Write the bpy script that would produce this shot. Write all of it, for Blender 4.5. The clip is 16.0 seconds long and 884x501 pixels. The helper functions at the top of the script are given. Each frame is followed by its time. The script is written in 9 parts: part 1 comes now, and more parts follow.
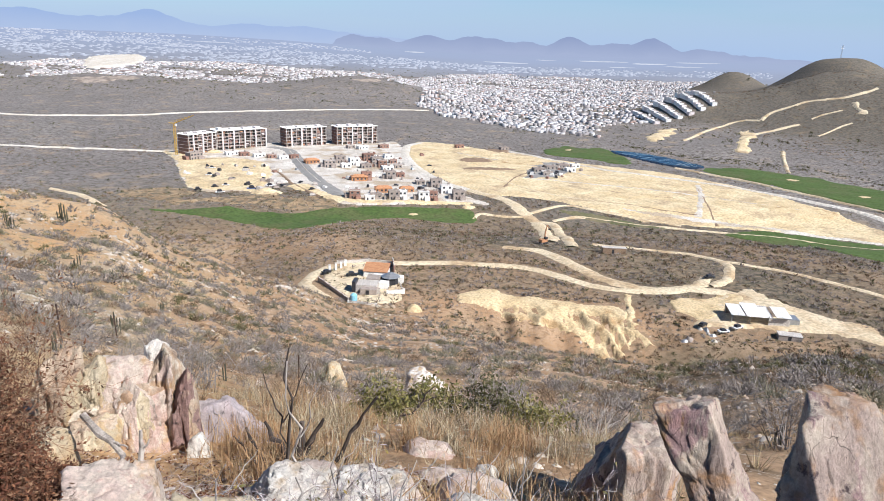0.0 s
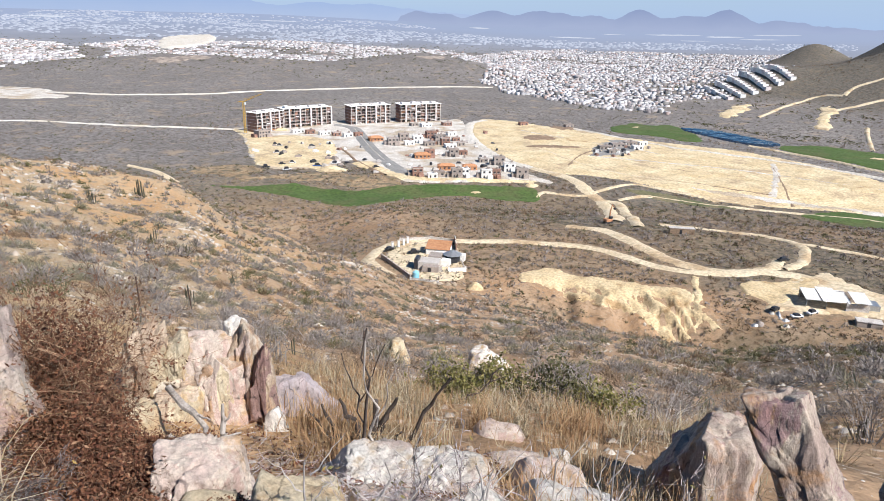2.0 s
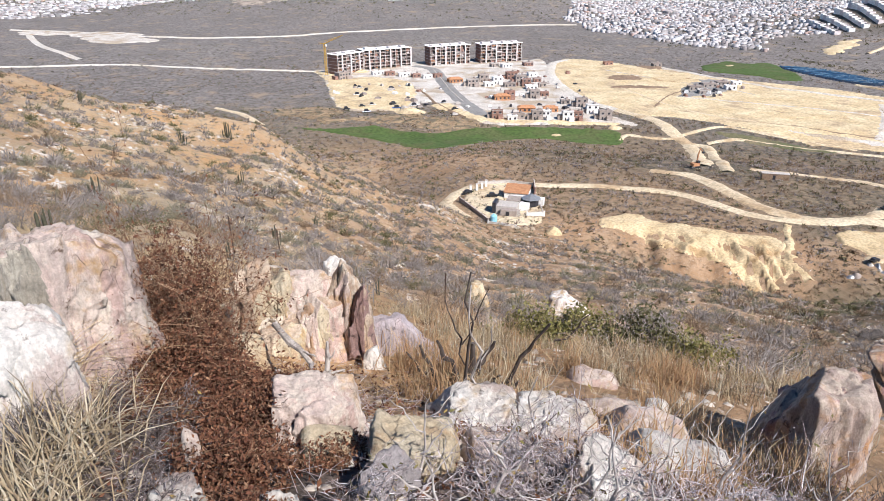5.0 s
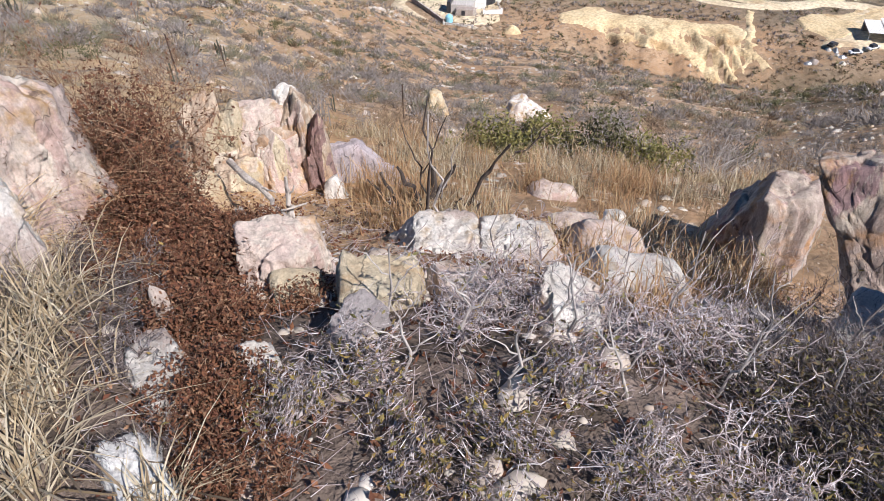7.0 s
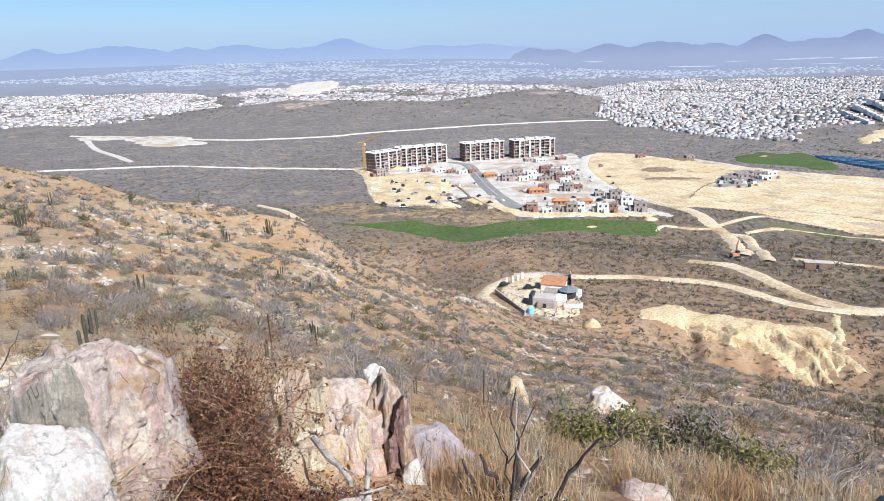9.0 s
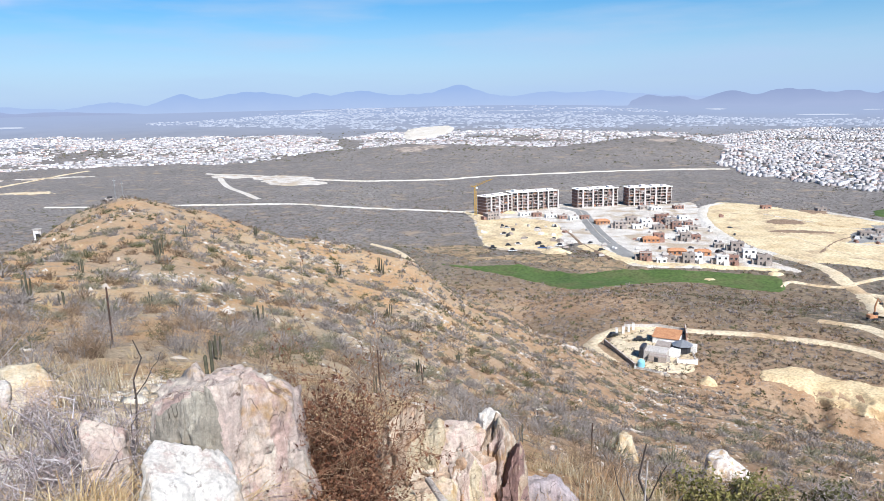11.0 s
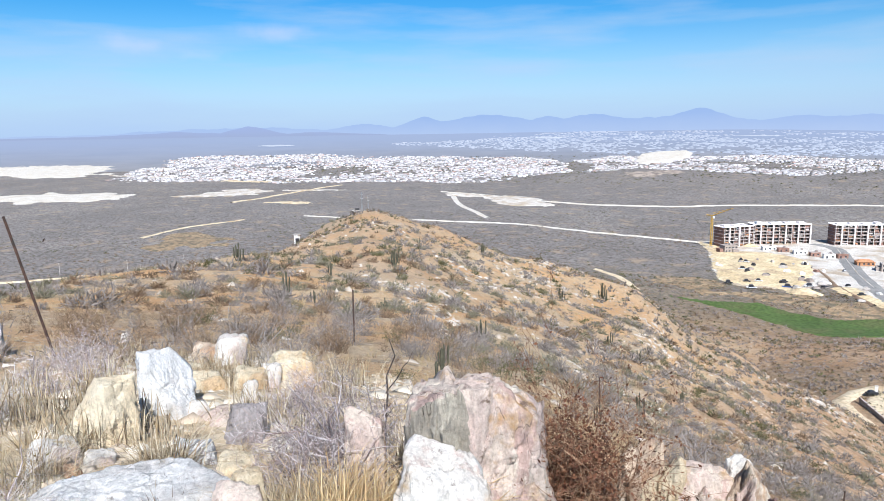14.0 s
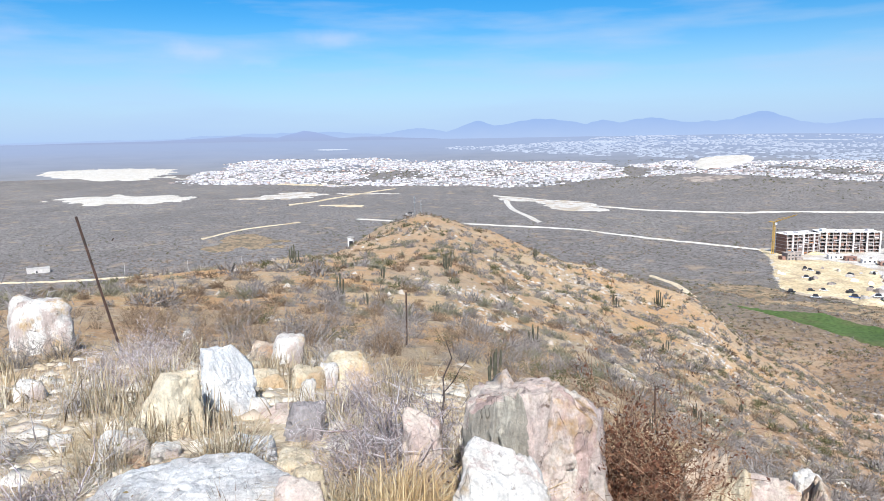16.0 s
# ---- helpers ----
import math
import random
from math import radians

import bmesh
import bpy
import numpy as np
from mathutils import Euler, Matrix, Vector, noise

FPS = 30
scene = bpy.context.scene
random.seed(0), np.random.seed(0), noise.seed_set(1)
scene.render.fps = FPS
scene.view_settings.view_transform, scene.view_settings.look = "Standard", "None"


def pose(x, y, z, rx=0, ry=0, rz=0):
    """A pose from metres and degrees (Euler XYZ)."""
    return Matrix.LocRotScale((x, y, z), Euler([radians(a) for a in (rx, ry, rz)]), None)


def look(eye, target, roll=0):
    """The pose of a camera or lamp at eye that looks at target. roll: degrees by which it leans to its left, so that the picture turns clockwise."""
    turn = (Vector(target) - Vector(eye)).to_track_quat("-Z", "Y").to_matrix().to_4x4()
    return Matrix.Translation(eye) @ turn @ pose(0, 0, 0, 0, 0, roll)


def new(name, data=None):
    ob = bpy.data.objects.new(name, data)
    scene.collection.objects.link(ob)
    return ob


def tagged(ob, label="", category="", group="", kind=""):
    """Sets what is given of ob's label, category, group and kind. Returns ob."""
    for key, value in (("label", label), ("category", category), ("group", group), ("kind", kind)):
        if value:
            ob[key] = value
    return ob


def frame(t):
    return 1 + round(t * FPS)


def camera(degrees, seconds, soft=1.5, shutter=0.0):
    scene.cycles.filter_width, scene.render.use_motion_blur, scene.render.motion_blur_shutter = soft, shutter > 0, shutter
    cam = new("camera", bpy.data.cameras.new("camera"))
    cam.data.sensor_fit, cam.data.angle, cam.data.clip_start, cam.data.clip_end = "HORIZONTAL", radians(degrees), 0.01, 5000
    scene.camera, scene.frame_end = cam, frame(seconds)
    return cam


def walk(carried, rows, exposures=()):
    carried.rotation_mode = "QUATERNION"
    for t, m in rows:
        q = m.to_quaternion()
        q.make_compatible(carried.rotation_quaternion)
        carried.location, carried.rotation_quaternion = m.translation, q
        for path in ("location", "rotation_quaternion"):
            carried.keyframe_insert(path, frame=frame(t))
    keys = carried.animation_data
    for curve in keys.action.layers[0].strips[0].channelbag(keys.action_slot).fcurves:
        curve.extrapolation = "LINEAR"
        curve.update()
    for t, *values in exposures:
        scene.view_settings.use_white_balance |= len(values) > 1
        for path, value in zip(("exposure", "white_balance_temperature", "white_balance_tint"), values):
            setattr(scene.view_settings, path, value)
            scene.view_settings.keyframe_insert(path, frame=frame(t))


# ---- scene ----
cam = camera(65.44, 16.0, soft=0.7)
PATH = [
    (0.0, pose(0.331, -0.200, -0.062, 73.25, -2.08, -0.68)),
    (0.5, pose(0.311, -0.192, -0.062, 72.51, -2.22, 0.42)),
    (1.0, pose(0.293, -0.170, -0.064, 71.88, -1.81, 1.04)),
    (1.5, pose(0.254, -0.157, -0.064, 71.71, -1.06, 3.46)),
    (2.0, pose(0.228, -0.128, -0.067, 71.28, -1.19, 4.44)),
    (2.5, pose(0.210, -0.114, -0.067, 71.42, -1.22, 4.80)),
    (3.0, pose(0.198, -0.105, -0.060, 71.94, -1.03, 5.88)),
    (5.5, pose(0.042, -0.066, -0.097, 63.48, 0.64, 11.06)),
    (6.0, pose(0.048, -0.028, -0.073, 58.67, 1.14, 8.21)),
    (6.5, pose(0.058, -0.003, -0.033, 51.57, 0.90, 6.36)),
    (7.0, pose(0.052, 0.018, -0.011, 50.62, 1.45, 6.33)),
    (7.5, pose(0.084, 0.008, -0.027, 55.51, 1.30, 6.51)),
    (8.0, pose(0.065, -0.002, -0.006, 65.83, 1.69, 9.16)),
    (8.5, pose(0.035, -0.009, -0.003, 70.74, 1.28, 11.19)),
    (9.0, pose(-0.000, 0.000, -0.000, 74.26, 1.73, 13.44)),
    (9.5, pose(-0.048, 0.013, -0.008, 76.14, 1.65, 16.32)),
    (12.0, pose(-0.171, 0.005, -0.035, 78.99, 1.56, 28.02)),
    (12.5, pose(-0.211, -0.011, -0.046, 79.18, 1.47, 32.09)),
    (13.0, pose(-0.253, -0.049, -0.045, 80.01, 0.78, 36.61)),
    (13.5, pose(-0.279, -0.064, -0.048, 80.13, 1.15, 39.75)),
    (14.0, pose(-0.290, -0.078, -0.049, 80.35, 0.90, 41.60)),
    (14.5, pose(-0.294, -0.076, -0.054, 80.54, 0.59, 41.69)),
    (15.0, pose(-0.303, -0.085, -0.056, 80.72, 0.63, 42.75)),
    (15.5, pose(-0.318, -0.098, -0.056, 81.09, 0.87, 44.34)),
    (16.0, pose(-0.326, -0.109, -0.060, 80.76, 0.94, 45.97)),
]
walk(cam, PATH, [(0.0, 0.49, 6230, 11), (3.0, 0.49, 6280, 11), (6.0, 0.49, 6230, 15), (7.5, 0.48, 6200, 15), (8.3, 0.49, 5940, 12), (9.0, 0.51, 5980, 11), (12.5, 0.57, 5940, 10), (16.0, 0.61, 5900, 9)])

# ---------------------------------------------------------------- light
SUN_TO = Vector((0.72, -0.58, 0.88)).normalized()
world = bpy.data.worlds.new("sky")
scene.world = world
world.use_nodes = True
wn, wl = world.node_tree.nodes, world.node_tree.links
wn.clear()
sky = wn.new("ShaderNodeTexSky")
sky.sky_type, sky.sun_disc = "NISHITA", False
sky.sun_elevation = math.asin(SUN_TO.z)
sky.sun_rotation = math.atan2(SUN_TO.x, SUN_TO.y)
sky.altitude, sky.air_density, sky.dust_density, sky.ozone_density = 100, 1.0, 0.2, 3.5
# thin high cloud: a veil low over the horizon and a few small puffs
wco = wn.new("ShaderNodeTexCoord")
wmap = wn.new("ShaderNodeMapping")
wmap.inputs["Scale"].default_value = (2.2, 2.2, 16.0)
wnoise = wn.new("ShaderNodeTexNoise")
wnoise.inputs["Scale"].default_value, wnoise.inputs["Detail"].default_value = 1.6, 6.0
wramp = wn.new("ShaderNodeMapRange")
wramp.inputs["From Min"].default_value, wramp.inputs["From Max"].default_value = 0.46, 0.74
wramp.inputs["To Min"].default_value, wramp.inputs["To Max"].default_value = 0.0, 0.5
wmix = wn.new("ShaderNodeMixRGB")
wmix.inputs["Color2"].default_value = (5.6, 6.1, 6.9, 1)
wbg = wn.new("ShaderNodeBackground")
wbg.inputs["Strength"].default_value = 0.078
wout = wn.new("ShaderNodeOutputWorld")
wl.new(wco.outputs["Generated"], wmap.inputs["Vector"])
wl.new(wmap.outputs["Vector"], wnoise.inputs["Vector"])
wl.new(wnoise.outputs["Fac"], wramp.inputs["Value"])
wl.new(wramp.outputs["Result"], wmix.inputs["Fac"])
wdeep = wn.new("ShaderNodeHueSaturation")
wdeep.inputs["Saturation"].default_value = 1.5
wl.new(sky.outputs["Color"], wdeep.inputs["Color"])
wl.new(wdeep.outputs["Color"], wmix.inputs["Color1"])
# moist air pales the sky towards the horizon
wsep, wlow, wair = wn.new("ShaderNodeSeparateXYZ"), wn.new("ShaderNodeMapRange"), wn.new("ShaderNodeMixRGB")
wlow.interpolation_type = "SMOOTHSTEP"
wlow.inputs["From Min"].default_value, wlow.inputs["From Max"].default_value = -0.02, 0.17
wlow.inputs["To Min"].default_value, wlow.inputs["To Max"].default_value = 0.92, 0.0
wair.inputs["Color2"].default_value = (3.7, 5.1, 7.4, 1)
wl.new(wco.outputs["Generated"], wsep.inputs["Vector"])
wl.new(wsep.outputs["Z"], wlow.inputs["Value"])
wl.new(wlow.outputs["Result"], wair.inputs["Fac"])
wl.new(wmix.outputs["Color"], wair.inputs["Color1"])
# four small pinkish puffs over the plain
wsq, wrag, wlast = wn.new("ShaderNodeVectorMath"), wn.new("ShaderNodeTexNoise"), wair.outputs["Color"]
wsq.operation = "MULTIPLY_ADD"
wsq.inputs[1].default_value = (1.0, 1.0, 3.4)
wrag.inputs["Scale"].default_value, wrag.inputs["Detail"].default_value = 26.0, 4.0
wshift = wn.new("ShaderNodeVectorMath")
wshift.operation = "SCALE"
wshift.inputs["Scale"].default_value = 0.06
wl.new(wco.outputs["Generated"], wrag.inputs["Vector"])
wl.new(wrag.outputs["Color"], wshift.inputs[0])
wl.new(wco.outputs["Generated"], wsq.inputs[0])
wl.new(wshift.outputs["Vector"], wsq.inputs[2])
for (px, py, pz), reach, share in (((-0.903, 0.413, 0.119), 0.050, 0.17), ((-0.808, 0.573, 0.138), 0.055, 0.20), ((-0.966, 0.218, 0.133), 0.055, 0.12), ((-0.862, 0.496, 0.106), 0.040, 0.09)):
    wgap, wpuff, wpaint = wn.new("ShaderNodeVectorMath"), wn.new("ShaderNodeMapRange"), wn.new("ShaderNodeMixRGB")
    wgap.operation, wpuff.interpolation_type = "DISTANCE", "SMOOTHSTEP"
    wgap.inputs[1].default_value = (px + 0.03, py + 0.03, 3.4 * pz + 0.03)
    for key, val in (("From Min", 0.0), ("From Max", reach), ("To Min", share), ("To Max", 0.0)):
        wpuff.inputs[key].default_value = val
    wpaint.inputs["Color2"].default_value = (9.8, 7.8, 9.0, 1)
    wl.new(wsq.outputs["Vector"], wgap.inputs[0])
    wl.new(wgap.outputs["Value"], wpuff.inputs["Value"])
    wl.new(wpuff.outputs["Result"], wpaint.inputs["Fac"])
    wl.new(wlast, wpaint.inputs["Color1"])
    wlast = wpaint.outputs["Color"]
# the blue overhead, out of view, is darkened to lessen the fill light
whigh, wzen = wn.new("ShaderNodeMapRange"), wn.new("ShaderNodeMixRGB")
whigh.interpolation_type, wzen.blend_type = "SMOOTHSTEP", "MULTIPLY"
whigh.inputs["From Min"].default_value, whigh.inputs["From Max"].default_value = 0.24, 0.75
whigh.inputs["To Min"].default_value, whigh.inputs["To Max"].default_value = 0.0, 1.0
wzen.inputs["Color2"].default_value = (0.40, 0.44, 0.52, 1)
wl.new(wsep.outputs["Z"], whigh.inputs["Value"])
wl.new(whigh.outputs["Result"], wzen.inputs["Fac"])
wl.new(wlast, wzen.inputs["Color1"])
wl.new(wzen.outputs["Color"], wbg.inputs["Color"])
wl.new(wbg.outputs["Background"], wout.inputs["Surface"])

sun_data = bpy.data.lights.new("sun", "SUN")
sun_data.energy, sun_data.angle, sun_data.color = 5.0, radians(0.53), (1.0, 0.96, 0.90)
sun = new("sun", sun_data)
sun.matrix_world = look((60, -40, 80), Vector((60, -40, 80)) - SUN_TO)


# ---------------------------------------------------------------- helpers
def sstep(a, b, v):
    k = np.clip((np.asarray(v, float) - a) / (b - a), 0, 1)
    return k * k * (3 - 2 * k)


def hash2(ix, iy, seed):
    h = np.sin(ix * 127.1 + iy * 311.7 + seed * 74.7) * 43758.5453
    return h - np.floor(h)


def vnoise(x, y, seed=0):
    ix, iy = np.floor(x), np.floor(y)
    fx, fy = x - ix, y - iy
    fx, fy = fx * fx * (3 - 2 * fx), fy * fy * (3 - 2 * fy)
    a, b = hash2(ix, iy, seed), hash2(ix + 1, iy, seed)
    c, d = hash2(ix, iy + 1, seed), hash2(ix + 1, iy + 1, seed)
    return (a + (b - a) * fx) * (1 - fy) + (c + (d - c) * fx) * fy


def fbm(x, y, seed=0, octaves=4):
    total, amp, norm = 0.0, 1.0, 0.0
    for o in range(octaves):
        total = total + amp * (vnoise(x * 2 ** o, y * 2 ** o, seed + o) - 0.5)
        norm += amp
        amp *= 0.5
    return total / norm * 2


def mesh_np(name, verts, tris, attribute=None):
    """A triangle mesh from arrays; attribute: (name, one float per point)."""
    verts, tris = np.asarray(verts, np.float32), np.asarray(tris, np.int32)
    me = bpy.data.meshes.new(name)
    me.vertices.add(len(verts))
    me.vertices.foreach_set("co", verts.ravel())
    me.loops.add(tris.size)
    me.loops.foreach_set("vertex_index", tris.ravel())
    me.polygons.add(len(tris))
    me.polygons.foreach_set("loop_start", np.arange(0, tris.size, 3, dtype=np.int32))
    if attribute:
        at = me.attributes.new(attribute[0], "FLOAT", "POINT")
        at.data.foreach_set("value", np.asarray(attribute[1], np.float32))
    me.update(calc_edges=True)
    return me


def smooth(me):
    me.polygons.foreach_set("use_smooth", np.ones(len(me.polygons), bool))
    return me


def thing_np(name, verts, tris, material, label="", category="", kind="", parent=None, shade=False, group=""):
    me = mesh_np(name, verts, tris)
    me.materials.append(material)
    if shade:
        smooth(me)
    ob = new(name, me)
    if parent is not None:
        ob.parent = parent
    return tagged(ob, label, category, group, kind)


def part(name, bm, material, parent=None, label=""):
    me = bpy.data.meshes.new(name)
    bm.to_mesh(me)
    bm.free()
    me.materials.append(material)
    ob = new(name, me)
    if parent is not None:
        ob.parent = parent
    return tagged(ob, label)


def box_into(bm, x0, y0, z0, x1, y1, z1):
    v = [bm.verts.new(c) for c in ((x0, y0, z0), (x1, y0, z0), (x1, y1, z0), (x0, y1, z0), (x0, y0, z1), (x1, y0, z1), (x1, y1, z1), (x0, y1, z1))]
    for q in ((3, 2, 1, 0), (4, 5, 6, 7), (0, 1, 5, 4), (1, 2, 6, 5), (2, 3, 7, 6), (3, 0, 4, 7)):
        bm.faces.new([v[i] for i in q])


def box(x0, y0, z0, x1, y1, z1):
    bm = bmesh.new()
    box_into(bm, x0, y0, z0, x1, y1, z1)
    return bm


# ---------------------------------------------------------------- materials
def surface(name, c1, c2, scale=1.0, c3=None, scale3=0.2, amount3=0.5, fine=8.0, rough=0.9, bump=0.4, bump_scale=None, bump_depth=0.05, spread=0.0, island=0.0, metallic=0.0, stretch=(1, 1, 1), detail=6.0, grain=0.35):
    """A procedural surface: two colours mixed at one scale, a third in patches, fine grain and relief."""
    m = bpy.data.materials.new(name)
    m.use_nodes = True
    n, l = m.node_tree.nodes, m.node_tree.links
    bsdf = n["Principled BSDF"]
    co = n.new("ShaderNodeTexCoord")
    mp = n.new("ShaderNodeMapping")
    mp.inputs["Scale"].default_value = stretch
    l.new(co.outputs["Object"], mp.inputs["Vector"])

    def tex(s, det=detail):
        t = n.new("ShaderNodeTexNoise")
        t.inputs["Scale"].default_value, t.inputs["Detail"].default_value = s, det
        l.new(mp.outputs["Vector"], t.inputs["Vector"])
        return t.outputs["Fac"]

    def ramp(src, lo, hi, to=(0, 1)):
        r = n.new("ShaderNodeMapRange")
        for k, val in (("From Min", lo), ("From Max", hi), ("To Min", to[0]), ("To Max", to[1])):
            r.inputs[k].default_value = val
        l.new(src, r.inputs["Value"])
        return r.outputs["Result"]

    def mix(kind, fac, a, b):
        x = n.new("ShaderNodeMixRGB")
        x.blend_type = kind
        for sock, val in (("Fac", fac), ("Color1", a), ("Color2", b)):
            if isinstance(val, (tuple, float, int)):
                x.inputs[sock].default_value = (*val, 1) if isinstance(val, tuple) else val
            else:
                l.new(val, x.inputs[sock])
        return x.outputs["Color"]

    col = mix("MIX", ramp(tex(scale), 0.35, 0.65), c1, c2)
    if c3:
        col = mix("MIX", ramp(tex(scale3, 4.0), 0.62 - amount3 * 0.3, 0.72 - amount3 * 0.25), col, c3)
    g = ramp(tex(fine * scale, 3.0), 0.25, 0.75, (1 - grain, 1 + grain))
    col = mix("MULTIPLY", 1.0, col, g)
    if spread:
        oi = n.new("ShaderNodeObjectInfo")
        col = mix("MULTIPLY", 1.0, col, ramp(oi.outputs["Random"], 0, 1, (1 - spread, 1 + spread)))
    if island:
        ge = n.new("ShaderNodeNewGeometry")
        col = mix("MULTIPLY", 1.0, col, ramp(ge.outputs["Random Per Island"], 0, 1, (1 - island, 1 + island)))
    l.new(col, bsdf.inputs["Base Color"])
    bsdf.inputs["Roughness"].default_value, bsdf.inputs["Metallic"].default_value = rough, metallic
    bsdf.inputs["Specular IOR Level"].default_value = 0.25
    if bump:
        b = n.new("ShaderNodeBump")
        b.inputs["Strength"].default_value, b.inputs["Distance"].default_value = bump, bump_depth
        l.new(tex(bump_scale or scale * 4, 8.0), b.inputs["Height"])
        l.new(b.outputs["Normal"], bsdf.inputs["Normal"])
    return m


def leafy(name, colours, rough=0.8, translucent=0.0):
    """Foliage or twigs: every loose piece takes its own tone out of a few."""
    m = bpy.data.materials.new(name)
    m.use_nodes = True
    n, l = m.node_tree.nodes, m.node_tree.links
    ge, cr = n.new("ShaderNodeNewGeometry"), n.new("ShaderNodeValToRGB")
    l.new(ge.outputs["Random Per Island"], cr.inputs["Fac"])
    el = cr.color_ramp.elements
    el[0].position, el[0].color = 0.0, (*colours[0], 1)
    el[1].position, el[1].color = 1.0, (*colours[-1], 1)
    for i, c in enumerate(colours[1:-1], 1):
        e = el.new(i / (len(colours) - 1))
        e.color = (*c, 1)
    l.new(cr.outputs["Color"], n["Principled BSDF"].inputs["Base Color"])
    n["Principled BSDF"].inputs["Roughness"].default_value = rough
    n["Principled BSDF"].inputs["Specular IOR Level"].default_value = 0.2
    if translucent:
        tr, ad = n.new("ShaderNodeBsdfTranslucent"), n.new("ShaderNodeMixShader")
        ad.inputs["Fac"].default_value = translucent
        l.new(cr.outputs["Color"], tr.inputs["Color"])
        l.new(n["Principled BSDF"].outputs["BSDF"], ad.inputs[1])
        l.new(tr.outputs["BSDF"], ad.inputs[2])
        l.new(ad.outputs["Shader"], n["Material Output"].inputs["Surface"])
    return m


M_SAND = surface("graded_sand", (0.56, 0.43, 0.25), (0.68, 0.56, 0.36), 0.06, (0.46, 0.35, 0.22), 0.045, 0.30, fine=9, bump_scale=0.3, bump_depth=0.4, bump=0.5)
M_PAVE = surface("pale_gravel", (0.50, 0.45, 0.39), (0.64, 0.60, 0.54), 0.08, (0.42, 0.34, 0.25), 0.05, 0.45, fine=12, bump_scale=0.5, bump_depth=0.2)
M_DIRT_ROAD = surface("dirt_road", (0.55, 0.44, 0.29), (0.64, 0.54, 0.38), 0.08, (0.45, 0.33, 0.20), 0.06, 0.3, fine=10, bump=0.15, bump_depth=0.05)
M_WHITE_ROAD = surface("white_road", (0.62, 0.58, 0.52), (0.55, 0.49, 0.40), 0.05, fine=10, bump=0.2)
M_ASPHALT = surface("asphalt", (0.23, 0.22, 0.21), (0.29, 0.28, 0.26), 0.1, fine=12, bump=0.15)
M_LAWN = surface("fairway_grass", (0.066, 0.104, 0.028), (0.082, 0.124, 0.036), 0.035, (0.095, 0.115, 0.042), 0.05, 0.4, fine=14, bump=0.4, bump_scale=1.2, bump_depth=0.15)
M_DULL_GREEN = surface("dry_dull_grass", (0.10, 0.115, 0.05), (0.15, 0.14, 0.075), 0.08, (0.20, 0.17, 0.10), 0.06, 0.4, fine=10, bump=0.4, bump_scale=1.0, bump_depth=0.2)
M_OCHRE = surface("ochre_earth", (0.27, 0.19, 0.115), (0.38, 0.28, 0.17), 0.10, (0.15, 0.125, 0.085), 0.2, 0.5, fine=8, bump=0.5, bump_depth=0.3)
M_ROCKY = surface("bare_rocky_ground", (0.30, 0.245, 0.20), (0.42, 0.35, 0.29), 0.06, (0.20, 0.165, 0.14), 0.08, 0.5, fine=10, bump=0.5, bump_depth=0.4)
M_CUT = surface("eroded_bank", (0.54, 0.41, 0.235), (0.64, 0.51, 0.315), 0.12, (0.40, 0.27, 0.14), 0.10, 0.22, fine=10, bump=0.8, bump_scale=0.5, bump_depth=0.8)
M_CONCRETE = surface("bare_concrete", (0.46, 0.42, 0.38), (0.54, 0.50, 0.46), 0.3, fine=8, bump=0.2, spread=0.06)
M_CONCRETE_DARK = surface("grey_blockwork", (0.30, 0.25, 0.22), (0.36, 0.31, 0.27), 0.4, fine=8, bump=0.2, spread=0.12)
M_RENDER_WHITE = surface("white_plaster", (0.74, 0.72, 0.68), (0.80, 0.78, 0.75), 0.4, fine=8, bump=0.1, spread=0.05)
M_CONCRETE_PINK = surface("pinkish_concrete", (0.42, 0.35, 0.33), (0.52, 0.45, 0.42), 0.3, fine=8, bump=0.2, spread=0.12)
M_RENDER_PINK = surface("pinkish_white_plaster", (0.66, 0.58, 0.56), (0.74, 0.67, 0.64), 0.4, fine=8, bump=0.1, spread=0.08)
M_TERRACOTTA = surface("terracotta_tiles", (0.42, 0.20, 0.10), (0.52, 0.27, 0.14), 0.8, fine=8, bump=0.5, spread=0.1)
M_BROWN_WALL = surface("reddish_brown_plaster", (0.25, 0.145, 0.11), (0.33, 0.20, 0.155), 0.5, fine=8, bump=0.1, spread=0.15)
M_DARK = surface("dark_opening", (0.03, 0.03, 0.035), (0.05, 0.05, 0.055), 1.0, rough=0.4, bump=0)
M_YELLOW = surface("yellow_steel", (0.55, 0.33, 0.06), (0.60, 0.38, 0.08), 1.0, rough=0.5, bump=0)
M_STEEL = surface("grey_steel", (0.35, 0.36, 0.37), (0.45, 0.46, 0.47), 2.0, rough=0.4, bump=0, metallic=0.6)
M_TANK = surface("blue_plastic", (0.22, 0.50, 0.62), (0.28, 0.56, 0.68), 2.0, rough=0.45, bump=0)
M_RUST = surface("rusty_iron", (0.055, 0.034, 0.028), (0.10, 0.06, 0.045), 14.0, (0.05, 0.04, 0.035), 8.0, 0.4, bump_depth=0.004)


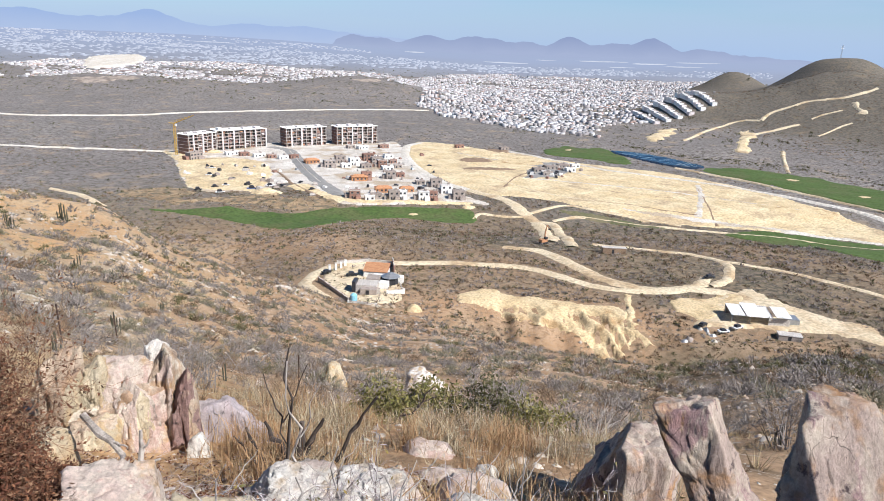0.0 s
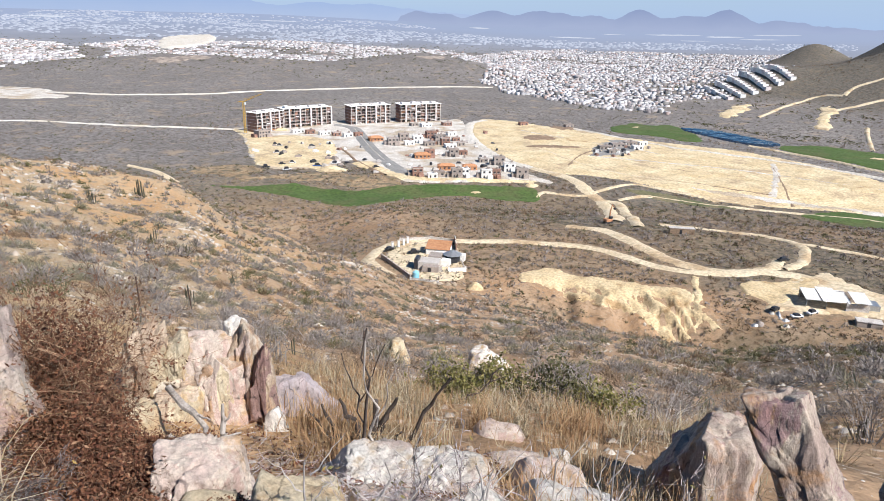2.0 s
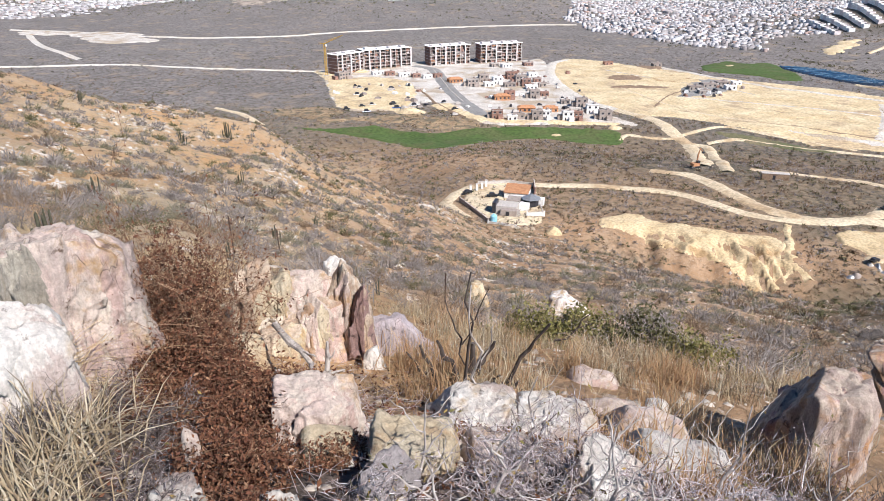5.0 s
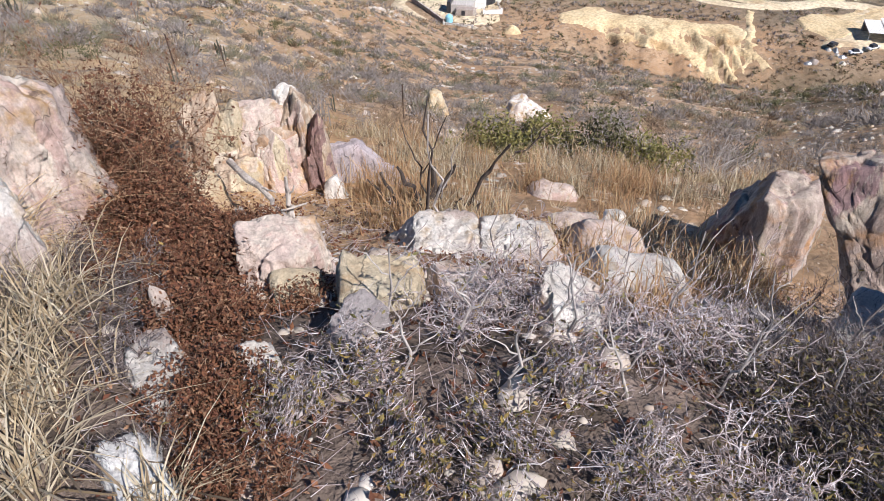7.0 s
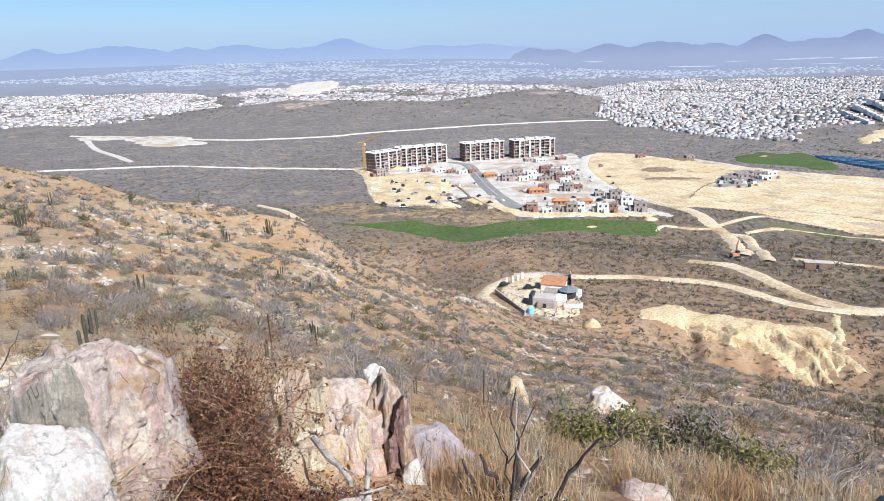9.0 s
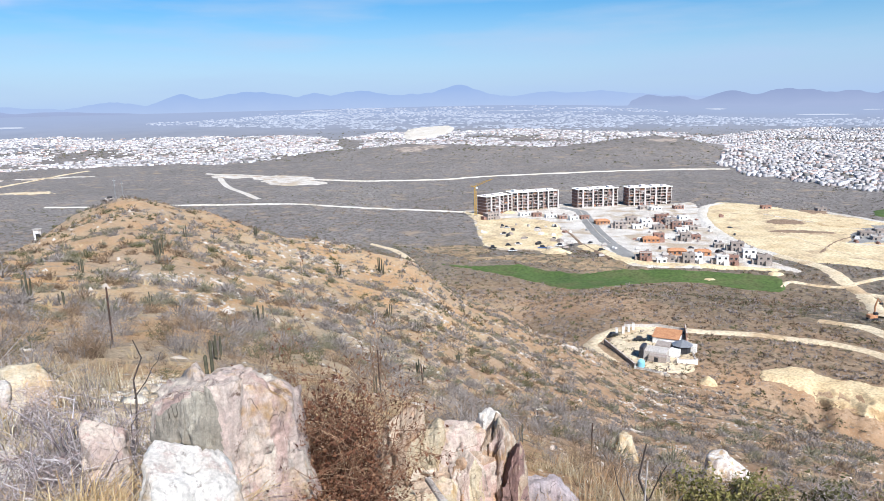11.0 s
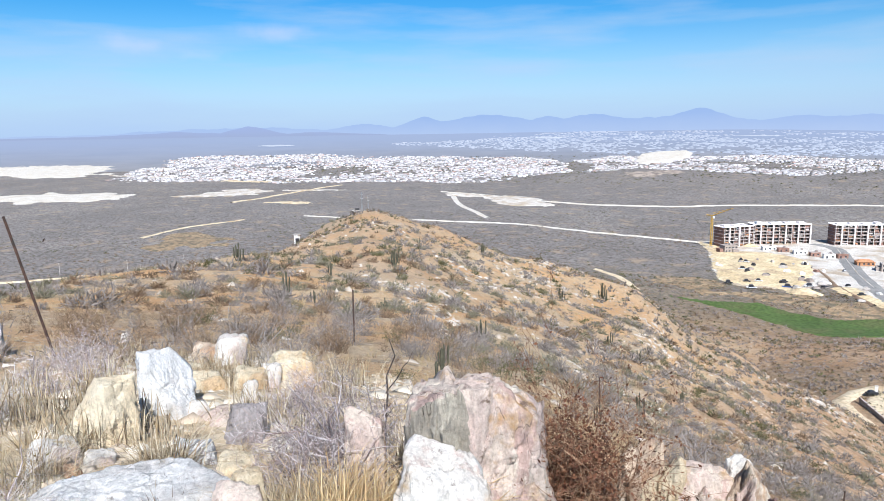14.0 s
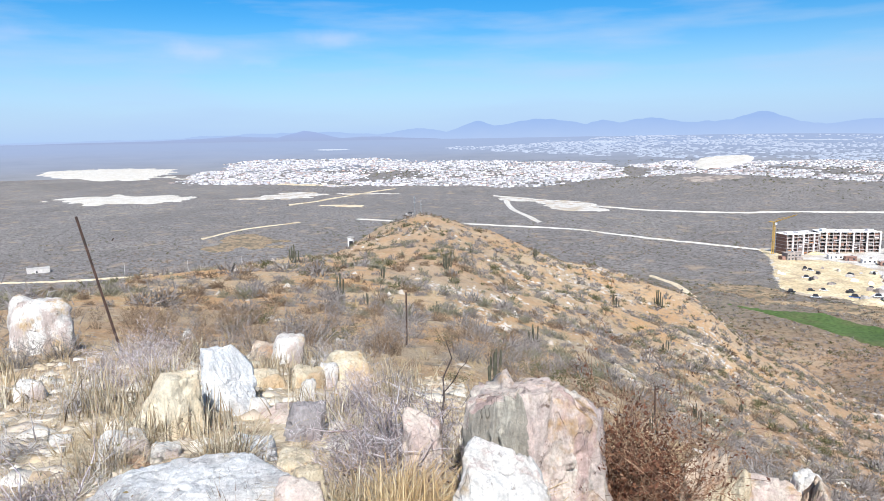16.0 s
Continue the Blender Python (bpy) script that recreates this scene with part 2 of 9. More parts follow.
# ---------------------------------------------------------------- the lie of the land
# Height of the summit's flanks by bearing (degrees to the left of ahead) and distance.
RADII = (0.0, 2.0, 4.0, 8.0, 30.0, 60.0, 100.0, 150.0, 200.0, 260.0)
FLANKS = (
    (-60, (-1.6, -2.2, -3.30, -4.8, -14.0, -27.0, -44.0, -66.0, -88.0, -104.0)),
    (-36, (-1.6, -2.1, -3.35, -4.6, -13.0, -24.5, -39.0, -57.5, -92.0, -103.0)),
    (-20, (-1.6, -2.0, -3.30, -4.9, -16.4, -30.8, -48.3, -69.5, -96.0, -104.0)),
    (5, (-1.6, -1.95, -3.05, -5.0, -16.5, -30.4, -47.0, -65.5, -82.0, -99.0)),
    (14, (-1.6, -1.95, -2.98, -4.5, -15.0, -27.6, -41.6, -56.0, -69.0, -86.0)),
    (20, (-1.6, -1.95, -2.95, -4.2, -14.0, -25.6, -37.4, -49.4, -59.8, -76.0)),
    (27, (-1.6, -1.93, -2.80, -3.9, -12.4, -21.7, -31.0, -38.0, -42.8, -64.0)),
    (35, (-1.6, -1.9, -2.60, -3.6, -10.5, -18.0, -25.8, -32.2, -36.6, -54.0)),
    (48, (-1.6, -1.8, -2.25, -3.1, -8.6, -14.0, -18.0, -20.0, -21.5, -40.0)),
    (61, (-1.6, -1.75, -2.05, -2.7, -7.5, -12.5, -17.8, -29.0, -46.0, -68.0)),
    (78, (-1.6, -1.7, -1.95, -2.5, -6.5, -11.8, -21.0, -40.0, -62.0, -85.0)),
    (120, (-1.6, -1.7, -2.00, -2.6, -7.5, -16.0, -30.0, -52.0, -76.0, -95.0)),
)
PLAIN = -113.0


def flank(bearing, r):
    """The summit's height by bearing and distance: smooth between the rows."""
    az = np.array([f[0] for f in FLANKS], float)
    prof = np.array([f[1] for f in FLANKS])
    lr = np.log(np.asarray(RADII) + 1.5)
    q = np.log(np.minimum(r, 259.9) + 1.5)
    k = np.clip(np.searchsorted(lr, q) - 1, 0, len(lr) - 2)
    slope = (prof[:, 1:] - prof[:, :-1]) / (lr[1:] - lr[:-1])
    m = np.concatenate([slope[:, :1], (slope[:, 1:] + slope[:, :-1]) / 2, slope[:, -1:]], 1)
    h = (lr[k + 1] - lr[k])
    t = (q - lr[k]) / h
    h00, h10, h01, h11 = 2 * t ** 3 - 3 * t ** 2 + 1, t ** 3 - 2 * t ** 2 + t, -2 * t ** 3 + 3 * t ** 2, t ** 3 - t ** 2
    b = np.clip(bearing, az[0], az[-1])
    j = np.clip(np.searchsorted(az, b) - 1, 0, len(az) - 2)
    u = (b - az[j]) / (az[j + 1] - az[j])
    u = u * u * (3 - 2 * u) * 0.6 + u * 0.4

    def row(i):
        return h00 * prof[i, k] + h10 * h * m[i, k] + h01 * prof[i, k + 1] + h11 * h * m[i, k + 1]

    return row(j) * (1 - u) + row(j + 1) * u


def bell(x, y, cx, cy, height, sx, sy, turn=0.0):
    c, s = math.cos(radians(turn)), math.sin(radians(turn))
    dx, dy = x - cx, y - cy
    u, v = (dx * c + dy * s) / sx, (-dx * s + dy * c) / sy
    return height * np.exp(-(u * u + v * v) / 2)


def east_hills(x, y):
    """The scrubby hill beyond the golf course, a flat-topped hill and a knoll behind it."""
    wob = 1 + 0.22 * fbm(x / 110, y / 110, 37, 5)
    along, across = (x - 672) * 0.866 + (y - 1190) * 0.5, (y - 1190) * 0.866 - (x - 672) * 0.5
    front = 72 * np.exp(-((along / np.where(along < 0, 128, 175)) ** 2 + (across / np.where(across > 0, 75, 180)) ** 2) / 2) + bell(x, y, 880, 980, 48, 185, 230) + bell(x, y, 1150, 760, 50, 220, 220)
    mesa = bell(x, y, 955, 1655, 124, 92, 120)
    mesa = 112 - np.log1p(np.exp(np.clip((112 - mesa) / 9, -40, 40))) * 9
    return wob * front + np.maximum(mesa, 0) + bell(x, y, 1330, 1500, 40, 190, 170) + bell(x, y, 848, 1987, 66, 62, 70) + bell(x, y, 452, 1205, 36, 70, 55)


def plain_height(x, y):
    r = np.hypot(x, y)
    bearing = np.degrees(np.arctan2(-x, y))
    z = PLAIN + 58 * sstep(1500, 4700, r) * sstep(-8, 22, bearing) + 20 * sstep(1800, 4700, r) * sstep(-8, -30, bearing)
    # shelf with the compound and the tracks, and the gully before it
    z = z + 13 * sstep(470, 330, y + 0.15 * x) * sstep(-110, -40, x) * sstep(330, 200, x)
    z = z - 5.0 * sstep(60, 20, np.abs(y - 440 - 0.05 * x)) * sstep(500, 300, np.abs(x))
    # low hills before the town, and the hills to the east
    wob = 1 + 0.5 * fbm(x / 160, y / 160, 31, 4)
    z = z + wob * (bell(x, y, -640, 1400, 22, 190, 110, -20) + bell(x, y, -150, 1560, 28, 110, 130) + bell(x, y, -340, 1500, 14, 200, 90))
    z = z + east_hills(x, y)
    return z + 1.6 * fbm(x / 90, y / 90, 5, 4) * sstep(300, 900, r) + 0.6 * fbm(x / 12, y / 12, 8, 3)


def land(x, y):
    x, y = np.asarray(x, float), np.asarray(y, float)
    r = np.hypot(x, y)
    bearing = np.degrees(np.arctan2(-x, y))
    around = np.where(bearing < -60, bearing + 360, bearing)
    hill = flank(np.where(around > 120, 240 - around, around), r)
    rough = 0.020 * np.minimum(r, 120) * fbm(x / 17, y / 17, 3, 5) + 0.05 * np.minimum(r, 6) / 6 * fbm(x * 1.2, y * 1.2, 12, 3)
    hill = hill + rough
    # arroyo at the foot, below the shelf
    hill = hill - 13 * np.exp(-((r - 228) / 15) ** 2) * sstep(6, -6, bearing)
    out = np.clip((r - 215) / 330, 0, 1)
    hill = hill - 150 * out ** 1.25
    base = plain_height(x, y) - 13 * np.exp(-((r - 224) / 20) ** 2) * sstep(4, -6, bearing) * sstep(-75, -50, bearing)
    # rills down the eroded bank
    rill = sstep(268, 258, r) * sstep(222, 240, r) * sstep(-2, -6, bearing) * sstep(-24, -19, bearing)
    base = base - 7.0 * rill * np.abs(fbm(x / 8.0 + y / 30.0, y / 26.0, 27, 5))
    k = 9.0
    h = np.clip(0.5 + 0.5 * (hill - base) / k, 0, 1)
    return base * (1 - h) + hill * h + k * h * (1 - h) * 0.5


def height(x, y):
    return float(land(np.array([x]), np.array([y]))[0])

# ---------------------------------------------------------------- ground
def ground_material():
    m = bpy.data.materials.new("dry_scrub_soil")
    m.use_nodes = True
    n, l = m.node_tree.nodes, m.node_tree.links
    bsdf = n["Principled BSDF"]
    bsdf.inputs["Roughness"].default_value = 0.95
    bsdf.inputs["Specular IOR Level"].default_value = 0.1
    co = n.new("ShaderNodeTexCoord")

    def tex(s, det=6.0, rgh=0.55):
        t = n.new("ShaderNodeTexNoise")
        t.inputs["Scale"].default_value, t.inputs["Detail"].default_value, t.inputs["Roughness"].default_value = s, det, rgh
        l.new(co.outputs["Object"], t.inputs["Vector"])
        return t.outputs["Fac"]

    def ramp(src, lo, hi, to=(0, 1)):
        r = n.new("ShaderNodeMapRange")
        for k, val in (("From Min", lo), ("From Max", hi), ("To Min", to[0]), ("To Max", to[1])):
            r.inputs[k].default_value = val
        l.new(src, r.inputs["Value"])
        return r.outputs["Result"]

    def mix(kind, fac, a, b):
        x = n.new("ShaderNodeMixRGB")
        x.blend_type = kind
        for sock, val in (("Fac", fac), ("Color1", a), ("Color2", b)):
            if isinstance(val, (tuple, float, int)):
                x.inputs[sock].default_value = (*val, 1) if isinstance(val, tuple) else val
            else:
                l.new(val, x.inputs[sock])
        return x.outputs["Color"]

    def attr(name):
        a = n.new("ShaderNodeAttribute")
        a.attribute_name = name
        return a.outputs["Fac"]

    # hillside: ochre soil, straw-coloured grass and pale stones
    soil = mix("MIX", ramp(tex(0.09), 0.4, 0.6), (0.47, 0.290, 0.145), (0.50, 0.370, 0.225))
    soil = mix("MIX", ramp(tex(0.045, 5.0), 0.44, 0.62, (0, 0.6)), soil, (0.36, 0.30, 0.22))
    soil = mix("MIX", ramp(tex(0.6), 0.54, 0.64), soil, (0.27, 0.22, 0.16))
    soil = mix("MIX", ramp(tex(0.034, 6.0, 0.6), 0.50, 0.64, (0, 0.55)), soil, mix("MIX", ramp(tex(0.8, 5.0), 0.42, 0.6), (0.50, 0.285, 0.125), (0.42, 0.265, 0.14)))
    soil = mix("MIX", ramp(tex(2.6, 4.0), 0.60, 0.66), soil, (0.53, 0.44, 0.33))
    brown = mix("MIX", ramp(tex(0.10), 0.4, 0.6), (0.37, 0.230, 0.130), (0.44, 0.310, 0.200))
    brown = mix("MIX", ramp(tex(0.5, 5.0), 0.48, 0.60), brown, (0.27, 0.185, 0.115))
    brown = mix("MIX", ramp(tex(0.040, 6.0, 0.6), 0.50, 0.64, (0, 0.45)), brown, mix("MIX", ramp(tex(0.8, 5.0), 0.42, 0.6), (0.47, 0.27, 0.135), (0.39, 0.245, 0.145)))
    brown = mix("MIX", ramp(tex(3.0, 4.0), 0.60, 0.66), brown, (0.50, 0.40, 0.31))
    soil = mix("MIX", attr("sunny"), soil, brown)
    # plain: a grey-brown felt of leafless scrub
    scrub = mix("MIX", ramp(tex(0.012), 0.35, 0.65), (0.225, 0.204, 0.188), (0.275, 0.250, 0.232))
    scrub = mix("MIX", ramp(tex(0.004, 8.0, 0.6), 0.52, 0.66, (0, 0.7)), scrub, (0.33, 0.30, 0.27))
    scrub = mix("MIX", ramp(tex(0.28, 5.0, 0.7), 0.42, 0.62), scrub, (0.110, 0.098, 0.088))
    scrub = mix("MIX", ramp(tex(0.05, 6.0), 0.56, 0.70), scrub, (0.31, 0.245, 0.18))
    foot = mix("MIX", ramp(tex(0.05, 6.0), 0.40, 0.60), (0.185, 0.150, 0.115), (0.235, 0.185, 0.125))
    foot = mix("MIX", ramp(tex(0.32, 5.0, 0.7), 0.42, 0.58), foot, (0.085, 0.078, 0.058))
    foot = mix("MIX", ramp(tex(0.14, 5.0, 0.7), 0.58, 0.68), foot, (0.34, 0.25, 0.15))
    foot = mix("MIX", ramp(tex(0.9, 4.0, 0.7), 0.62, 0.68), foot, (0.36, 0.31, 0.26))
    scrub = mix("MIX", attr("foot"), scrub, foot)
    col = mix("MIX", attr("hillside"), scrub, soil)
    col = mix("MIX", attr("stony"), col, mix("MIX", ramp(tex(3.0), 0.4, 0.6), (0.52, 0.41, 0.27), (0.62, 0.54, 0.41)))
    # gully share: darker ground tone at the right and on the east hills
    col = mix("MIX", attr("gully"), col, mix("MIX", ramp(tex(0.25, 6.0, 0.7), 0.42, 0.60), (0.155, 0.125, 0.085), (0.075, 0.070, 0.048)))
    # litter tone, darkened further to paint the shade between the twigs
    col = mix("MIX", attr("humus_shade"), col, mix("MIX", ramp(tex(5.0), 0.4, 0.6), (0.10, 0.078, 0.062), (0.21, 0.16, 0.13)))
    col = mix("MULTIPLY", 1.0, col, ramp(tex(9.0, 3.0), 0.25, 0.75, (0.7, 1.3)))
    l.new(col, bsdf.inputs["Base Color"])
    b = n.new("ShaderNodeBump")
    b.inputs["Strength"].default_value, b.inputs["Distance"].default_value = 0.7, 0.25
    l.new(tex(2.2, 8.0, 0.65), b.inputs["Height"])
    l.new(b.outputs["Normal"], bsdf.inputs["Normal"])
    return m


def hillside_share(x, y):
    r, z = np.hypot(x, y), land(x, y)
    patch = fbm(x / 60, y / 60, 21, 4)
    return np.clip(sstep(330, 200, r + 60 * patch) * sstep(-108, -88, z + 8 * patch) + 0.5 * sstep(-0.3, 0.5, patch) * sstep(560, 360, r) + 0.55 * sstep(520, 360, r + 70 * patch) * sstep(0, 10, np.degrees(np.arctan2(-x, y))) + 0.5 * sstep(285, 262, r + 14 * patch) * sstep(190, 205, r) * sstep(8, 0, np.degrees(np.arctan2(-x, y))), 0, 1)


def build_ground():
    az = np.radians(np.concatenate([np.arange(-46, 92, 0.42), np.arange(92, 314, 3.0)]))
    rr = [0.0, 0.25]
    while rr[-1] < 4700:
        rr.append(rr[-1] * 1.023 + 0.03)
    rr = np.array(rr[1:])
    A, Rr = np.meshgrid(az, rr)
    x, y = -np.sin(A) * Rr, np.cos(A) * Rr
    x, y = np.append(x.ravel(), 0.0), np.append(y.ravel(), 0.0)
    v = np.stack([x, y, land(x, y)], 1)
    na, nr = len(az), len(rr)
    i, j = np.meshgrid(np.arange(nr - 1), np.arange(na), indexing="ij")
    a, b = (i * na + j).ravel(), (i * na + (j + 1) % na).ravel()
    c, d = ((i + 1) * na + (j + 1) % na).ravel(), ((i + 1) * na + j).ravel()
    tris = np.concatenate([np.stack([a, c, b], 1), np.stack([a, d, c], 1)])
    top = len(v) - 1
    k = np.arange(na)
    tris = np.concatenate([tris, np.stack([np.full(na, top), k, (k + 1) % na], 1)])
    me = smooth(mesh_np("ground", v, tris, ("hillside", hillside_share(x, y))))
    at = me.attributes.new("humus_shade", "FLOAT", "POINT")
    rad, brg = np.hypot(x, y), np.degrees(np.arctan2(-x, y))
    hum_shade = sstep(3.2, 2.2, rad + 0.5 * fbm(x * 1.5, y * 1.5, 14, 3)) * sstep(100, 75, brg) * sstep(-80, -50, brg)
    at.data.foreach_set("value", hum_shade.astype(np.float32))
    wob = fbm(x / 45, y / 45, 47, 4)
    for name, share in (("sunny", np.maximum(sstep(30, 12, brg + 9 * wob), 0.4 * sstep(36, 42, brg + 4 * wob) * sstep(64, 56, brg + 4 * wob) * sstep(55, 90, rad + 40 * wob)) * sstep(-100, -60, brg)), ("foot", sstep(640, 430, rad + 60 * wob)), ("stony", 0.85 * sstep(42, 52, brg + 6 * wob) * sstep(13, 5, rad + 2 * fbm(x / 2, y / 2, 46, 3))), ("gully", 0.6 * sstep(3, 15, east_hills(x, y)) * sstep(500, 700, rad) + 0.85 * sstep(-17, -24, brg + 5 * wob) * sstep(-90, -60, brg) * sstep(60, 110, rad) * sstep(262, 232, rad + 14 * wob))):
        extra = me.attributes.new(name, "FLOAT", "POINT")
        extra.data.foreach_set("value", share.astype(np.float32))
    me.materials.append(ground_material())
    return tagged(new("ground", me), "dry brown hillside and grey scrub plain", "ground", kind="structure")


ground = build_ground()


def spline(points, closed=False, step=8):
    """A smooth line through a few plan points."""
    p = np.array(points, float)
    n = len(p)
    out = []
    for i in range(n if closed else n - 1):
        if closed:
            a, b, c, d = p[(i - 1) % n], p[i], p[(i + 1) % n], p[(i + 2) % n]
        else:
            a, b, c, d = p[max(i - 1, 0)], p[i], p[i + 1], p[min(i + 2, n - 1)]
        for t in np.arange(step) / step:
            out.append(0.5 * (2 * b + (c - a) * t + (2 * a - 5 * b + 4 * c - d) * t * t + (3 * b - a - 3 * c + d) * t ** 3))
    if not closed:
        out.append(p[-1])
    return np.array(out)


def inside(px, py, poly):
    res = np.zeros(len(px), bool)
    x0, y0 = poly[-1]
    for x1, y1 in poly:
        cross = ((y1 > py) != (y0 > py)) & (px < (x0 - x1) * (py - y1) / (y0 - y1 + 1e-12) + x1)
        res ^= cross
        x0, y0 = x1, y1
    return res


COVERED, LANES = [], []


def patch(name, points, material, label, category, lift=0.35, cell=2.0, ragged=2.0, seed=1):
    """A patch of other ground cover laid over the land inside a smooth outline."""
    poly = spline(points, True)
    COVERED.append(poly)
    lo, hi = poly.min(0) - cell * 2, poly.max(0) + cell * 2
    gx, gy = np.meshgrid(np.arange(lo[0], hi[0], cell), np.arange(lo[1], hi[1], cell), indexing="ij")
    fx, fy = gx.ravel(), gy.ravel()
    rs = 9 + 0.6 * ragged
    wx = fx + ragged * fbm(fx / rs, fy / rs, seed, 5)
    wy = fy + ragged * fbm(fx / rs, fy / rs, seed + 5, 5)
    ins = inside(wx, wy, poly).reshape(gx.shape)
    nx, ny = gx.shape
    core = np.pad(ins, 1)
    core = np.minimum.reduce([core[1 + i:nx + 1 + i, 1 + j:ny + 1 + j] for i in (-1, 0, 1) for j in (-1, 0, 1)]).ravel()
    z = land(fx, fy) + np.where(core, lift * (0.75 + 0.5 * vnoise(fx / 3, fy / 3, seed)), -0.25)
    idx = np.arange(nx * ny).reshape(nx, ny)
    full = ins[:-1, :-1] & ins[1:, :-1] & ins[1:, 1:] & ins[:-1, 1:]
    a, b, c, d = idx[:-1, :-1][full], idx[1:, :-1][full], idx[1:, 1:][full], idx[:-1, 1:][full]
    tris = np.concatenate([np.stack([a, b, c], 1), np.stack([a, c, d], 1)])
    for p, q, r_, s in (((0, 0), (1, 0), (1, 1), (0, 1)), ((1, 0), (1, 1), (0, 1), (0, 0)), ((1, 1), (0, 1), (0, 0), (1, 0)), ((0, 1), (0, 0), (1, 0), (1, 1))):
        def sl(arr, o):
            return arr[o[0]:nx - 1 + o[0], o[1]:ny - 1 + o[1]]
        three = sl(ins, p) & sl(ins, q) & sl(ins, r_) & ~sl(ins, s)
        tris = np.concatenate([tris, np.stack([sl(idx, p)[three], sl(idx, q)[three], sl(idx, r_)[three]], 1)])
    used, inv = np.unique(tris, return_inverse=True)
    v = np.stack([fx, fy, z], 1)[used]
    return thing_np(name, v, inv.reshape(-1, 3), material, label, category, "structure", shade=True)


def ribbon(name, points, width, material, label, category="road", lift=0.5, step=14, uneven=0.2, seed=3):
    """A road or track that follows the land along a plan line."""
    line = spline(points, False, step)
    LANES.append((line, width))
    d = np.gradient(line, axis=0)
    d /= np.linalg.norm(d, axis=1)[:, None] + 1e-9
    nrm = np.stack([-d[:, 1], d[:, 0]], 1)
    s = np.arange(len(line))
    rows = []
    for k in (-1.0, -0.6, 0.0, 0.6, 1.0):
        w = width / 2 * (1 + uneven * fbm(s / 3.0, s * 0 + k * 5, seed, 3) * 2)
        p = line + nrm * (k * w)[:, None]
        rows.append(np.stack([p[:, 0], p[:, 1], land(p[:, 0], p[:, 1]) + lift * (1 - (0.95 if uneven < 0.05 else 1.3) * k * k)], 1))
    v = np.concatenate(rows)
    n = len(line)
    tris = []
    for r_ in range(4):
        a = np.arange(n - 1) + r_ * n
        tris += [np.stack([a, a + n, a + n + 1], 1), np.stack([a, a + n + 1, a + 1], 1)]
    return thing_np(name, v, np.concatenate(tris), material, label, category, "structure", shade=True)


# building land and golf course
patch("graded_land", [(-272, 704), (-239, 640), (-198, 545), (-176, 511), (-146, 512), (-126, 518), (-112, 552), (-88, 517), (-62, 486), (-15, 490), (23, 500), (48, 497), (24, 540), (-6, 615), (-22, 722), (-40, 808), (-65, 795), (-164, 775), (-250, 712)], M_PAVE, "pale graded building land with gravel", "building land", 0.5, 2.0, seed=2)
patch("sand_field", [(-22, 800), (11, 812), (85, 760), (150, 705), (256, 632), (326, 480), (350, 420), (305, 432), (253, 458), (196, 468), (150, 478), (84, 522), (40, 535), (5, 600), (-20, 690)], M_SAND, "wide field of graded yellow sand", "sand", 0.7, 2.0, seed=4)
patch("sandy_terrace", [(-274, 704), (-239, 640), (-198, 546), (-177, 513), (-146, 514), (-128, 520), (-132, 584), (-156, 648), (-200, 664), (-222, 660)], M_SAND, "yellow sandy construction terrace", "sand", 0.9, 2.0, seed=6)
patch("sandy_terrace", [(-112, 535), (-88, 512), (-62, 487), (-15, 491), (30, 496), (40, 503), (-10, 502), (-58, 504), (-84, 530), (-100, 552)], M_SAND, "yellow sandy strip above the fairway", "sand", 0.9, 2.0, seed=7)
patch("fairway", [(-216, 466), (-177, 467), (-144, 474), (-113, 468), (-96, 467), (-74, 477), (-54, 482), (-17, 486), (15, 487), (33, 482), (31, 458), (7, 458), (-24, 465), (-50, 450), (-73, 428), (-91, 424), (-108, 431), (-135, 445), (-174, 459)], M_LAWN, "long green golf fairway", "lawn", 0.6, 1.2, 3.0, 8)
patch("fairway", [(202, 450), (225, 462), (265, 452), (330, 405), (370, 350), (320, 345), (262, 366), (225, 424)], M_LAWN, "green golf fairway beside sandy tracks", "lawn", 0.6, 1.2, 5.0, 9)
patch("fairway", [(130, 790), (159, 822), (183, 812), (206, 815), (217, 724), (195, 705), (167, 730), (132, 745)], M_LAWN, "green golf fairway beside a pond", "lawn", 0.7, 1.6, 6.0, 10)
patch("fairway", [(281, 697), (326, 700), (362, 668), (398, 622), (420, 541), (400, 470), (365, 500), (340, 552), (320, 591), (295, 637), (277, 668)], M_LAWN, "green golf fairway below the scrubby hill", "lawn", 0.7, 1.6, 6.0, 13)
patch("fairway", [(95, 493), (122, 488), (150, 474), (170, 460), (140, 464), (105, 480)], M_DULL_GREEN, "small green patch of golf course", "lawn", 0.6, 1.5, 1.0, 11)
M_WATER = surface("pond_water", (0.02, 0.03, 0.05), (0.03, 0.045, 0.065), 0.1, rough=0.12, bump=0.04, bump_scale=0.4, bump_depth=0.03)
patch("pond", [(206, 790), (242, 788), (267, 751), (288, 708), (262, 690), (230, 728)], M_WATER, "still blue golf course pond", "water", 1.4, 2.0, 1.0, 12)
for k, (bx, by, s) in enumerate(((-10, 472, 5), (30, 490, 6), (160, 790, 6), (345, 640, 8), (372, 570, 7))):
    patch("sand_bunker", [(bx - s, by), (bx, by + s * 0.8), (bx + s, by), (bx, by - s * 0.7)], M_SAND, "pale sand bunker on the golf course", "bunker", 1.0, 1.0, 1.0, 20 + k)

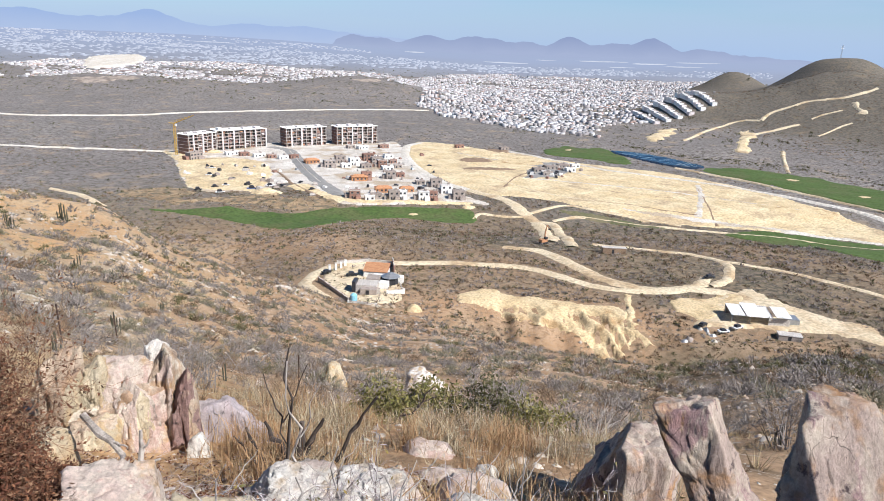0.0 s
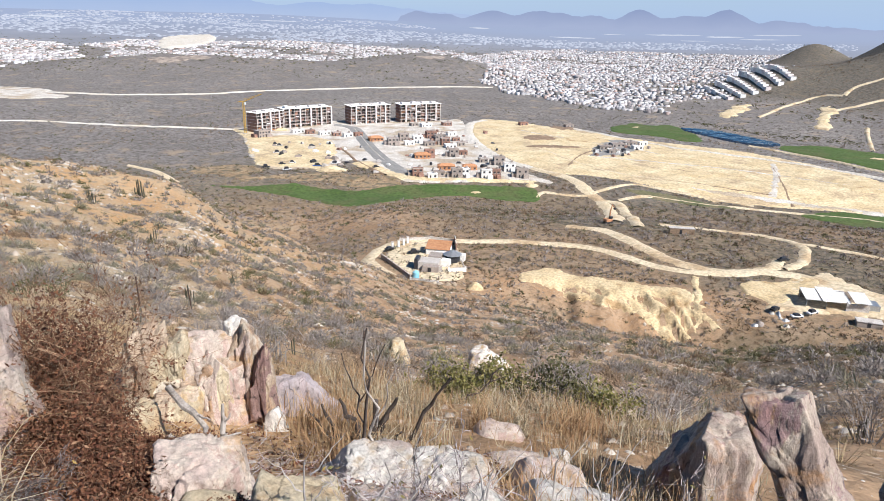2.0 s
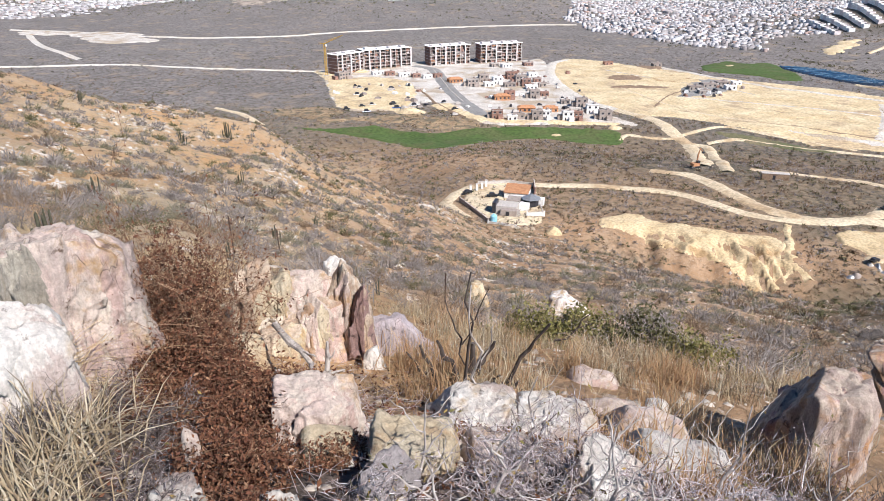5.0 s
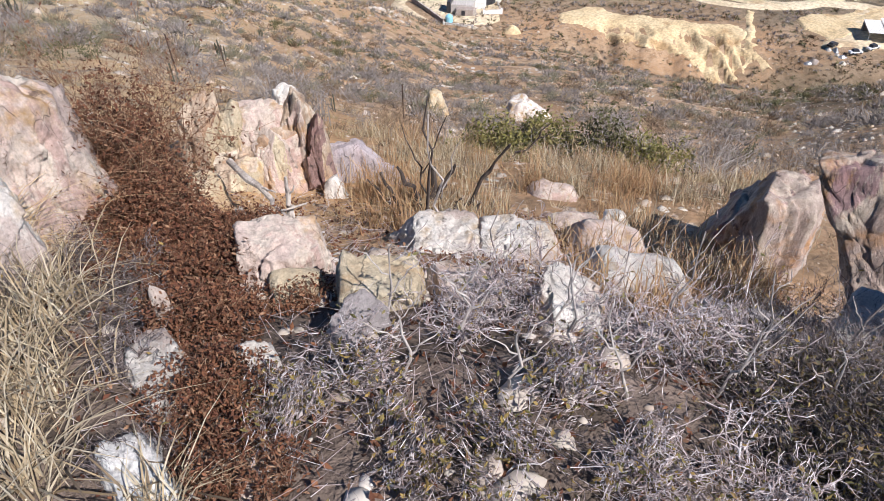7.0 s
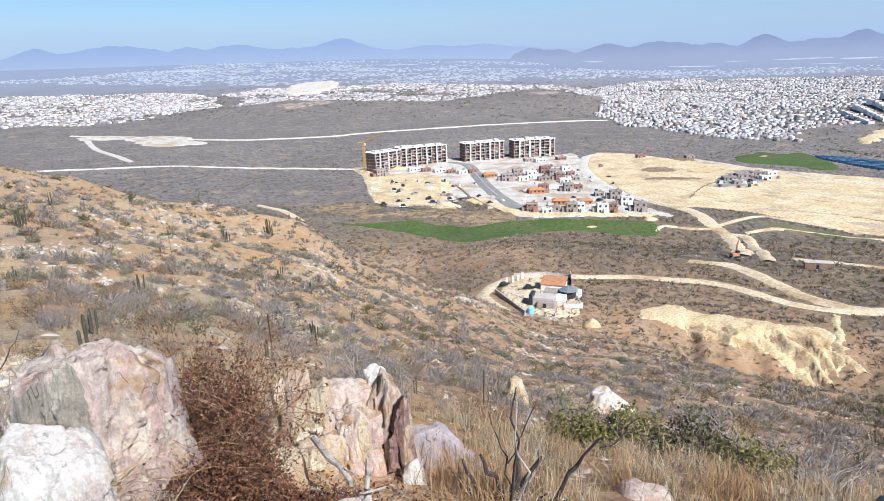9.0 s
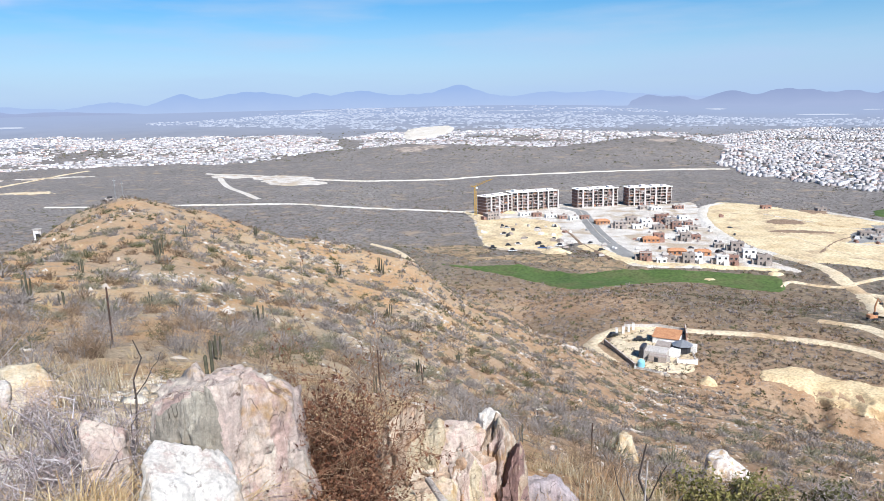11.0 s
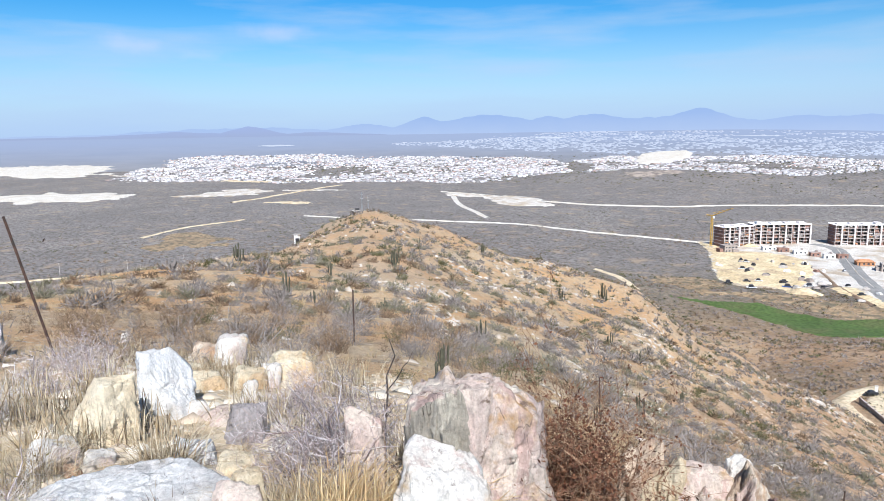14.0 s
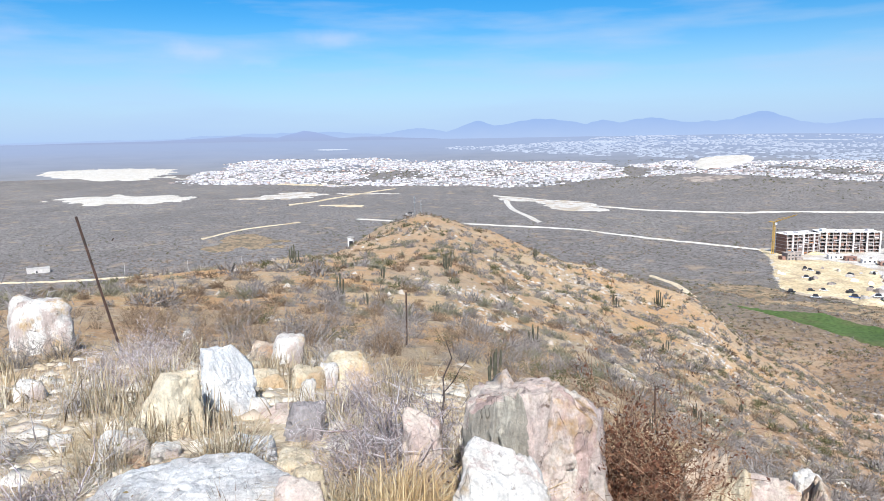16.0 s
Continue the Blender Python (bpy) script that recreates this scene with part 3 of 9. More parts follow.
# roads and tracks
ribbon("boulevard", [(-169, 735), (-145, 712), (-125, 655), (-107, 602), (-88, 555), (-66, 508)], 17, M_ASPHALT, "grey asphalt boulevard with pale kerbs", lift=1.1, uneven=0.0)
ribbon("boulevard_median", [(-145, 712), (-125, 655), (-107, 602), (-88, 555)], 1.6, M_PAVE, "pale raised median of the boulevard", "kerb", lift=1.5, uneven=0.0)
ribbon("concrete_road", [(-10, 806), (-24, 777), (-25, 709), (-11, 639), (10, 577), (34, 546)], 12, M_WHITE_ROAD, "wide pale unfinished concrete road", lift=1.2, uneven=0.02)
ribbon("dirt_road", [(32, 549), (57, 518), (68, 489), (77, 461), (78, 438), (74, 400), (68, 366)], 11, M_DIRT_ROAD, "wide rutted sandy dirt road", lift=1.0)
ribbon("dirt_road", [(77, 468), (87, 462), (88, 440), (84, 400), (78, 352)], 8, M_DIRT_ROAD, "curving sandy dirt road beside the first", lift=1.0)
ribbon("dirt_road", [(32, 468), (37, 479), (52, 477), (68, 477), (75, 484), (103, 503), (118, 497), (145, 486), (180, 470)], 4, M_DIRT_ROAD, "narrow winding sandy cart path", lift=0.8)
ribbon("dirt_road", [(88, 470), (110, 480), (145, 470), (200, 455), (250, 440), (300, 400)], 5, M_DIRT_ROAD, "narrow sandy track beside the fairway", lift=0.8)
ribbon("dirt_road", [(-39, 259), (-46, 268), (-52, 283), (-41, 303), (-15, 309), (25, 311), (51, 305), (73, 285), (96, 279), (119, 287), (130, 300)], 7, M_DIRT_ROAD, "winding pale dirt road past the compound", lift=0.7)
ribbon("dirt_road", [(40, 344), (59, 337), (73, 310), (80, 296), (96, 282), (120, 284), (140, 275), (165, 245)], 9, M_DIRT_ROAD, "broad sandy dirt road along the shelf", lift=0.8)
ribbon("dirt_road", [(92, 365), (115, 355), (140, 345), (150, 325), (140, 300), (128, 290)], 6, M_DIRT_ROAD, "pale dirt track through the scrub", lift=0.7)
ribbon("dirt_road", [(150, 330), (175, 315), (200, 285), (230, 255)], 4, M_DIRT_ROAD, "narrow dirt track through grey scrub", lift=0.7)
ribbon("highway", [(-900, 1010), (-730, 985), (-571, 950), (-437, 975), (-350, 1055), (-154, 1165), (-5, 1222)], 9, M_WHITE_ROAD, "straight pale gravel road across the plain", lift=1.5)
ribbon("highway", [(-800, 600), (-634, 650), (-507, 695), (-417, 690), (-339, 686), (-265, 692)], 6, M_WHITE_ROAD, "thin pale gravel road across the plain", lift=1.2)
ribbon("dirt_road", [(-862, 997), (-720, 850), (-564, 726)], 10, M_WHITE_ROAD, "pale track up to a quarry", lift=1.2)
ribbon("dirt_road", [(-662, 124), (-619, 177), (-596, 229), (-575, 275)], 6, M_DIRT_ROAD, "pale dirt track at the foot of the hill", lift=1.0)
ribbon("dirt_road", [(-776, 351), (-813, 417), (-827, 519)], 7, M_DIRT_ROAD, "short pale dirt track in the scrub", lift=1.0)
ribbon("dirt_road", [(-1063, 645), (-1135, 806), (-1219, 1024)], 9, M_DIRT_ROAD, "long pale dirt road towards the town", lift=1.5)
ribbon("dirt_road", [(-278, 502), (-250, 486), (-222, 465)], 5, M_DIRT_ROAD, "short sandy track beside the fairway", lift=1.0)
ribbon("hill_track", [(332, 905), (394, 995), (447, 1047), (473, 1054), (493, 1035)], 7, M_DIRT_ROAD, "sandy track up the scrubby hill", lift=1.5)
ribbon("hill_track", [(493, 1035), (516, 1057), (550, 1061), (579, 1064), (615, 1044), (668, 1050)], 8, M_DIRT_ROAD, "broad sandy track over the scrubby hill", lift=1.5)
ribbon("hill_track", [(421, 929), (457, 963), (489, 975), (524, 984)], 9, M_DIRT_ROAD, "sandy track up the scrubby hill", lift=1.5, uneven=0.3)
ribbon("hill_track", [(546, 994), (566, 999), (590, 996)], 4, M_DIRT_ROAD, "faint track on the scrubby hill", lift=1.2, uneven=0.3)
ribbon("hill_track", [(517, 917), (553, 940), (578, 948)], 4, M_DIRT_ROAD, "faint track on the scrubby hill", lift=1.2, uneven=0.3)
ribbon("hill_track", [(426, 825), (400, 770), (362, 681)], 5, M_DIRT_ROAD, "short sandy gully on the hill foot", lift=1.2, uneven=0.5)
patch("bare_slope", [(602, 973), (615, 1023), (622, 1010), (612, 967)], M_DIRT_ROAD, "pale bare patch beside the hill track", "bare ground", 1.5, 2.0, 10.0, 78)
patch("bare_slope", [(288, 915), (336, 1014), (366, 1043), (352, 994), (304, 915)], M_SAND, "yellow bare ground below the row houses", "bare ground", 1.5, 2.5, 14.0, 79)
patch("quarry_floor", [(-862, 1000), (-780, 1000), (-690, 990), (-600, 935), (-590, 900), (-640, 880), (-720, 930), (-800, 950)], M_PAVE, "pale dug-over quarry ground", "bare ground", 1.2, 3.0, 40.0, 31)
patch("bare_field", [(-1573, 390), (-1602, 532), (-1480, 600), (-1360, 610), (-1325, 450), (-1450, 400)], M_WHITE_ROAD, "bare pale field on the plain", "bare ground", 1.5, 5.0, 70.0, 32)
patch("bare_field", [(-2477, 600), (-2900, 960), (-2500, 1000), (-2286, 1020), (-2050, 740), (-2250, 640)], M_WHITE_ROAD, "bare white field before the town", "bare ground", 2.5, 8.0, 110.0, 33)
patch("bare_field", [(-1280, 640), (-1330, 800), (-1290, 860), (-1180, 780), (-1190, 700)], M_PAVE, "bare sandy field before the town", "bare ground", 1.5, 5.0, 60.0, 34)
patch("bare_field", [(-711, 324), (-770, 396), (-690, 415), (-650, 355)], M_OCHRE, "bare ochre field in the scrub", "bare ground", 1.0, 3.0, 34.0, 35)
patch("yard", [(101, 238), (118, 262), (138, 285), (152, 270), (172, 242), (196, 216), (165, 228), (138, 237)], M_DIRT_ROAD, "sandy yard round the metal shed", "yard", 0.5, 1.2, 9.0, 36)


patch("eroded_bank", [(15, 268), (29, 275), (42, 270), (65, 264), (84, 262), (80, 244), (78, 230), (69, 231), (59, 240), (47, 243), (33, 252), (20, 256)], M_CUT, "steep eroded bank of yellow earth", "bank", 0.4, 0.8, 7.0, 37)
patch("eroded_bank", [(104, 268), (125, 278), (139, 281), (130, 262), (116, 253), (106, 246)], M_CUT, "low eroded bank of yellow earth", "bank", 0.6, 0.8, 5.0, 38)
ribbon("earth_gully", [(86, 274), (83, 258), (80, 242), (84, 232)], 3.5, M_CUT, "pale washed-out gully down the bank", "gully", lift=0.5, uneven=0.5, seed=66)


M_TRENCH = surface("damp_earth", (0.22, 0.15, 0.10), (0.30, 0.21, 0.14), 0.2, fine=8, bump_depth=0.3)
ribbon("trench", [(232, 580), (222, 540), (212, 500), (206, 470)], 4, M_TRENCH, "dark trench across the sand field", "trench", lift=1.0, uneven=0.5, seed=61)
ribbon("trench", [(150, 560), (165, 548), (182, 545), (196, 540)], 3, M_TRENCH, "short dark trench in the sand field", "trench", lift=1.0, uneven=0.6, seed=62)
ribbon("trench", [(62, 560), (75, 600), (95, 635), (112, 655)], 6, M_TRENCH, "brown cut across the sand field", "trench", lift=1.0, uneven=0.5, seed=63)
ribbon("trench", [(-135, 603), (-121, 573), (-107, 543), (-79, 501)], 4, M_TRENCH, "dark drainage ditch beside the boulevard", "trench", lift=1.2, uneven=0.3, seed=64)
ribbon("trench", [(150, 512), (170, 500), (200, 492)], 5, M_TRENCH, "dark wet patch in the sand field", "trench", lift=1.0, uneven=0.6, seed=65)
ribbon("sand_track", [(238, 597), (222, 545), (198, 488)], 12, M_PAVE, "pale levelled strip across the sand field", "track", lift=1.0, uneven=0.1, seed=66)
ribbon("sand_track", [(84, 606), (130, 590), (190, 570), (240, 540), (300, 500)], 6, M_PAVE, "pale wheel track across the sand field", "track", lift=1.0, uneven=0.25, seed=67)
ribbon("sand_track", [(40, 640), (80, 560), (110, 530), (160, 505)], 6, M_DIRT_ROAD, "sandy track across the building land", "track", lift=1.0, uneven=0.25, seed=68)
ribbon("sand_track", [(30, 740), (70, 700), (120, 660), (150, 620)], 5, M_PAVE, "pale wheel track across the sand field", "track", lift=1.0, uneven=0.25, seed=69)
patch("material_yard", [(84, 610), (110, 685), (141, 690), (133, 637), (103, 605)], M_ASPHALT, "grey material yard on the sand field", "yard", 1.0, 1.5, 6.0, 70)
patch("earth_berm", [(140, 540), (170, 560), (200, 545), (180, 532)], M_CUT, "low brown heap of spread earth", "berm", 1.0, 1.5, 8.0, 80)
patch("earth_berm", [(60, 690), (90, 715), (120, 690), (90, 672)], M_CUT, "low brown heap of spread earth", "berm", 1.0, 1.5, 8.0, 81)
patch("earth_berm", [(255, 520), (285, 540), (315, 500), (280, 495)], M_CUT, "low brown heap of spread earth", "berm", 1.0, 1.5, 9.0, 82)
patch("dark_scrub_patch", [(24, 690), (38, 712), (62, 702), (66, 684), (44, 676)], M_TRENCH, "dark patch of scrub left in the sand", "scrub patch", 1.0, 1.5, 9.0, 83)
patch("dark_scrub_patch", [(28, 640), (46, 654), (80, 652), (84, 641), (52, 632)], M_TRENCH, "dark patch of scrub left in the sand", "scrub patch", 1.0, 1.5, 9.0, 84)
patch("dark_scrub_patch", [(60, 762), (74, 782), (92, 772), (84, 752)], M_TRENCH, "dark patch of scrub left in the sand", "scrub patch", 1.0, 1.5, 9.0, 85)
patch("scrubby_strip", [(-235, 500), (-190, 520), (-170, 490), (-120, 505), (-80, 500), (-62, 478), (-90, 470), (-140, 480), (-190, 478)], M_OCHRE, "ochre earth bank above the fairway", "bank", 0.4, 1.5, 14.0, 71)
COVERED.pop()
patch("light_streak", [(150, 500), (250, 470), (330, 420), (340, 412), (250, 458), (160, 488)], M_PAVE, "pale gravel berm beside the sand", "berm", 1.0, 1.5, 4.0, 72)
ribbon("white_road", [(88, 765), (107, 739), (169, 663), (243, 612), (302, 555), (342, 496), (372, 440)], 8, M_WHITE_ROAD, "white service road along the sand field", lift=1.6)
ribbon("dirt_road", [(250, 690), (290, 632), (330, 560), (365, 480)], 4, M_DIRT_ROAD, "pale cart path beside the fairway", lift=1.5)
for k, (fx, fy, fl, fw, ft) in enumerate(((-1500, 980, 130, 26, 20), (-1150, 900, 90, 18, 35), (-980, 700, 70, 12, 25), (-1900, 900, 160, 30, 15))):
    ca, sa = math.cos(radians(ft)), math.sin(radians(ft))
    patch("bare_streak", [(fx - ca * fl, fy - sa * fl), (fx - sa * -fw, fy - ca * fw), (fx + ca * fl, fy + sa * fl), (fx - sa * fw, fy + ca * fw)], M_PAVE if k % 2 else M_DIRT_ROAD, "bare pale streak of dug ground on the plain", "bare ground", 1.0, 3.0, 22.0, 140 + k)
patch("rocky_patch", [(-700, 1370), (-620, 1420), (-560, 1390), (-600, 1350), (-660, 1340)], M_ROCKY, "bare rocky patch on the low hill", "bare ground", 1.0, 3.0, 25.0, 73)
patch("rocky_patch", [(-180, 1500), (-130, 1540), (-100, 1500), (-140, 1470)], M_ROCKY, "bare rocky patch on the low hill", "bare ground", 1.0, 3.0, 22.0, 74)
patch("bare_slope", [(386, 872), (425, 944), (443, 991), (449, 980), (456, 1006), (458, 979), (453, 953), (413, 887), (378, 804), (368, 824)], M_SAND, "forked sandy scar on the scrubby hill", "bare ground", 1.5, 2.0, 9.0, 75)
patch("white_roof", [(-1190, 2500), (-1105, 2720), (-935, 2290), (-975, 2020)], M_WHITE_ROAD, "large white flat area in the town", "bare ground", 7.0, 8.0, 10.0, 76)


# town of low white houses, far out on the plain
TOWN = leafy("whitewashed_walls", [(0.70, 0.69, 0.69), (0.33, 0.29, 0.27), (0.56, 0.53, 0.52), (0.17, 0.155, 0.15), (0.74, 0.73, 0.74), (0.40, 0.35, 0.33), (0.62, 0.60, 0.60), (0.24, 0.22, 0.22), (0.44, 0.31, 0.26), (0.68, 0.67, 0.68), (0.13, 0.125, 0.11), (0.52, 0.50, 0.51), (0.30, 0.27, 0.26), (0.72, 0.71, 0.71)])


def free_lanes(x, y):
    """Streets left open between the blocks."""
    u, v = x * 0.98 + y * 0.2, y * 0.98 - x * 0.2
    wide = vnoise(x / 260, y / 260, 91) > 0.35
    return ~(wide & ((np.mod(u, 74) < 9) | (np.mod(v, 118) < 11)))


def block_cloud(rng, outline, spacing, size, tall, seed, keep=0.75):
    """Box houses with flat roofs in ragged rows inside a plan outline."""
    poly = np.array(outline, float)
    lo, hi = poly.min(0), poly.max(0)
    gx, gy = np.meshgrid(np.arange(lo[0], hi[0], spacing), np.arange(lo[1], hi[1], spacing * 1.25))
    x = gx.ravel() + rng.uniform(-0.3, 0.3, gx.size) * spacing
    y = gy.ravel() + rng.uniform(-0.3, 0.3, gx.size) * spacing
    ok = inside(x + 120 * fbm(x / 260, y / 260, seed, 4), y + 120 * fbm(x / 260, y / 260, seed + 3, 4), poly)
    dens = fbm(x / 170, y / 170, seed + 9, 5)
    ok &= (rng.random(len(x)) < keep * sstep(-0.55, 0.2, dens))
    ok &= (east_hills(x, y) < 12) & free_lanes(x, y)
    x, y = x[ok], y[ok]
    n = len(x)
    w, d, h = rng.lognormal(0.0, 0.38, n) * size, rng.uniform(0.6, 1.3, n) * size, rng.uniform(0.5, 1.6, n) * tall * 0.85
    w = np.where(rng.random(n) < 0.08, w * 2.6, w)
    a = rng.choice([0.2, 0.2 + math.pi / 2, 0.35], n) + 1.6 * (vnoise(x / 190, y / 190, 93) - 0.5)
    z = land(x, y) + np.where(np.hypot(x, y) > 2350, far_rise(x, y), 0)
    c = np.array([(-1, -1, 0), (1, -1, 0), (1, 1, 0), (-1, 1, 0), (-1, -1, 1), (1, -1, 1), (1, 1, 1), (-1, 1, 1)], float)
    lx, ly = c[None, :, 0] * w[:, None] / 2, c[None, :, 1] * d[:, None] / 2
    v = np.stack([x[:, None] + lx * np.cos(a)[:, None] - ly * np.sin(a)[:, None], y[:, None] + lx * np.sin(a)[:, None] + ly * np.cos(a)[:, None], z[:, None] - 1 + c[None, :, 2] * (h[:, None] + 1)], 2)
    f = np.array([(4, 5, 6), (4, 6, 7), (0, 1, 5), (0, 5, 4), (1, 2, 6), (1, 6, 5), (2, 3, 7), (2, 7, 6), (3, 0, 4), (3, 4, 7)])
    t = f[None] + (np.arange(n) * 8)[:, None, None]
    return v.reshape(-1, 3), t.reshape(-1, 3)


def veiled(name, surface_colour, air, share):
    """A far-off backdrop surface with the air's haze painted over it as emission."""
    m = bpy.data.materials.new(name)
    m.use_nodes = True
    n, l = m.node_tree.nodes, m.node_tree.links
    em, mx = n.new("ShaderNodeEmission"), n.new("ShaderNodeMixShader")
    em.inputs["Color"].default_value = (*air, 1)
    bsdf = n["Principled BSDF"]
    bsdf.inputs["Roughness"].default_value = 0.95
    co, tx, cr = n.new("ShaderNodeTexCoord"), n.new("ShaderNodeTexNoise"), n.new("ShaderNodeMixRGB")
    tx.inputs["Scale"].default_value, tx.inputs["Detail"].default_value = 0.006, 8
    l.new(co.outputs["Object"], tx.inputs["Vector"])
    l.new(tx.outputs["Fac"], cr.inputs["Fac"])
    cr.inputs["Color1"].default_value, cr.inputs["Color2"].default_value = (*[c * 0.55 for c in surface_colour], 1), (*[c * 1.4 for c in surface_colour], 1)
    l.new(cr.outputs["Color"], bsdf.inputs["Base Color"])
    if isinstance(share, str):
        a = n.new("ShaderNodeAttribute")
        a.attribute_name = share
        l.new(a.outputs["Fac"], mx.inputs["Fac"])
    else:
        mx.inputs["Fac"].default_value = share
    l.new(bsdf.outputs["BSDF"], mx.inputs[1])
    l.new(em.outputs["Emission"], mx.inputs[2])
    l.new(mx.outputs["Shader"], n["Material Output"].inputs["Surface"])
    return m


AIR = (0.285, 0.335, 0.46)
# distant walls: blue haze put into their colour as a glow
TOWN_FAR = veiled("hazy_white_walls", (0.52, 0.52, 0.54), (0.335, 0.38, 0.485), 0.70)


def far_rise(x, y):
    """The plain beyond the town climbs gently towards the mountains."""
    r = np.hypot(x, y)
    return 1.5 + 52 * np.clip((r - 2700) / 2000, 0, 1) ** 1.3


def build_far_plain():
    b, rr = np.radians(np.arange(-72, 112, 0.6)), np.linspace(2350, 4690, 60)
    B, Rr = np.meshgrid(b, rr)
    x, y = (-np.sin(B) * Rr).ravel(), (np.cos(B) * Rr).ravel()
    z = land(x, y) + far_rise(x, y)
    z = np.where(Rr.ravel() < 2360, z - 8, z)
    i, j = np.meshgrid(np.arange(len(rr) - 1), np.arange(len(b) - 1), indexing="ij")
    a = (i * len(b) + j).ravel()
    n = len(b)
    tris = np.concatenate([np.stack([a, a + n + 1, a + 1], 1), np.stack([a, a + n, a + n + 1], 1)])
    # share of painted haze glow, growing with distance
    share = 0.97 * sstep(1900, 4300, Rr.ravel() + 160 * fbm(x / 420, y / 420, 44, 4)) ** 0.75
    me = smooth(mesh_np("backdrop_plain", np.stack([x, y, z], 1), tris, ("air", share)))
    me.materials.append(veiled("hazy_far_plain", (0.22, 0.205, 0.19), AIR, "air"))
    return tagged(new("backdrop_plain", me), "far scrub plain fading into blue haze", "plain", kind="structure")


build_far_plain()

rng = np.random.default_rng(5)
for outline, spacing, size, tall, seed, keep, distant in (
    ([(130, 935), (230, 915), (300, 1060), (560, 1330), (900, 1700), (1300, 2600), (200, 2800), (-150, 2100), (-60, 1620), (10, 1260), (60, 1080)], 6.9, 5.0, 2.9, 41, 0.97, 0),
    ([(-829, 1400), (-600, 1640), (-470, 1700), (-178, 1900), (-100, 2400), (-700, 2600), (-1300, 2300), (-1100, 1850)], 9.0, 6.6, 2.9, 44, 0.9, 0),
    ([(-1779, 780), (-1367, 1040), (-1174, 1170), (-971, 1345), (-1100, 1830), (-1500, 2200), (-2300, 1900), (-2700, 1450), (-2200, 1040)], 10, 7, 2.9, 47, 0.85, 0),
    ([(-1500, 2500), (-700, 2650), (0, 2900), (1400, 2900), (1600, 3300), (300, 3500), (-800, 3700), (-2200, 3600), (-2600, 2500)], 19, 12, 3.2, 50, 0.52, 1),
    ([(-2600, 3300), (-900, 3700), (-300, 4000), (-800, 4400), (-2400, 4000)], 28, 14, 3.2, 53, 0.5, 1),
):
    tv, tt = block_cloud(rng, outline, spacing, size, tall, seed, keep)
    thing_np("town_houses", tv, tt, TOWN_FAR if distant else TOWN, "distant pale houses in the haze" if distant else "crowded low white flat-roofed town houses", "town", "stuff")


# distant fields, paled by the same painted haze glow
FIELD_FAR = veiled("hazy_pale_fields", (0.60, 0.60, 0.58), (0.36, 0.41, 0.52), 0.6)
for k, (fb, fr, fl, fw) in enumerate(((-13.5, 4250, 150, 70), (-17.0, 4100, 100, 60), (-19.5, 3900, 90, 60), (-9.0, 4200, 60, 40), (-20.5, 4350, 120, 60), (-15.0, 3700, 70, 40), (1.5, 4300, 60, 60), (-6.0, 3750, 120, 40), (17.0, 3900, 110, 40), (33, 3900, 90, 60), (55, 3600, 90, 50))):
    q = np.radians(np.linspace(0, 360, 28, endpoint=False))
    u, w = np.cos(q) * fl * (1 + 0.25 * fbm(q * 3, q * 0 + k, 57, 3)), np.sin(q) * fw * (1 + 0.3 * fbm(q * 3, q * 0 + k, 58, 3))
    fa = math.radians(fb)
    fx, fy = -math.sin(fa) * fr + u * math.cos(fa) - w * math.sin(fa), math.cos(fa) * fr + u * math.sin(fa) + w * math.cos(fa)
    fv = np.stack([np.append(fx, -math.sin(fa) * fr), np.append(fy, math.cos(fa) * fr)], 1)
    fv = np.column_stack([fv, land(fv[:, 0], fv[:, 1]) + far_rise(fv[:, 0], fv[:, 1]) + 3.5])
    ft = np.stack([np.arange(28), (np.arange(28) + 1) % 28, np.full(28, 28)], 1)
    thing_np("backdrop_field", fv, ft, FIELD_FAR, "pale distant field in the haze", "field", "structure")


# distant mountains, a glowing backdrop behind everything with haze painted as emission
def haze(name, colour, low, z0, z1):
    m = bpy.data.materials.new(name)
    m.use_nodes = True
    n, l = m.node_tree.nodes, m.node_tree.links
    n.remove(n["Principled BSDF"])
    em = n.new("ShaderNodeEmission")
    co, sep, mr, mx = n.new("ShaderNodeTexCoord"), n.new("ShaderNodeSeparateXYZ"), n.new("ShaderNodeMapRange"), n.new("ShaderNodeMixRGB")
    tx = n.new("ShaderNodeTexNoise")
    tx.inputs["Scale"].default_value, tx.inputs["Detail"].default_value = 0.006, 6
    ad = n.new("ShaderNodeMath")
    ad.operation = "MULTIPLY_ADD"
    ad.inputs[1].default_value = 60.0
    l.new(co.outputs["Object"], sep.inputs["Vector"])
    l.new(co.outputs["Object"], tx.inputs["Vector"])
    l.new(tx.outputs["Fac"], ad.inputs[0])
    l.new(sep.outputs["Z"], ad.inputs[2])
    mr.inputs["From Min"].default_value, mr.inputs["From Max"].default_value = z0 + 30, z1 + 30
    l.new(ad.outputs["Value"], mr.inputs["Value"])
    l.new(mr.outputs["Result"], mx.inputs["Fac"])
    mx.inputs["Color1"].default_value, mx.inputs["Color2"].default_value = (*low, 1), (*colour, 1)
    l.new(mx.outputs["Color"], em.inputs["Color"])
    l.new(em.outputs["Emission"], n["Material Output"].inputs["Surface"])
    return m


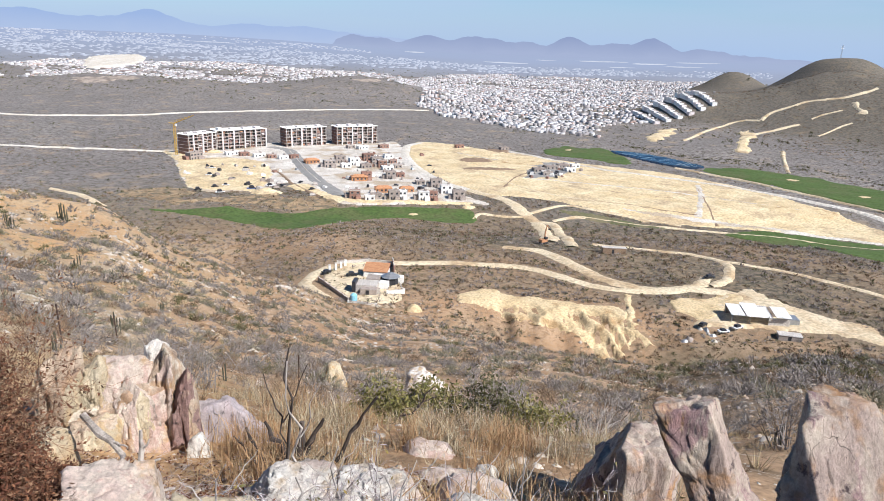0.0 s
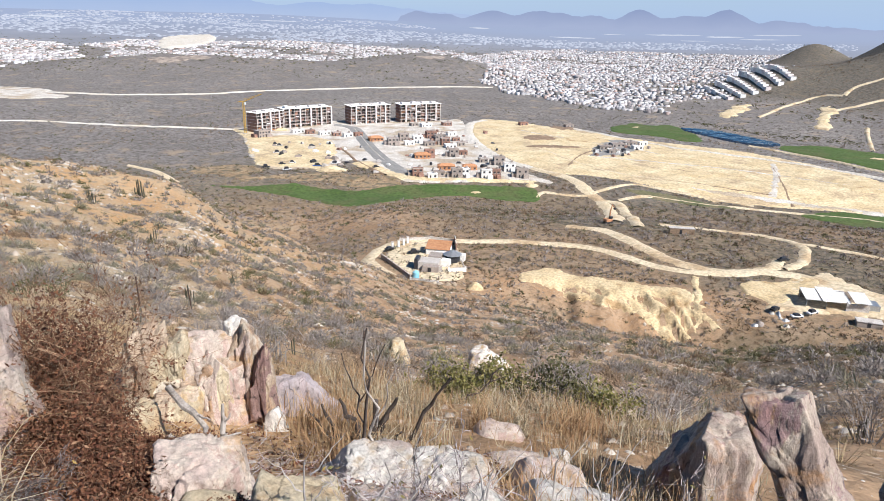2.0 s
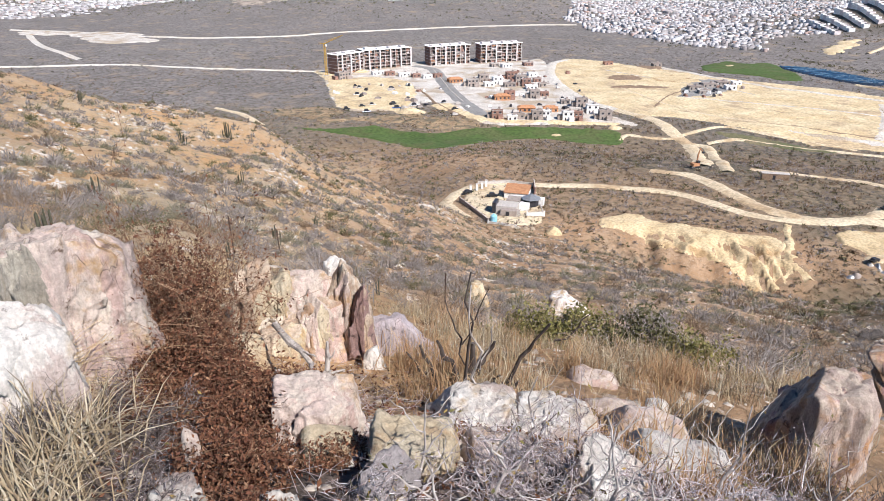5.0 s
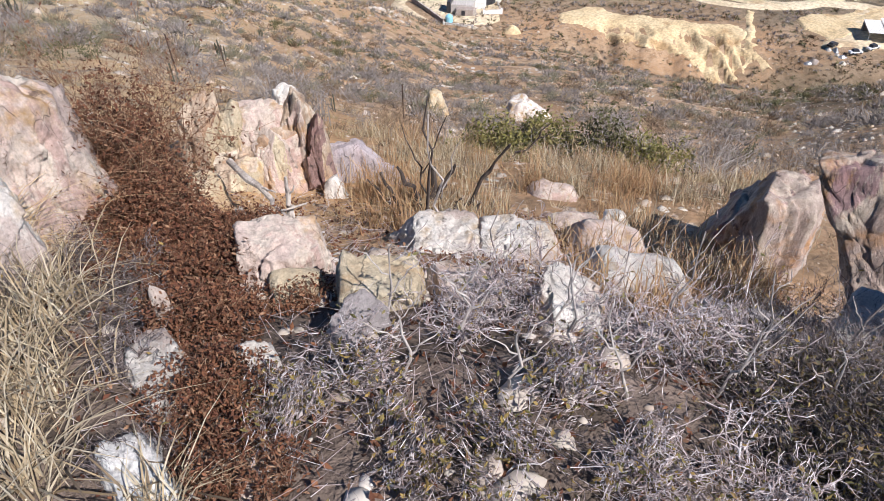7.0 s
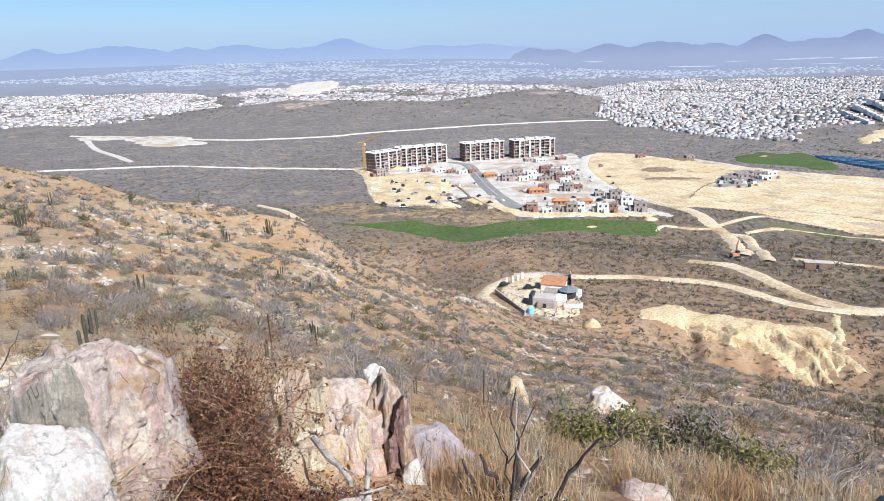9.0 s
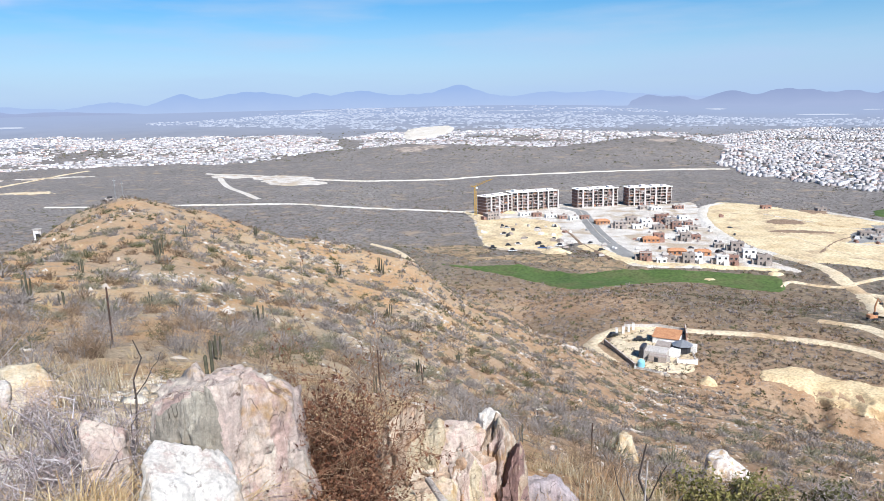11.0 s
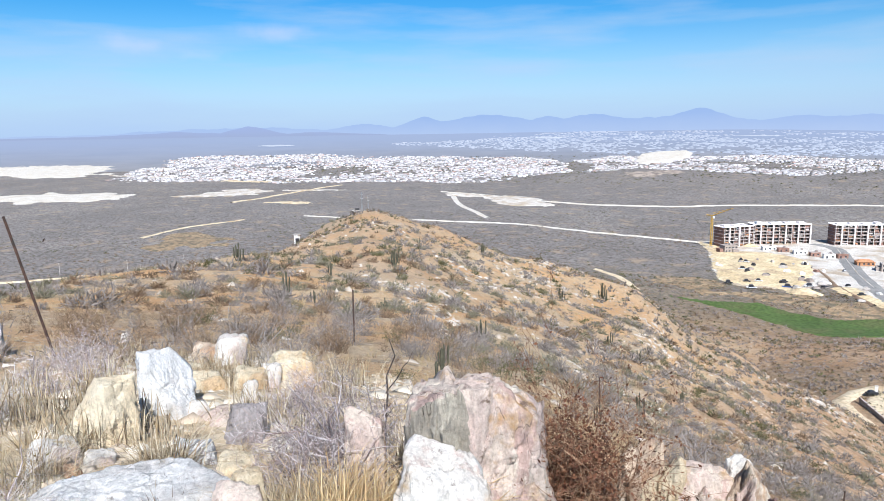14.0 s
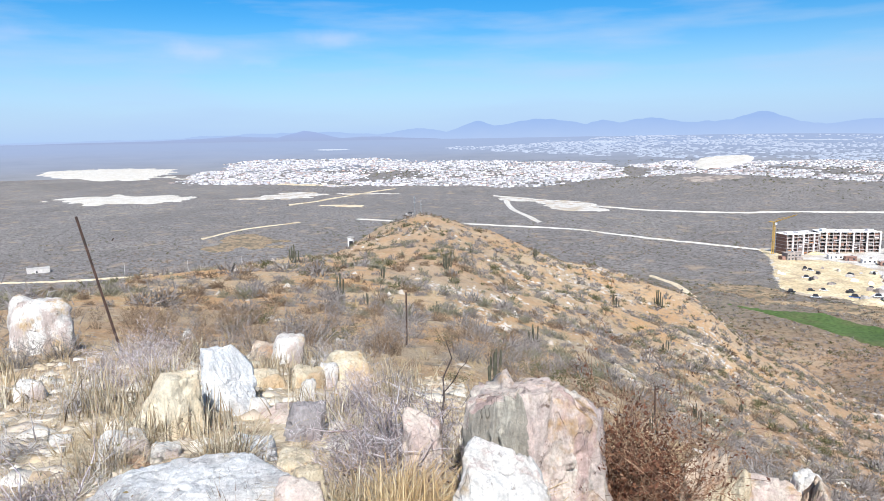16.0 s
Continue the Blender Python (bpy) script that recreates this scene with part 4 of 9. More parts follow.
def mountain_range(name, radius, b0, b1, peaks, base, rough, material, label, seed):
    """A ridge seen across the plain: soft peaks (bearing, width, height) with rough crests, running round at one distance."""
    b = np.arange(b0, b1, 0.14)
    crest = base + np.zeros_like(b)
    for pb, pw, ph in peaks:
        crest = np.maximum(crest, base + ph * np.exp(-np.abs((b - pb) / pw) ** 1.5))
    crest = crest + rough * fbm(b / 1.3, b * 0, seed, 5) * sstep(0, 60, crest - base + 20)
    ends = sstep(b0, b0 + 9, b) * sstep(b1, b1 - 9, b)
    crest = crest - 70 * (1 - ends)
    rows = []
    for k in range(6):
        s = k / 5
        rad = radius - 260 * (1 - s) + 40 * fbm(b / 0.9, b * 0 + k, seed + 1, 3) * (1 - s)
        zz = -160 + (crest + 160) * s ** 0.8
        rows.append(np.stack([-np.sin(np.radians(b)) * rad, np.cos(np.radians(b)) * rad, zz], 1))
    n = len(b)
    tris = []
    for k in range(5):
        a = np.arange(n - 1) + k * n
        tris += [np.stack([a, a + n + 1, a + n], 1), np.stack([a, a + 1, a + n + 1], 1)]
    return thing_np(name, np.concatenate(rows), np.concatenate(tris), material, label, "mountains", "structure", shade=True)


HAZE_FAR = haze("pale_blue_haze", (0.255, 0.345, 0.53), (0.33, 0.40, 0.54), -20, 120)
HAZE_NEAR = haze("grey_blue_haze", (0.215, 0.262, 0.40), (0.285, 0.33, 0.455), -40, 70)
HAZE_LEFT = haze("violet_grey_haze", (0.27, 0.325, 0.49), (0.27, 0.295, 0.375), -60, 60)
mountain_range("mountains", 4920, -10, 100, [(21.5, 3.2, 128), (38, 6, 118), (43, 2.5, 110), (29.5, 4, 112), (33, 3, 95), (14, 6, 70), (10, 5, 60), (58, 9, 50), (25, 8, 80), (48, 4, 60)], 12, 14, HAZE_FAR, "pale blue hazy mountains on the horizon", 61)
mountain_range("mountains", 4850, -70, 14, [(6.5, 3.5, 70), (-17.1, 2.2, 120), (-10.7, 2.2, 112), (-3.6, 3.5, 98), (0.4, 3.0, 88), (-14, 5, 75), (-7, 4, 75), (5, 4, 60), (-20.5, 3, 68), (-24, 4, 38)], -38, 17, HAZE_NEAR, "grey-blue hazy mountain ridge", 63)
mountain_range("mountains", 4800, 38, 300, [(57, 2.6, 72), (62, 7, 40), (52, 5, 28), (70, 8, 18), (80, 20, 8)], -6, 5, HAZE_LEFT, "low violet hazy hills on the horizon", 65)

# ---------------------------------------------------------------- scrub and stones on the hill and the plain
def free_of_cover(x, y, margin=1.0):
    ok = np.ones(len(x), bool)
    for poly in COVERED:
        lo, hi = poly.min(0), poly.max(0)
        near = (x > lo[0]) & (x < hi[0]) & (y > lo[1]) & (y < hi[1])
        idx = np.where(near)[0]
        ok[idx] &= ~inside(x[idx], y[idx], poly)
    for line, width in LANES:
        lo, hi = line.min(0) - width, line.max(0) + width
        idx = np.where((x > lo[0]) & (x < hi[0]) & (y > lo[1]) & (y < hi[1]))[0]
        if len(idx):
            a, b = line[:-1], line[1:]
            ab = b - a
            p = np.stack([x[idx], y[idx]], 1)[:, None]
            t = np.clip(((p - a) * ab).sum(2) / ((ab * ab).sum(1) + 1e-9), 0, 1)
            d = np.linalg.norm(p - a - t[..., None] * ab, axis=2).min(1)
            ok[idx] &= d > width / 2 + margin
    return ok


def scatter(rng, r0, r1, density, b0=-46.0, b1=92.0):
    """Plan points at an even density over a sector of the land."""
    n = int(density * math.radians(b1 - b0) / 2 * (r1 * r1 - r0 * r0))
    r = np.sqrt(rng.uniform(r0 * r0, r1 * r1, n))
    a = np.radians(rng.uniform(b0, b1, n))
    return -np.sin(a) * r, np.cos(a) * r


def plant_all(templates, rng, x, y, size, lean=0.15, sink=0.05):
    """Many copies of small plant or stone shapes, joined into arrays."""
    z = land(x, y)
    vs, ts, base = [], [], 0
    kind = rng.integers(0, len(templates), len(x))
    for k, (tv, tt) in enumerate(templates):
        i = np.where(kind == k)[0]
        if not len(i):
            continue
        a = rng.uniform(0, 2 * math.pi, len(i))
        s = size[i]
        hs = s * rng.uniform(0.75, 1.25, len(i))
        c, sn = np.cos(a)[:, None], np.sin(a)[:, None]
        px = (tv[None, :, 0] * c - tv[None, :, 1] * sn) * s[:, None] + tv[None, :, 2] * rng.normal(0, lean, len(i))[:, None] * s[:, None]
        py = (tv[None, :, 0] * sn + tv[None, :, 1] * c) * s[:, None]
        pz = tv[None, :, 2] * hs[:, None]
        v = np.stack([px + x[i][:, None], py + y[i][:, None], pz + (z[i] - sink * s)[:, None]], 2)
        t = tt[None] + (np.arange(len(i)) * len(tv))[:, None, None] + base
        vs.append(v.reshape(-1, 3))
        ts.append(t.reshape(-1, 3))
        base += len(i) * len(tv)
    return np.concatenate(vs), np.concatenate(ts)


def shrub_shape(rng, stems, twigs, width=0.02, fine=0.012, upright=0.6, reach=0.24):
    """A shrub of unit size, all slivers: stems out of a wide foot and a shell of short twigs at their ends."""
    v, t = [], []

    def sliver(a, b, w):
        side = np.cross(b - a, rng.normal(size=3))
        side *= w / (np.linalg.norm(side) + 1e-9)
        k = len(v)
        v.extend([a - side, a + side, b])
        t.append((k, k + 1, k + 2))

    tips = []
    for _ in range(stems):
        a = rng.uniform(0, 2 * math.pi)
        foot = np.array([math.cos(a), math.sin(a), 0]) * rng.uniform(0, 0.2)
        d = np.array([math.cos(a) * rng.uniform(0.1, 1.2), math.sin(a) * rng.uniform(0.1, 1.2), rng.uniform(upright, 1.25)])
        tip = foot + d / np.linalg.norm(d) * rng.uniform(0.4, 0.72)
        tips.append(tip)
        sliver(foot, tip, width * rng.uniform(0.6, 1.3))
    for _ in range(twigs if tips else 0):
        c = tips[rng.integers(0, len(tips))] * rng.uniform(0.45, 1.0) + rng.normal(0, 0.05, 3)
        d = rng.normal(size=3) * np.array([1, 1, 0.8]) + np.array([0, 0, 0.5])
        sliver(c, c + d / np.linalg.norm(d) * reach * rng.uniform(0.5, 1.3), fine * rng.uniform(0.6, 1.5))
    return np.array(v), np.array(t)


def clump_shape(rng, twigs, length, width):
    """A rounded leafless shrub of unit size: fine twigs that fan out through two or three overlapping domes."""
    v, t = [], []
    lobes = [np.array([rng.normal(0, 0.13), rng.normal(0, 0.13), 0.0]) for _ in range(3)]
    for k in range(twigs):
        d = rng.normal(size=3)
        d[2] = abs(d[2]) * 0.9 + 0.05
        d /= np.linalg.norm(d)
        a = lobes[k % 3] + d * np.array([0.40, 0.40, 0.46]) * rng.uniform(0.25, 0.80)
        way = d + rng.normal(0, 0.45, 3)
        b = a + way / np.linalg.norm(way) * length * rng.uniform(0.6, 1.35)
        b[2] = max(b[2], 0.02)
        side = np.cross(b - a, rng.normal(size=3))
        side *= width * rng.uniform(0.6, 1.4) / (np.linalg.norm(side) + 1e-9)
        n = len(v)
        v.extend([a - side, a + side, b])
        t.append((n, n + 1, n + 2))
    return np.array(v), np.array(t)


def stone_shape(rng):
    g = (1 + 5 ** 0.5) / 2
    p = np.array([(-1, g, 0), (1, g, 0), (-1, -g, 0), (1, -g, 0), (0, -1, g), (0, 1, g), (0, -1, -g), (0, 1, -g), (g, 0, -1), (g, 0, 1), (-g, 0, -1), (-g, 0, 1)]) / 1.9
    p = p * rng.uniform(0.65, 1.25, (12, 1)) * np.array([1.0, 0.75, 0.6]) * 0.5
    f = [(0, 11, 5), (0, 5, 1), (0, 1, 7), (0, 7, 10), (0, 10, 11), (1, 5, 9), (5, 11, 4), (11, 10, 2), (10, 7, 6), (7, 1, 8), (3, 9, 4), (3, 4, 2), (3, 2, 6), (3, 6, 8), (3, 8, 9), (4, 9, 5), (2, 4, 11), (6, 2, 10), (8, 6, 7), (9, 8, 1)]
    return p, np.array(f)


def pebble_shape(rng):
    p = np.array([(1, 0, 0), (0, 1, 0), (-1, 0, 0), (0, -1, 0), (0, 0, 1), (0, 0, -1)]) * rng.uniform(0.6, 1.2, (6, 1)) * np.array([0.5, 0.4, 0.36]) + rng.normal(0, 0.06, (6, 3))
    return p, np.array([(0, 1, 4), (1, 2, 4), (2, 3, 4), (3, 0, 4), (1, 0, 5), (2, 1, 5), (3, 2, 5), (0, 3, 5)])


M_TWIG_GREY = leafy("grey_twigs", [(0.25, 0.22, 0.20), (0.16, 0.138, 0.122), (0.33, 0.295, 0.27), (0.11, 0.092, 0.082)])
M_TWIG_PLAIN = leafy("mauve_grey_scrub", [(0.29, 0.25, 0.235), (0.21, 0.175, 0.16), (0.35, 0.31, 0.285), (0.16, 0.13, 0.115)])
M_TWIG_BROWN = leafy("brown_twigs", [(0.22, 0.145, 0.09), (0.12, 0.08, 0.05), (0.30, 0.21, 0.135), (0.075, 0.052, 0.034)])
M_OLIVE = leafy("olive_leaves", [(0.11, 0.10, 0.045), (0.07, 0.075, 0.03), (0.16, 0.14, 0.07), (0.09, 0.08, 0.04)])
M_OLIVE_GREY = leafy("grey_olive_scrub", [(0.20, 0.185, 0.125), (0.13, 0.125, 0.08), (0.27, 0.245, 0.175), (0.10, 0.09, 0.06)])
M_STRAW = leafy("straw_grass", [(0.43, 0.33, 0.19), (0.36, 0.265, 0.145), (0.49, 0.40, 0.26), (0.30, 0.21, 0.12)])
M_RUBBLE = leafy("pinkish_rubble", [(0.60, 0.49, 0.40), (0.48, 0.36, 0.27), (0.68, 0.58, 0.49), (0.42, 0.28, 0.19)], 0.95)
M_STONES = leafy("hillside_stones", [(0.52, 0.46, 0.38), (0.42, 0.35, 0.28), (0.60, 0.55, 0.48), (0.36, 0.28, 0.21)], 0.95)

rng = np.random.default_rng(11)
near_shrubs = [shrub_shape(rng, 40, 230, 0.008, 0.0045, 0.5, 0.2) for _ in range(6)]
near_leafy = [shrub_shape(rng, 24, 260, 0.008, 0.014, 0.6, 0.09) for _ in range(4)]
fine_shrubs = [clump_shape(rng, 240, 0.20, 0.012) for _ in range(6)]
plain_shrubs = [clump_shape(rng, 84, 0.22, 0.026) for _ in range(6)]
mid_shrubs = [clump_shape(rng, 34, 0.24, 0.050) for _ in range(6)]
rough_shrubs = [clump_shape(rng, 13, 0.30, 0.085) for _ in range(5)]
leafy_shrubs = [clump_shape(rng, 60, 0.18, 0.045) for _ in range(4)]
far_tufts = [shrub_shape(rng, 9, 0, 0.05, 0.1, 0.8) for _ in range(4)]
tufts = [shrub_shape(rng, 26, 0, 0.014, 0.1, 0.9) for _ in range(4)]
stones = [stone_shape(rng) for _ in range(8)]


pebbles = [pebble_shape(rng) for _ in range(8)]


def spread(name, label, category, material, templates, r0, r1, density, lo, hi, seed, gate=None, lean=0.15, sink=0.05, b0=-46.0, b1=92.0):
    g = np.random.default_rng(seed)
    x, y = scatter(g, r0, r1, density, b0, b1)
    ok = free_of_cover(x, y)
    if gate is not None:
        ok &= gate(x, y, g)
    x, y = x[ok], y[ok]
    size = lo + (hi - lo) * g.random(len(x)) ** 2
    v, t = plant_all(templates, g, x, y, size, lean, sink)
    return thing_np(name, v, t, material, label, category, "stuff")


def clumped(scale, seed, cut, shy=0.0):
    """Clumps; shy: how much barer the sunny slope ahead is than the ridge."""
    def gate(x, y, g):
        sunny = sstep(24, 8, np.degrees(np.arctan2(-x, y))) * sstep(300, 240, np.hypot(x, y))
        return fbm(x / scale, y / scale, seed, 3) + g.normal(0, 0.25, len(x)) > cut + shy * sunny
    return gate


def on_hill(x, y, g):
    return hillside_share(x, y) > 0.4


DARK_GULLY = "dark dense scrub in the gully"
GREY, BROWN, GREEN = "leafless grey scrub on the slope", "dry brown scrub on the slope", "olive-green scrub on the slope"
spread("hillside_scrub", GREY, "scrub", M_TWIG_GREY, near_shrubs, 9, 32, 0.36, 0.4, 1.8, 101, clumped(7, 71, -0.1, 0.35))
spread("hillside_scrub", BROWN, "scrub", M_TWIG_BROWN, near_shrubs, 9, 32, 0.34, 0.3, 1.4, 102, clumped(8, 72, -0.05))
spread("hillside_scrub", GREEN, "scrub", M_OLIVE, near_leafy, 12, 45, 0.05, 0.5, 1.4, 113, clumped(12, 75, 0.0, 0.3))
spread("hillside_scrub", GREY, "scrub", M_TWIG_GREY, fine_shrubs, 32, 70, 0.16, 0.8, 2.7, 114, clumped(14, 71, -0.15, 0.1))
spread("hillside_scrub", BROWN, "scrub", M_TWIG_BROWN, fine_shrubs, 32, 70, 0.10, 0.6, 2.2, 115, clumped(12, 72, -0.05))
for k, (shapes, near, far, more) in enumerate(((plain_shrubs, 68, 135, 1.0), (mid_shrubs, 135, 320, 0.85))):
    spread("hillside_scrub", GREY, "scrub", M_TWIG_GREY, shapes, near, far, 0.085 * more, 1.3, 3.4, 103 + 10 * k, clumped(22, 73, -0.2, 0.1))
    spread("hillside_scrub", BROWN, "scrub", M_TWIG_BROWN, shapes, near, far, 0.060 * more, 1.1, 3.0, 1104 + 10 * k, clumped(18, 74, -0.1))
    spread("hillside_scrub", GREEN, "scrub", M_OLIVE, shapes, near, far, 0.055 * more, 0.9, 2.6, 1105 + 10 * k, clumped(30, 75, -0.05, 0.2))
    spread("hillside_scrub", GREEN, "scrub", M_OLIVE_GREY, shapes, near, far, 0.085 * more, 0.9, 2.8, 1144 + 10 * k, clumped(26, 104, -0.1))
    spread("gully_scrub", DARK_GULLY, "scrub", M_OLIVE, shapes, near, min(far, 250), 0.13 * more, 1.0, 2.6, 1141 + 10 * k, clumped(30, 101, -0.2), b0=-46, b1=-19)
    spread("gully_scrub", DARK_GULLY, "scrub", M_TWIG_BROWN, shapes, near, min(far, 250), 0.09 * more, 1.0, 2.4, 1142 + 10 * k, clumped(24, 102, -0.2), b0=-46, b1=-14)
spread("hillside_scrub", GREEN, "scrub", M_OLIVE_GREY, fine_shrubs, 28, 70, 0.10, 0.6, 2.2, 145, clumped(12, 105, -0.1))
spread("hillside_scrub", GREY, "scrub", M_TWIG_GREY, fine_shrubs, 24, 75, 0.10, 0.7, 2.2, 151, clumped(10, 106, -0.2), b0=4, b1=44)
spread("hillside_scrub", BROWN, "scrub", M_TWIG_BROWN, fine_shrubs, 24, 75, 0.06, 0.6, 2.0, 152, clumped(9, 107, -0.1), b0=4, b1=44)
spread("hillside_scrub", GREY, "scrub", M_TWIG_GREY, plain_shrubs, 75, 140, 0.05, 1.1, 2.8, 153, clumped(16, 108, -0.2), b0=8, b1=42)
spread("hillside_scrub", GREEN, "scrub", M_OLIVE_GREY, plain_shrubs, 75, 140, 0.05, 1.0, 2.6, 154, clumped(16, 109, -0.2), b0=8, b1=60)
spread("plain_scrub", "dense mauve-grey scrub below the building land", "scrub", M_TWIG_PLAIN, rough_shrubs, 255, 520, 0.06, 1.4, 4.2, 123, clumped(35, 87, -0.35))
spread("plain_scrub", "brown and grey scrub at the foot of the hill", "scrub", M_TWIG_BROWN, rough_shrubs, 240, 540, 0.06, 1.3, 4.0, 129, clumped(20, 96, -0.2), b0=-46, b1=60)
spread("plain_scrub", "olive scrub at the foot of the hill", "scrub", M_OLIVE, rough_shrubs, 240, 560, 0.045, 1.2, 4.2, 130, clumped(24, 97, -0.1), b0=-46, b1=60)
spread("hillside_stones", "pale stones at the foot of the hill", "stones", M_STONES, pebbles, 230, 470, 0.06, 0.5, 2.0, 131, clumped(30, 98, 0.1), 0, 0.2, 4, 60)
spread("plain_scrub", "grey leafless scrub on the plain", "scrub", M_TWIG_GREY, rough_shrubs, 290, 900, 0.022, 1.5, 3.8, 106, clumped(60, 76, -0.3))
spread("plain_scrub", "dark brown scrub on the plain", "scrub", M_TWIG_BROWN, rough_shrubs, 290, 800, 0.019, 1.4, 3.6, 107, clumped(50, 77, -0.2))
spread("plain_trees", "small dark olive trees on the plain", "scrub", M_OLIVE, rough_shrubs, 290, 1000, 0.005, 1.6, 4.2, 108, clumped(70, 78, -0.1))
spread("dry_grass", "straw-coloured dry grass on the slope", "grass", M_STRAW, tufts, 3.5, 70, 1.6, 0.2, 0.6, 109, clumped(6, 79, 0.0))
spread("dry_grass", "straw-coloured grass between the scrub", "grass", M_STRAW, far_tufts, 45, 230, 0.30, 0.5, 1.3, 122, lambda x, y, g: on_hill(x, y, g) & (fbm(x / 20, y / 20, 86, 3) + g.normal(0, 0.25, len(x)) > 0.0))
spread("dry_grass", "short straw-coloured grass round the summit", "grass", M_STRAW, tufts, 3.4, 16, 9.0, 0.10, 0.34, 119, clumped(3, 89, -0.15))
spread("dry_grass", "short straw-coloured grass behind the summit", "grass", M_STRAW, tufts, 2.0, 22, 2.5, 0.10, 0.36, 125, clumped(3, 92, -0.1), b0=92, b1=314)
spread("hillside_scrub", "low brown scrub behind the summit", "scrub", M_TWIG_BROWN, fine_shrubs, 4.0, 40, 0.12, 0.4, 1.4, 126, clumped(7, 93, -0.1), b0=92, b1=314)
spread("hillside_stones", "pale stones behind the summit", "stones", M_STONES, stones, 2.0, 25, 0.8, 0.08, 0.5, 127, clumped(6, 94, 0.0), 0, 0.2, 92, 314)
spread("dry_grass", "russet dry grass below the summit", "grass", M_TWIG_BROWN, tufts, 3.4, 18, 4.0, 0.10, 0.36, 120, clumped(4, 90, 0.0))
spread("hillside_stones", "pale loose stones on the slope", "stones", M_STONES, stones, 6, 90, 0.42, 0.10, 0.8, 110, clumped(11, 80, 0.10), 0, 0.2)
spread("hillside_stones", "pale boulders on the slope", "stones", M_STONES, pebbles, 50, 260, 0.22, 0.35, 1.9, 111, lambda x, y, g: on_hill(x, y, g) & (fbm(x / 24, y / 24, 81, 4) + g.normal(0, 0.2, len(x)) > 0.16), 0, 0.2)
spread("hillside_stones", "white broken rock along the ridge", "stones", M_STONES, pebbles, 90, 235, 0.14, 0.4, 2.2, 116, lambda x, y, g: (np.abs(np.degrees(np.arctan2(-x, y)) - 36) < 13) & (fbm(x / 15, y / 15, 84, 4) + g.normal(0, 0.12, len(x)) > 0.22), 0, 0.2)
spread("hillside_stones", "pinkish white stones on the sunny slope", "stones", M_STONES, pebbles, 22, 215, 0.55, 0.2, 0.8, 124, lambda x, y, g: (np.degrees(np.arctan2(-x, y)) < 28) & (fbm(x / 18, y / 18, 88, 4) + g.normal(0, 0.2, len(x)) > 0.08), 0, 0.2)
spread("hillside_stones", "pinkish rubble on the sunny slope", "stones", M_RUBBLE, pebbles, 14, 130, 1.3, 0.10, 0.5, 128, lambda x, y, g: (np.degrees(np.arctan2(-x, y)) < 30) & (fbm(x / 9, y / 9, 95, 4) + g.normal(0, 0.25, len(x)) > 0.05), 0, 0.15)
spread("town_trees", "dark trees between the town houses", "trees", M_OLIVE, rough_shrubs, 950, 2100, 0.0024, 3.5, 8.0, 112, lambda x, y, g: ((y > 1250) | (x > 100)) & (east_hills(x, y) < 15))
spread("town_trees", "dark trees far out in the town", "trees", M_OLIVE, rough_shrubs, 2100, 3300, 0.0009, 6.0, 12.0, 117, lambda x, y, g: (y > 1250) | (x > 100))
spread("fairway_trees", "dark green trees along the fairway", "trees", M_OLIVE, leafy_shrubs, 520, 980, 0.05, 1.8, 4.5, 118, lambda x, y, g: (np.abs(np.interp(x, (235, 294, 349, 401, 440, 470), (850, 752, 722, 690, 600, 470)) + 12 + 10 * fbm(x / 30, y / 30, 85, 3) - y) < 17) & (x > 235) & (x < 470))
spread("plain_scrub", "dark scrub on the hill beyond the golf course", "scrub", M_TWIG_BROWN, rough_shrubs, 700, 1500, 0.02, 1.5, 4.2, 121, lambda x, y, g: (east_hills(x, y) > 3) & (np.degrees(np.arctan2(-x, y)) < -15))


def outcrop(x, y, radius, count, lo, hi, seed):
    """A scatter of pale broken rock where the bedrock breaks through the slope."""
    g = np.random.default_rng(seed)
    a, r = g.uniform(0, 2 * math.pi, count), radius * np.sqrt(g.random(count)) * g.uniform(0.6, 1.3, count)
    px, py = x + np.cos(a) * r * 1.4, y + np.sin(a) * r
    v, t = plant_all(stones, g, px, py, lo + (hi - lo) * g.random(count) ** 1.6, 0, 0.2)
    return thing_np("rock_outcrop", v, t, M_OUTCROP, "broken pale rock outcrop on the slope", "rocks", "stuff")


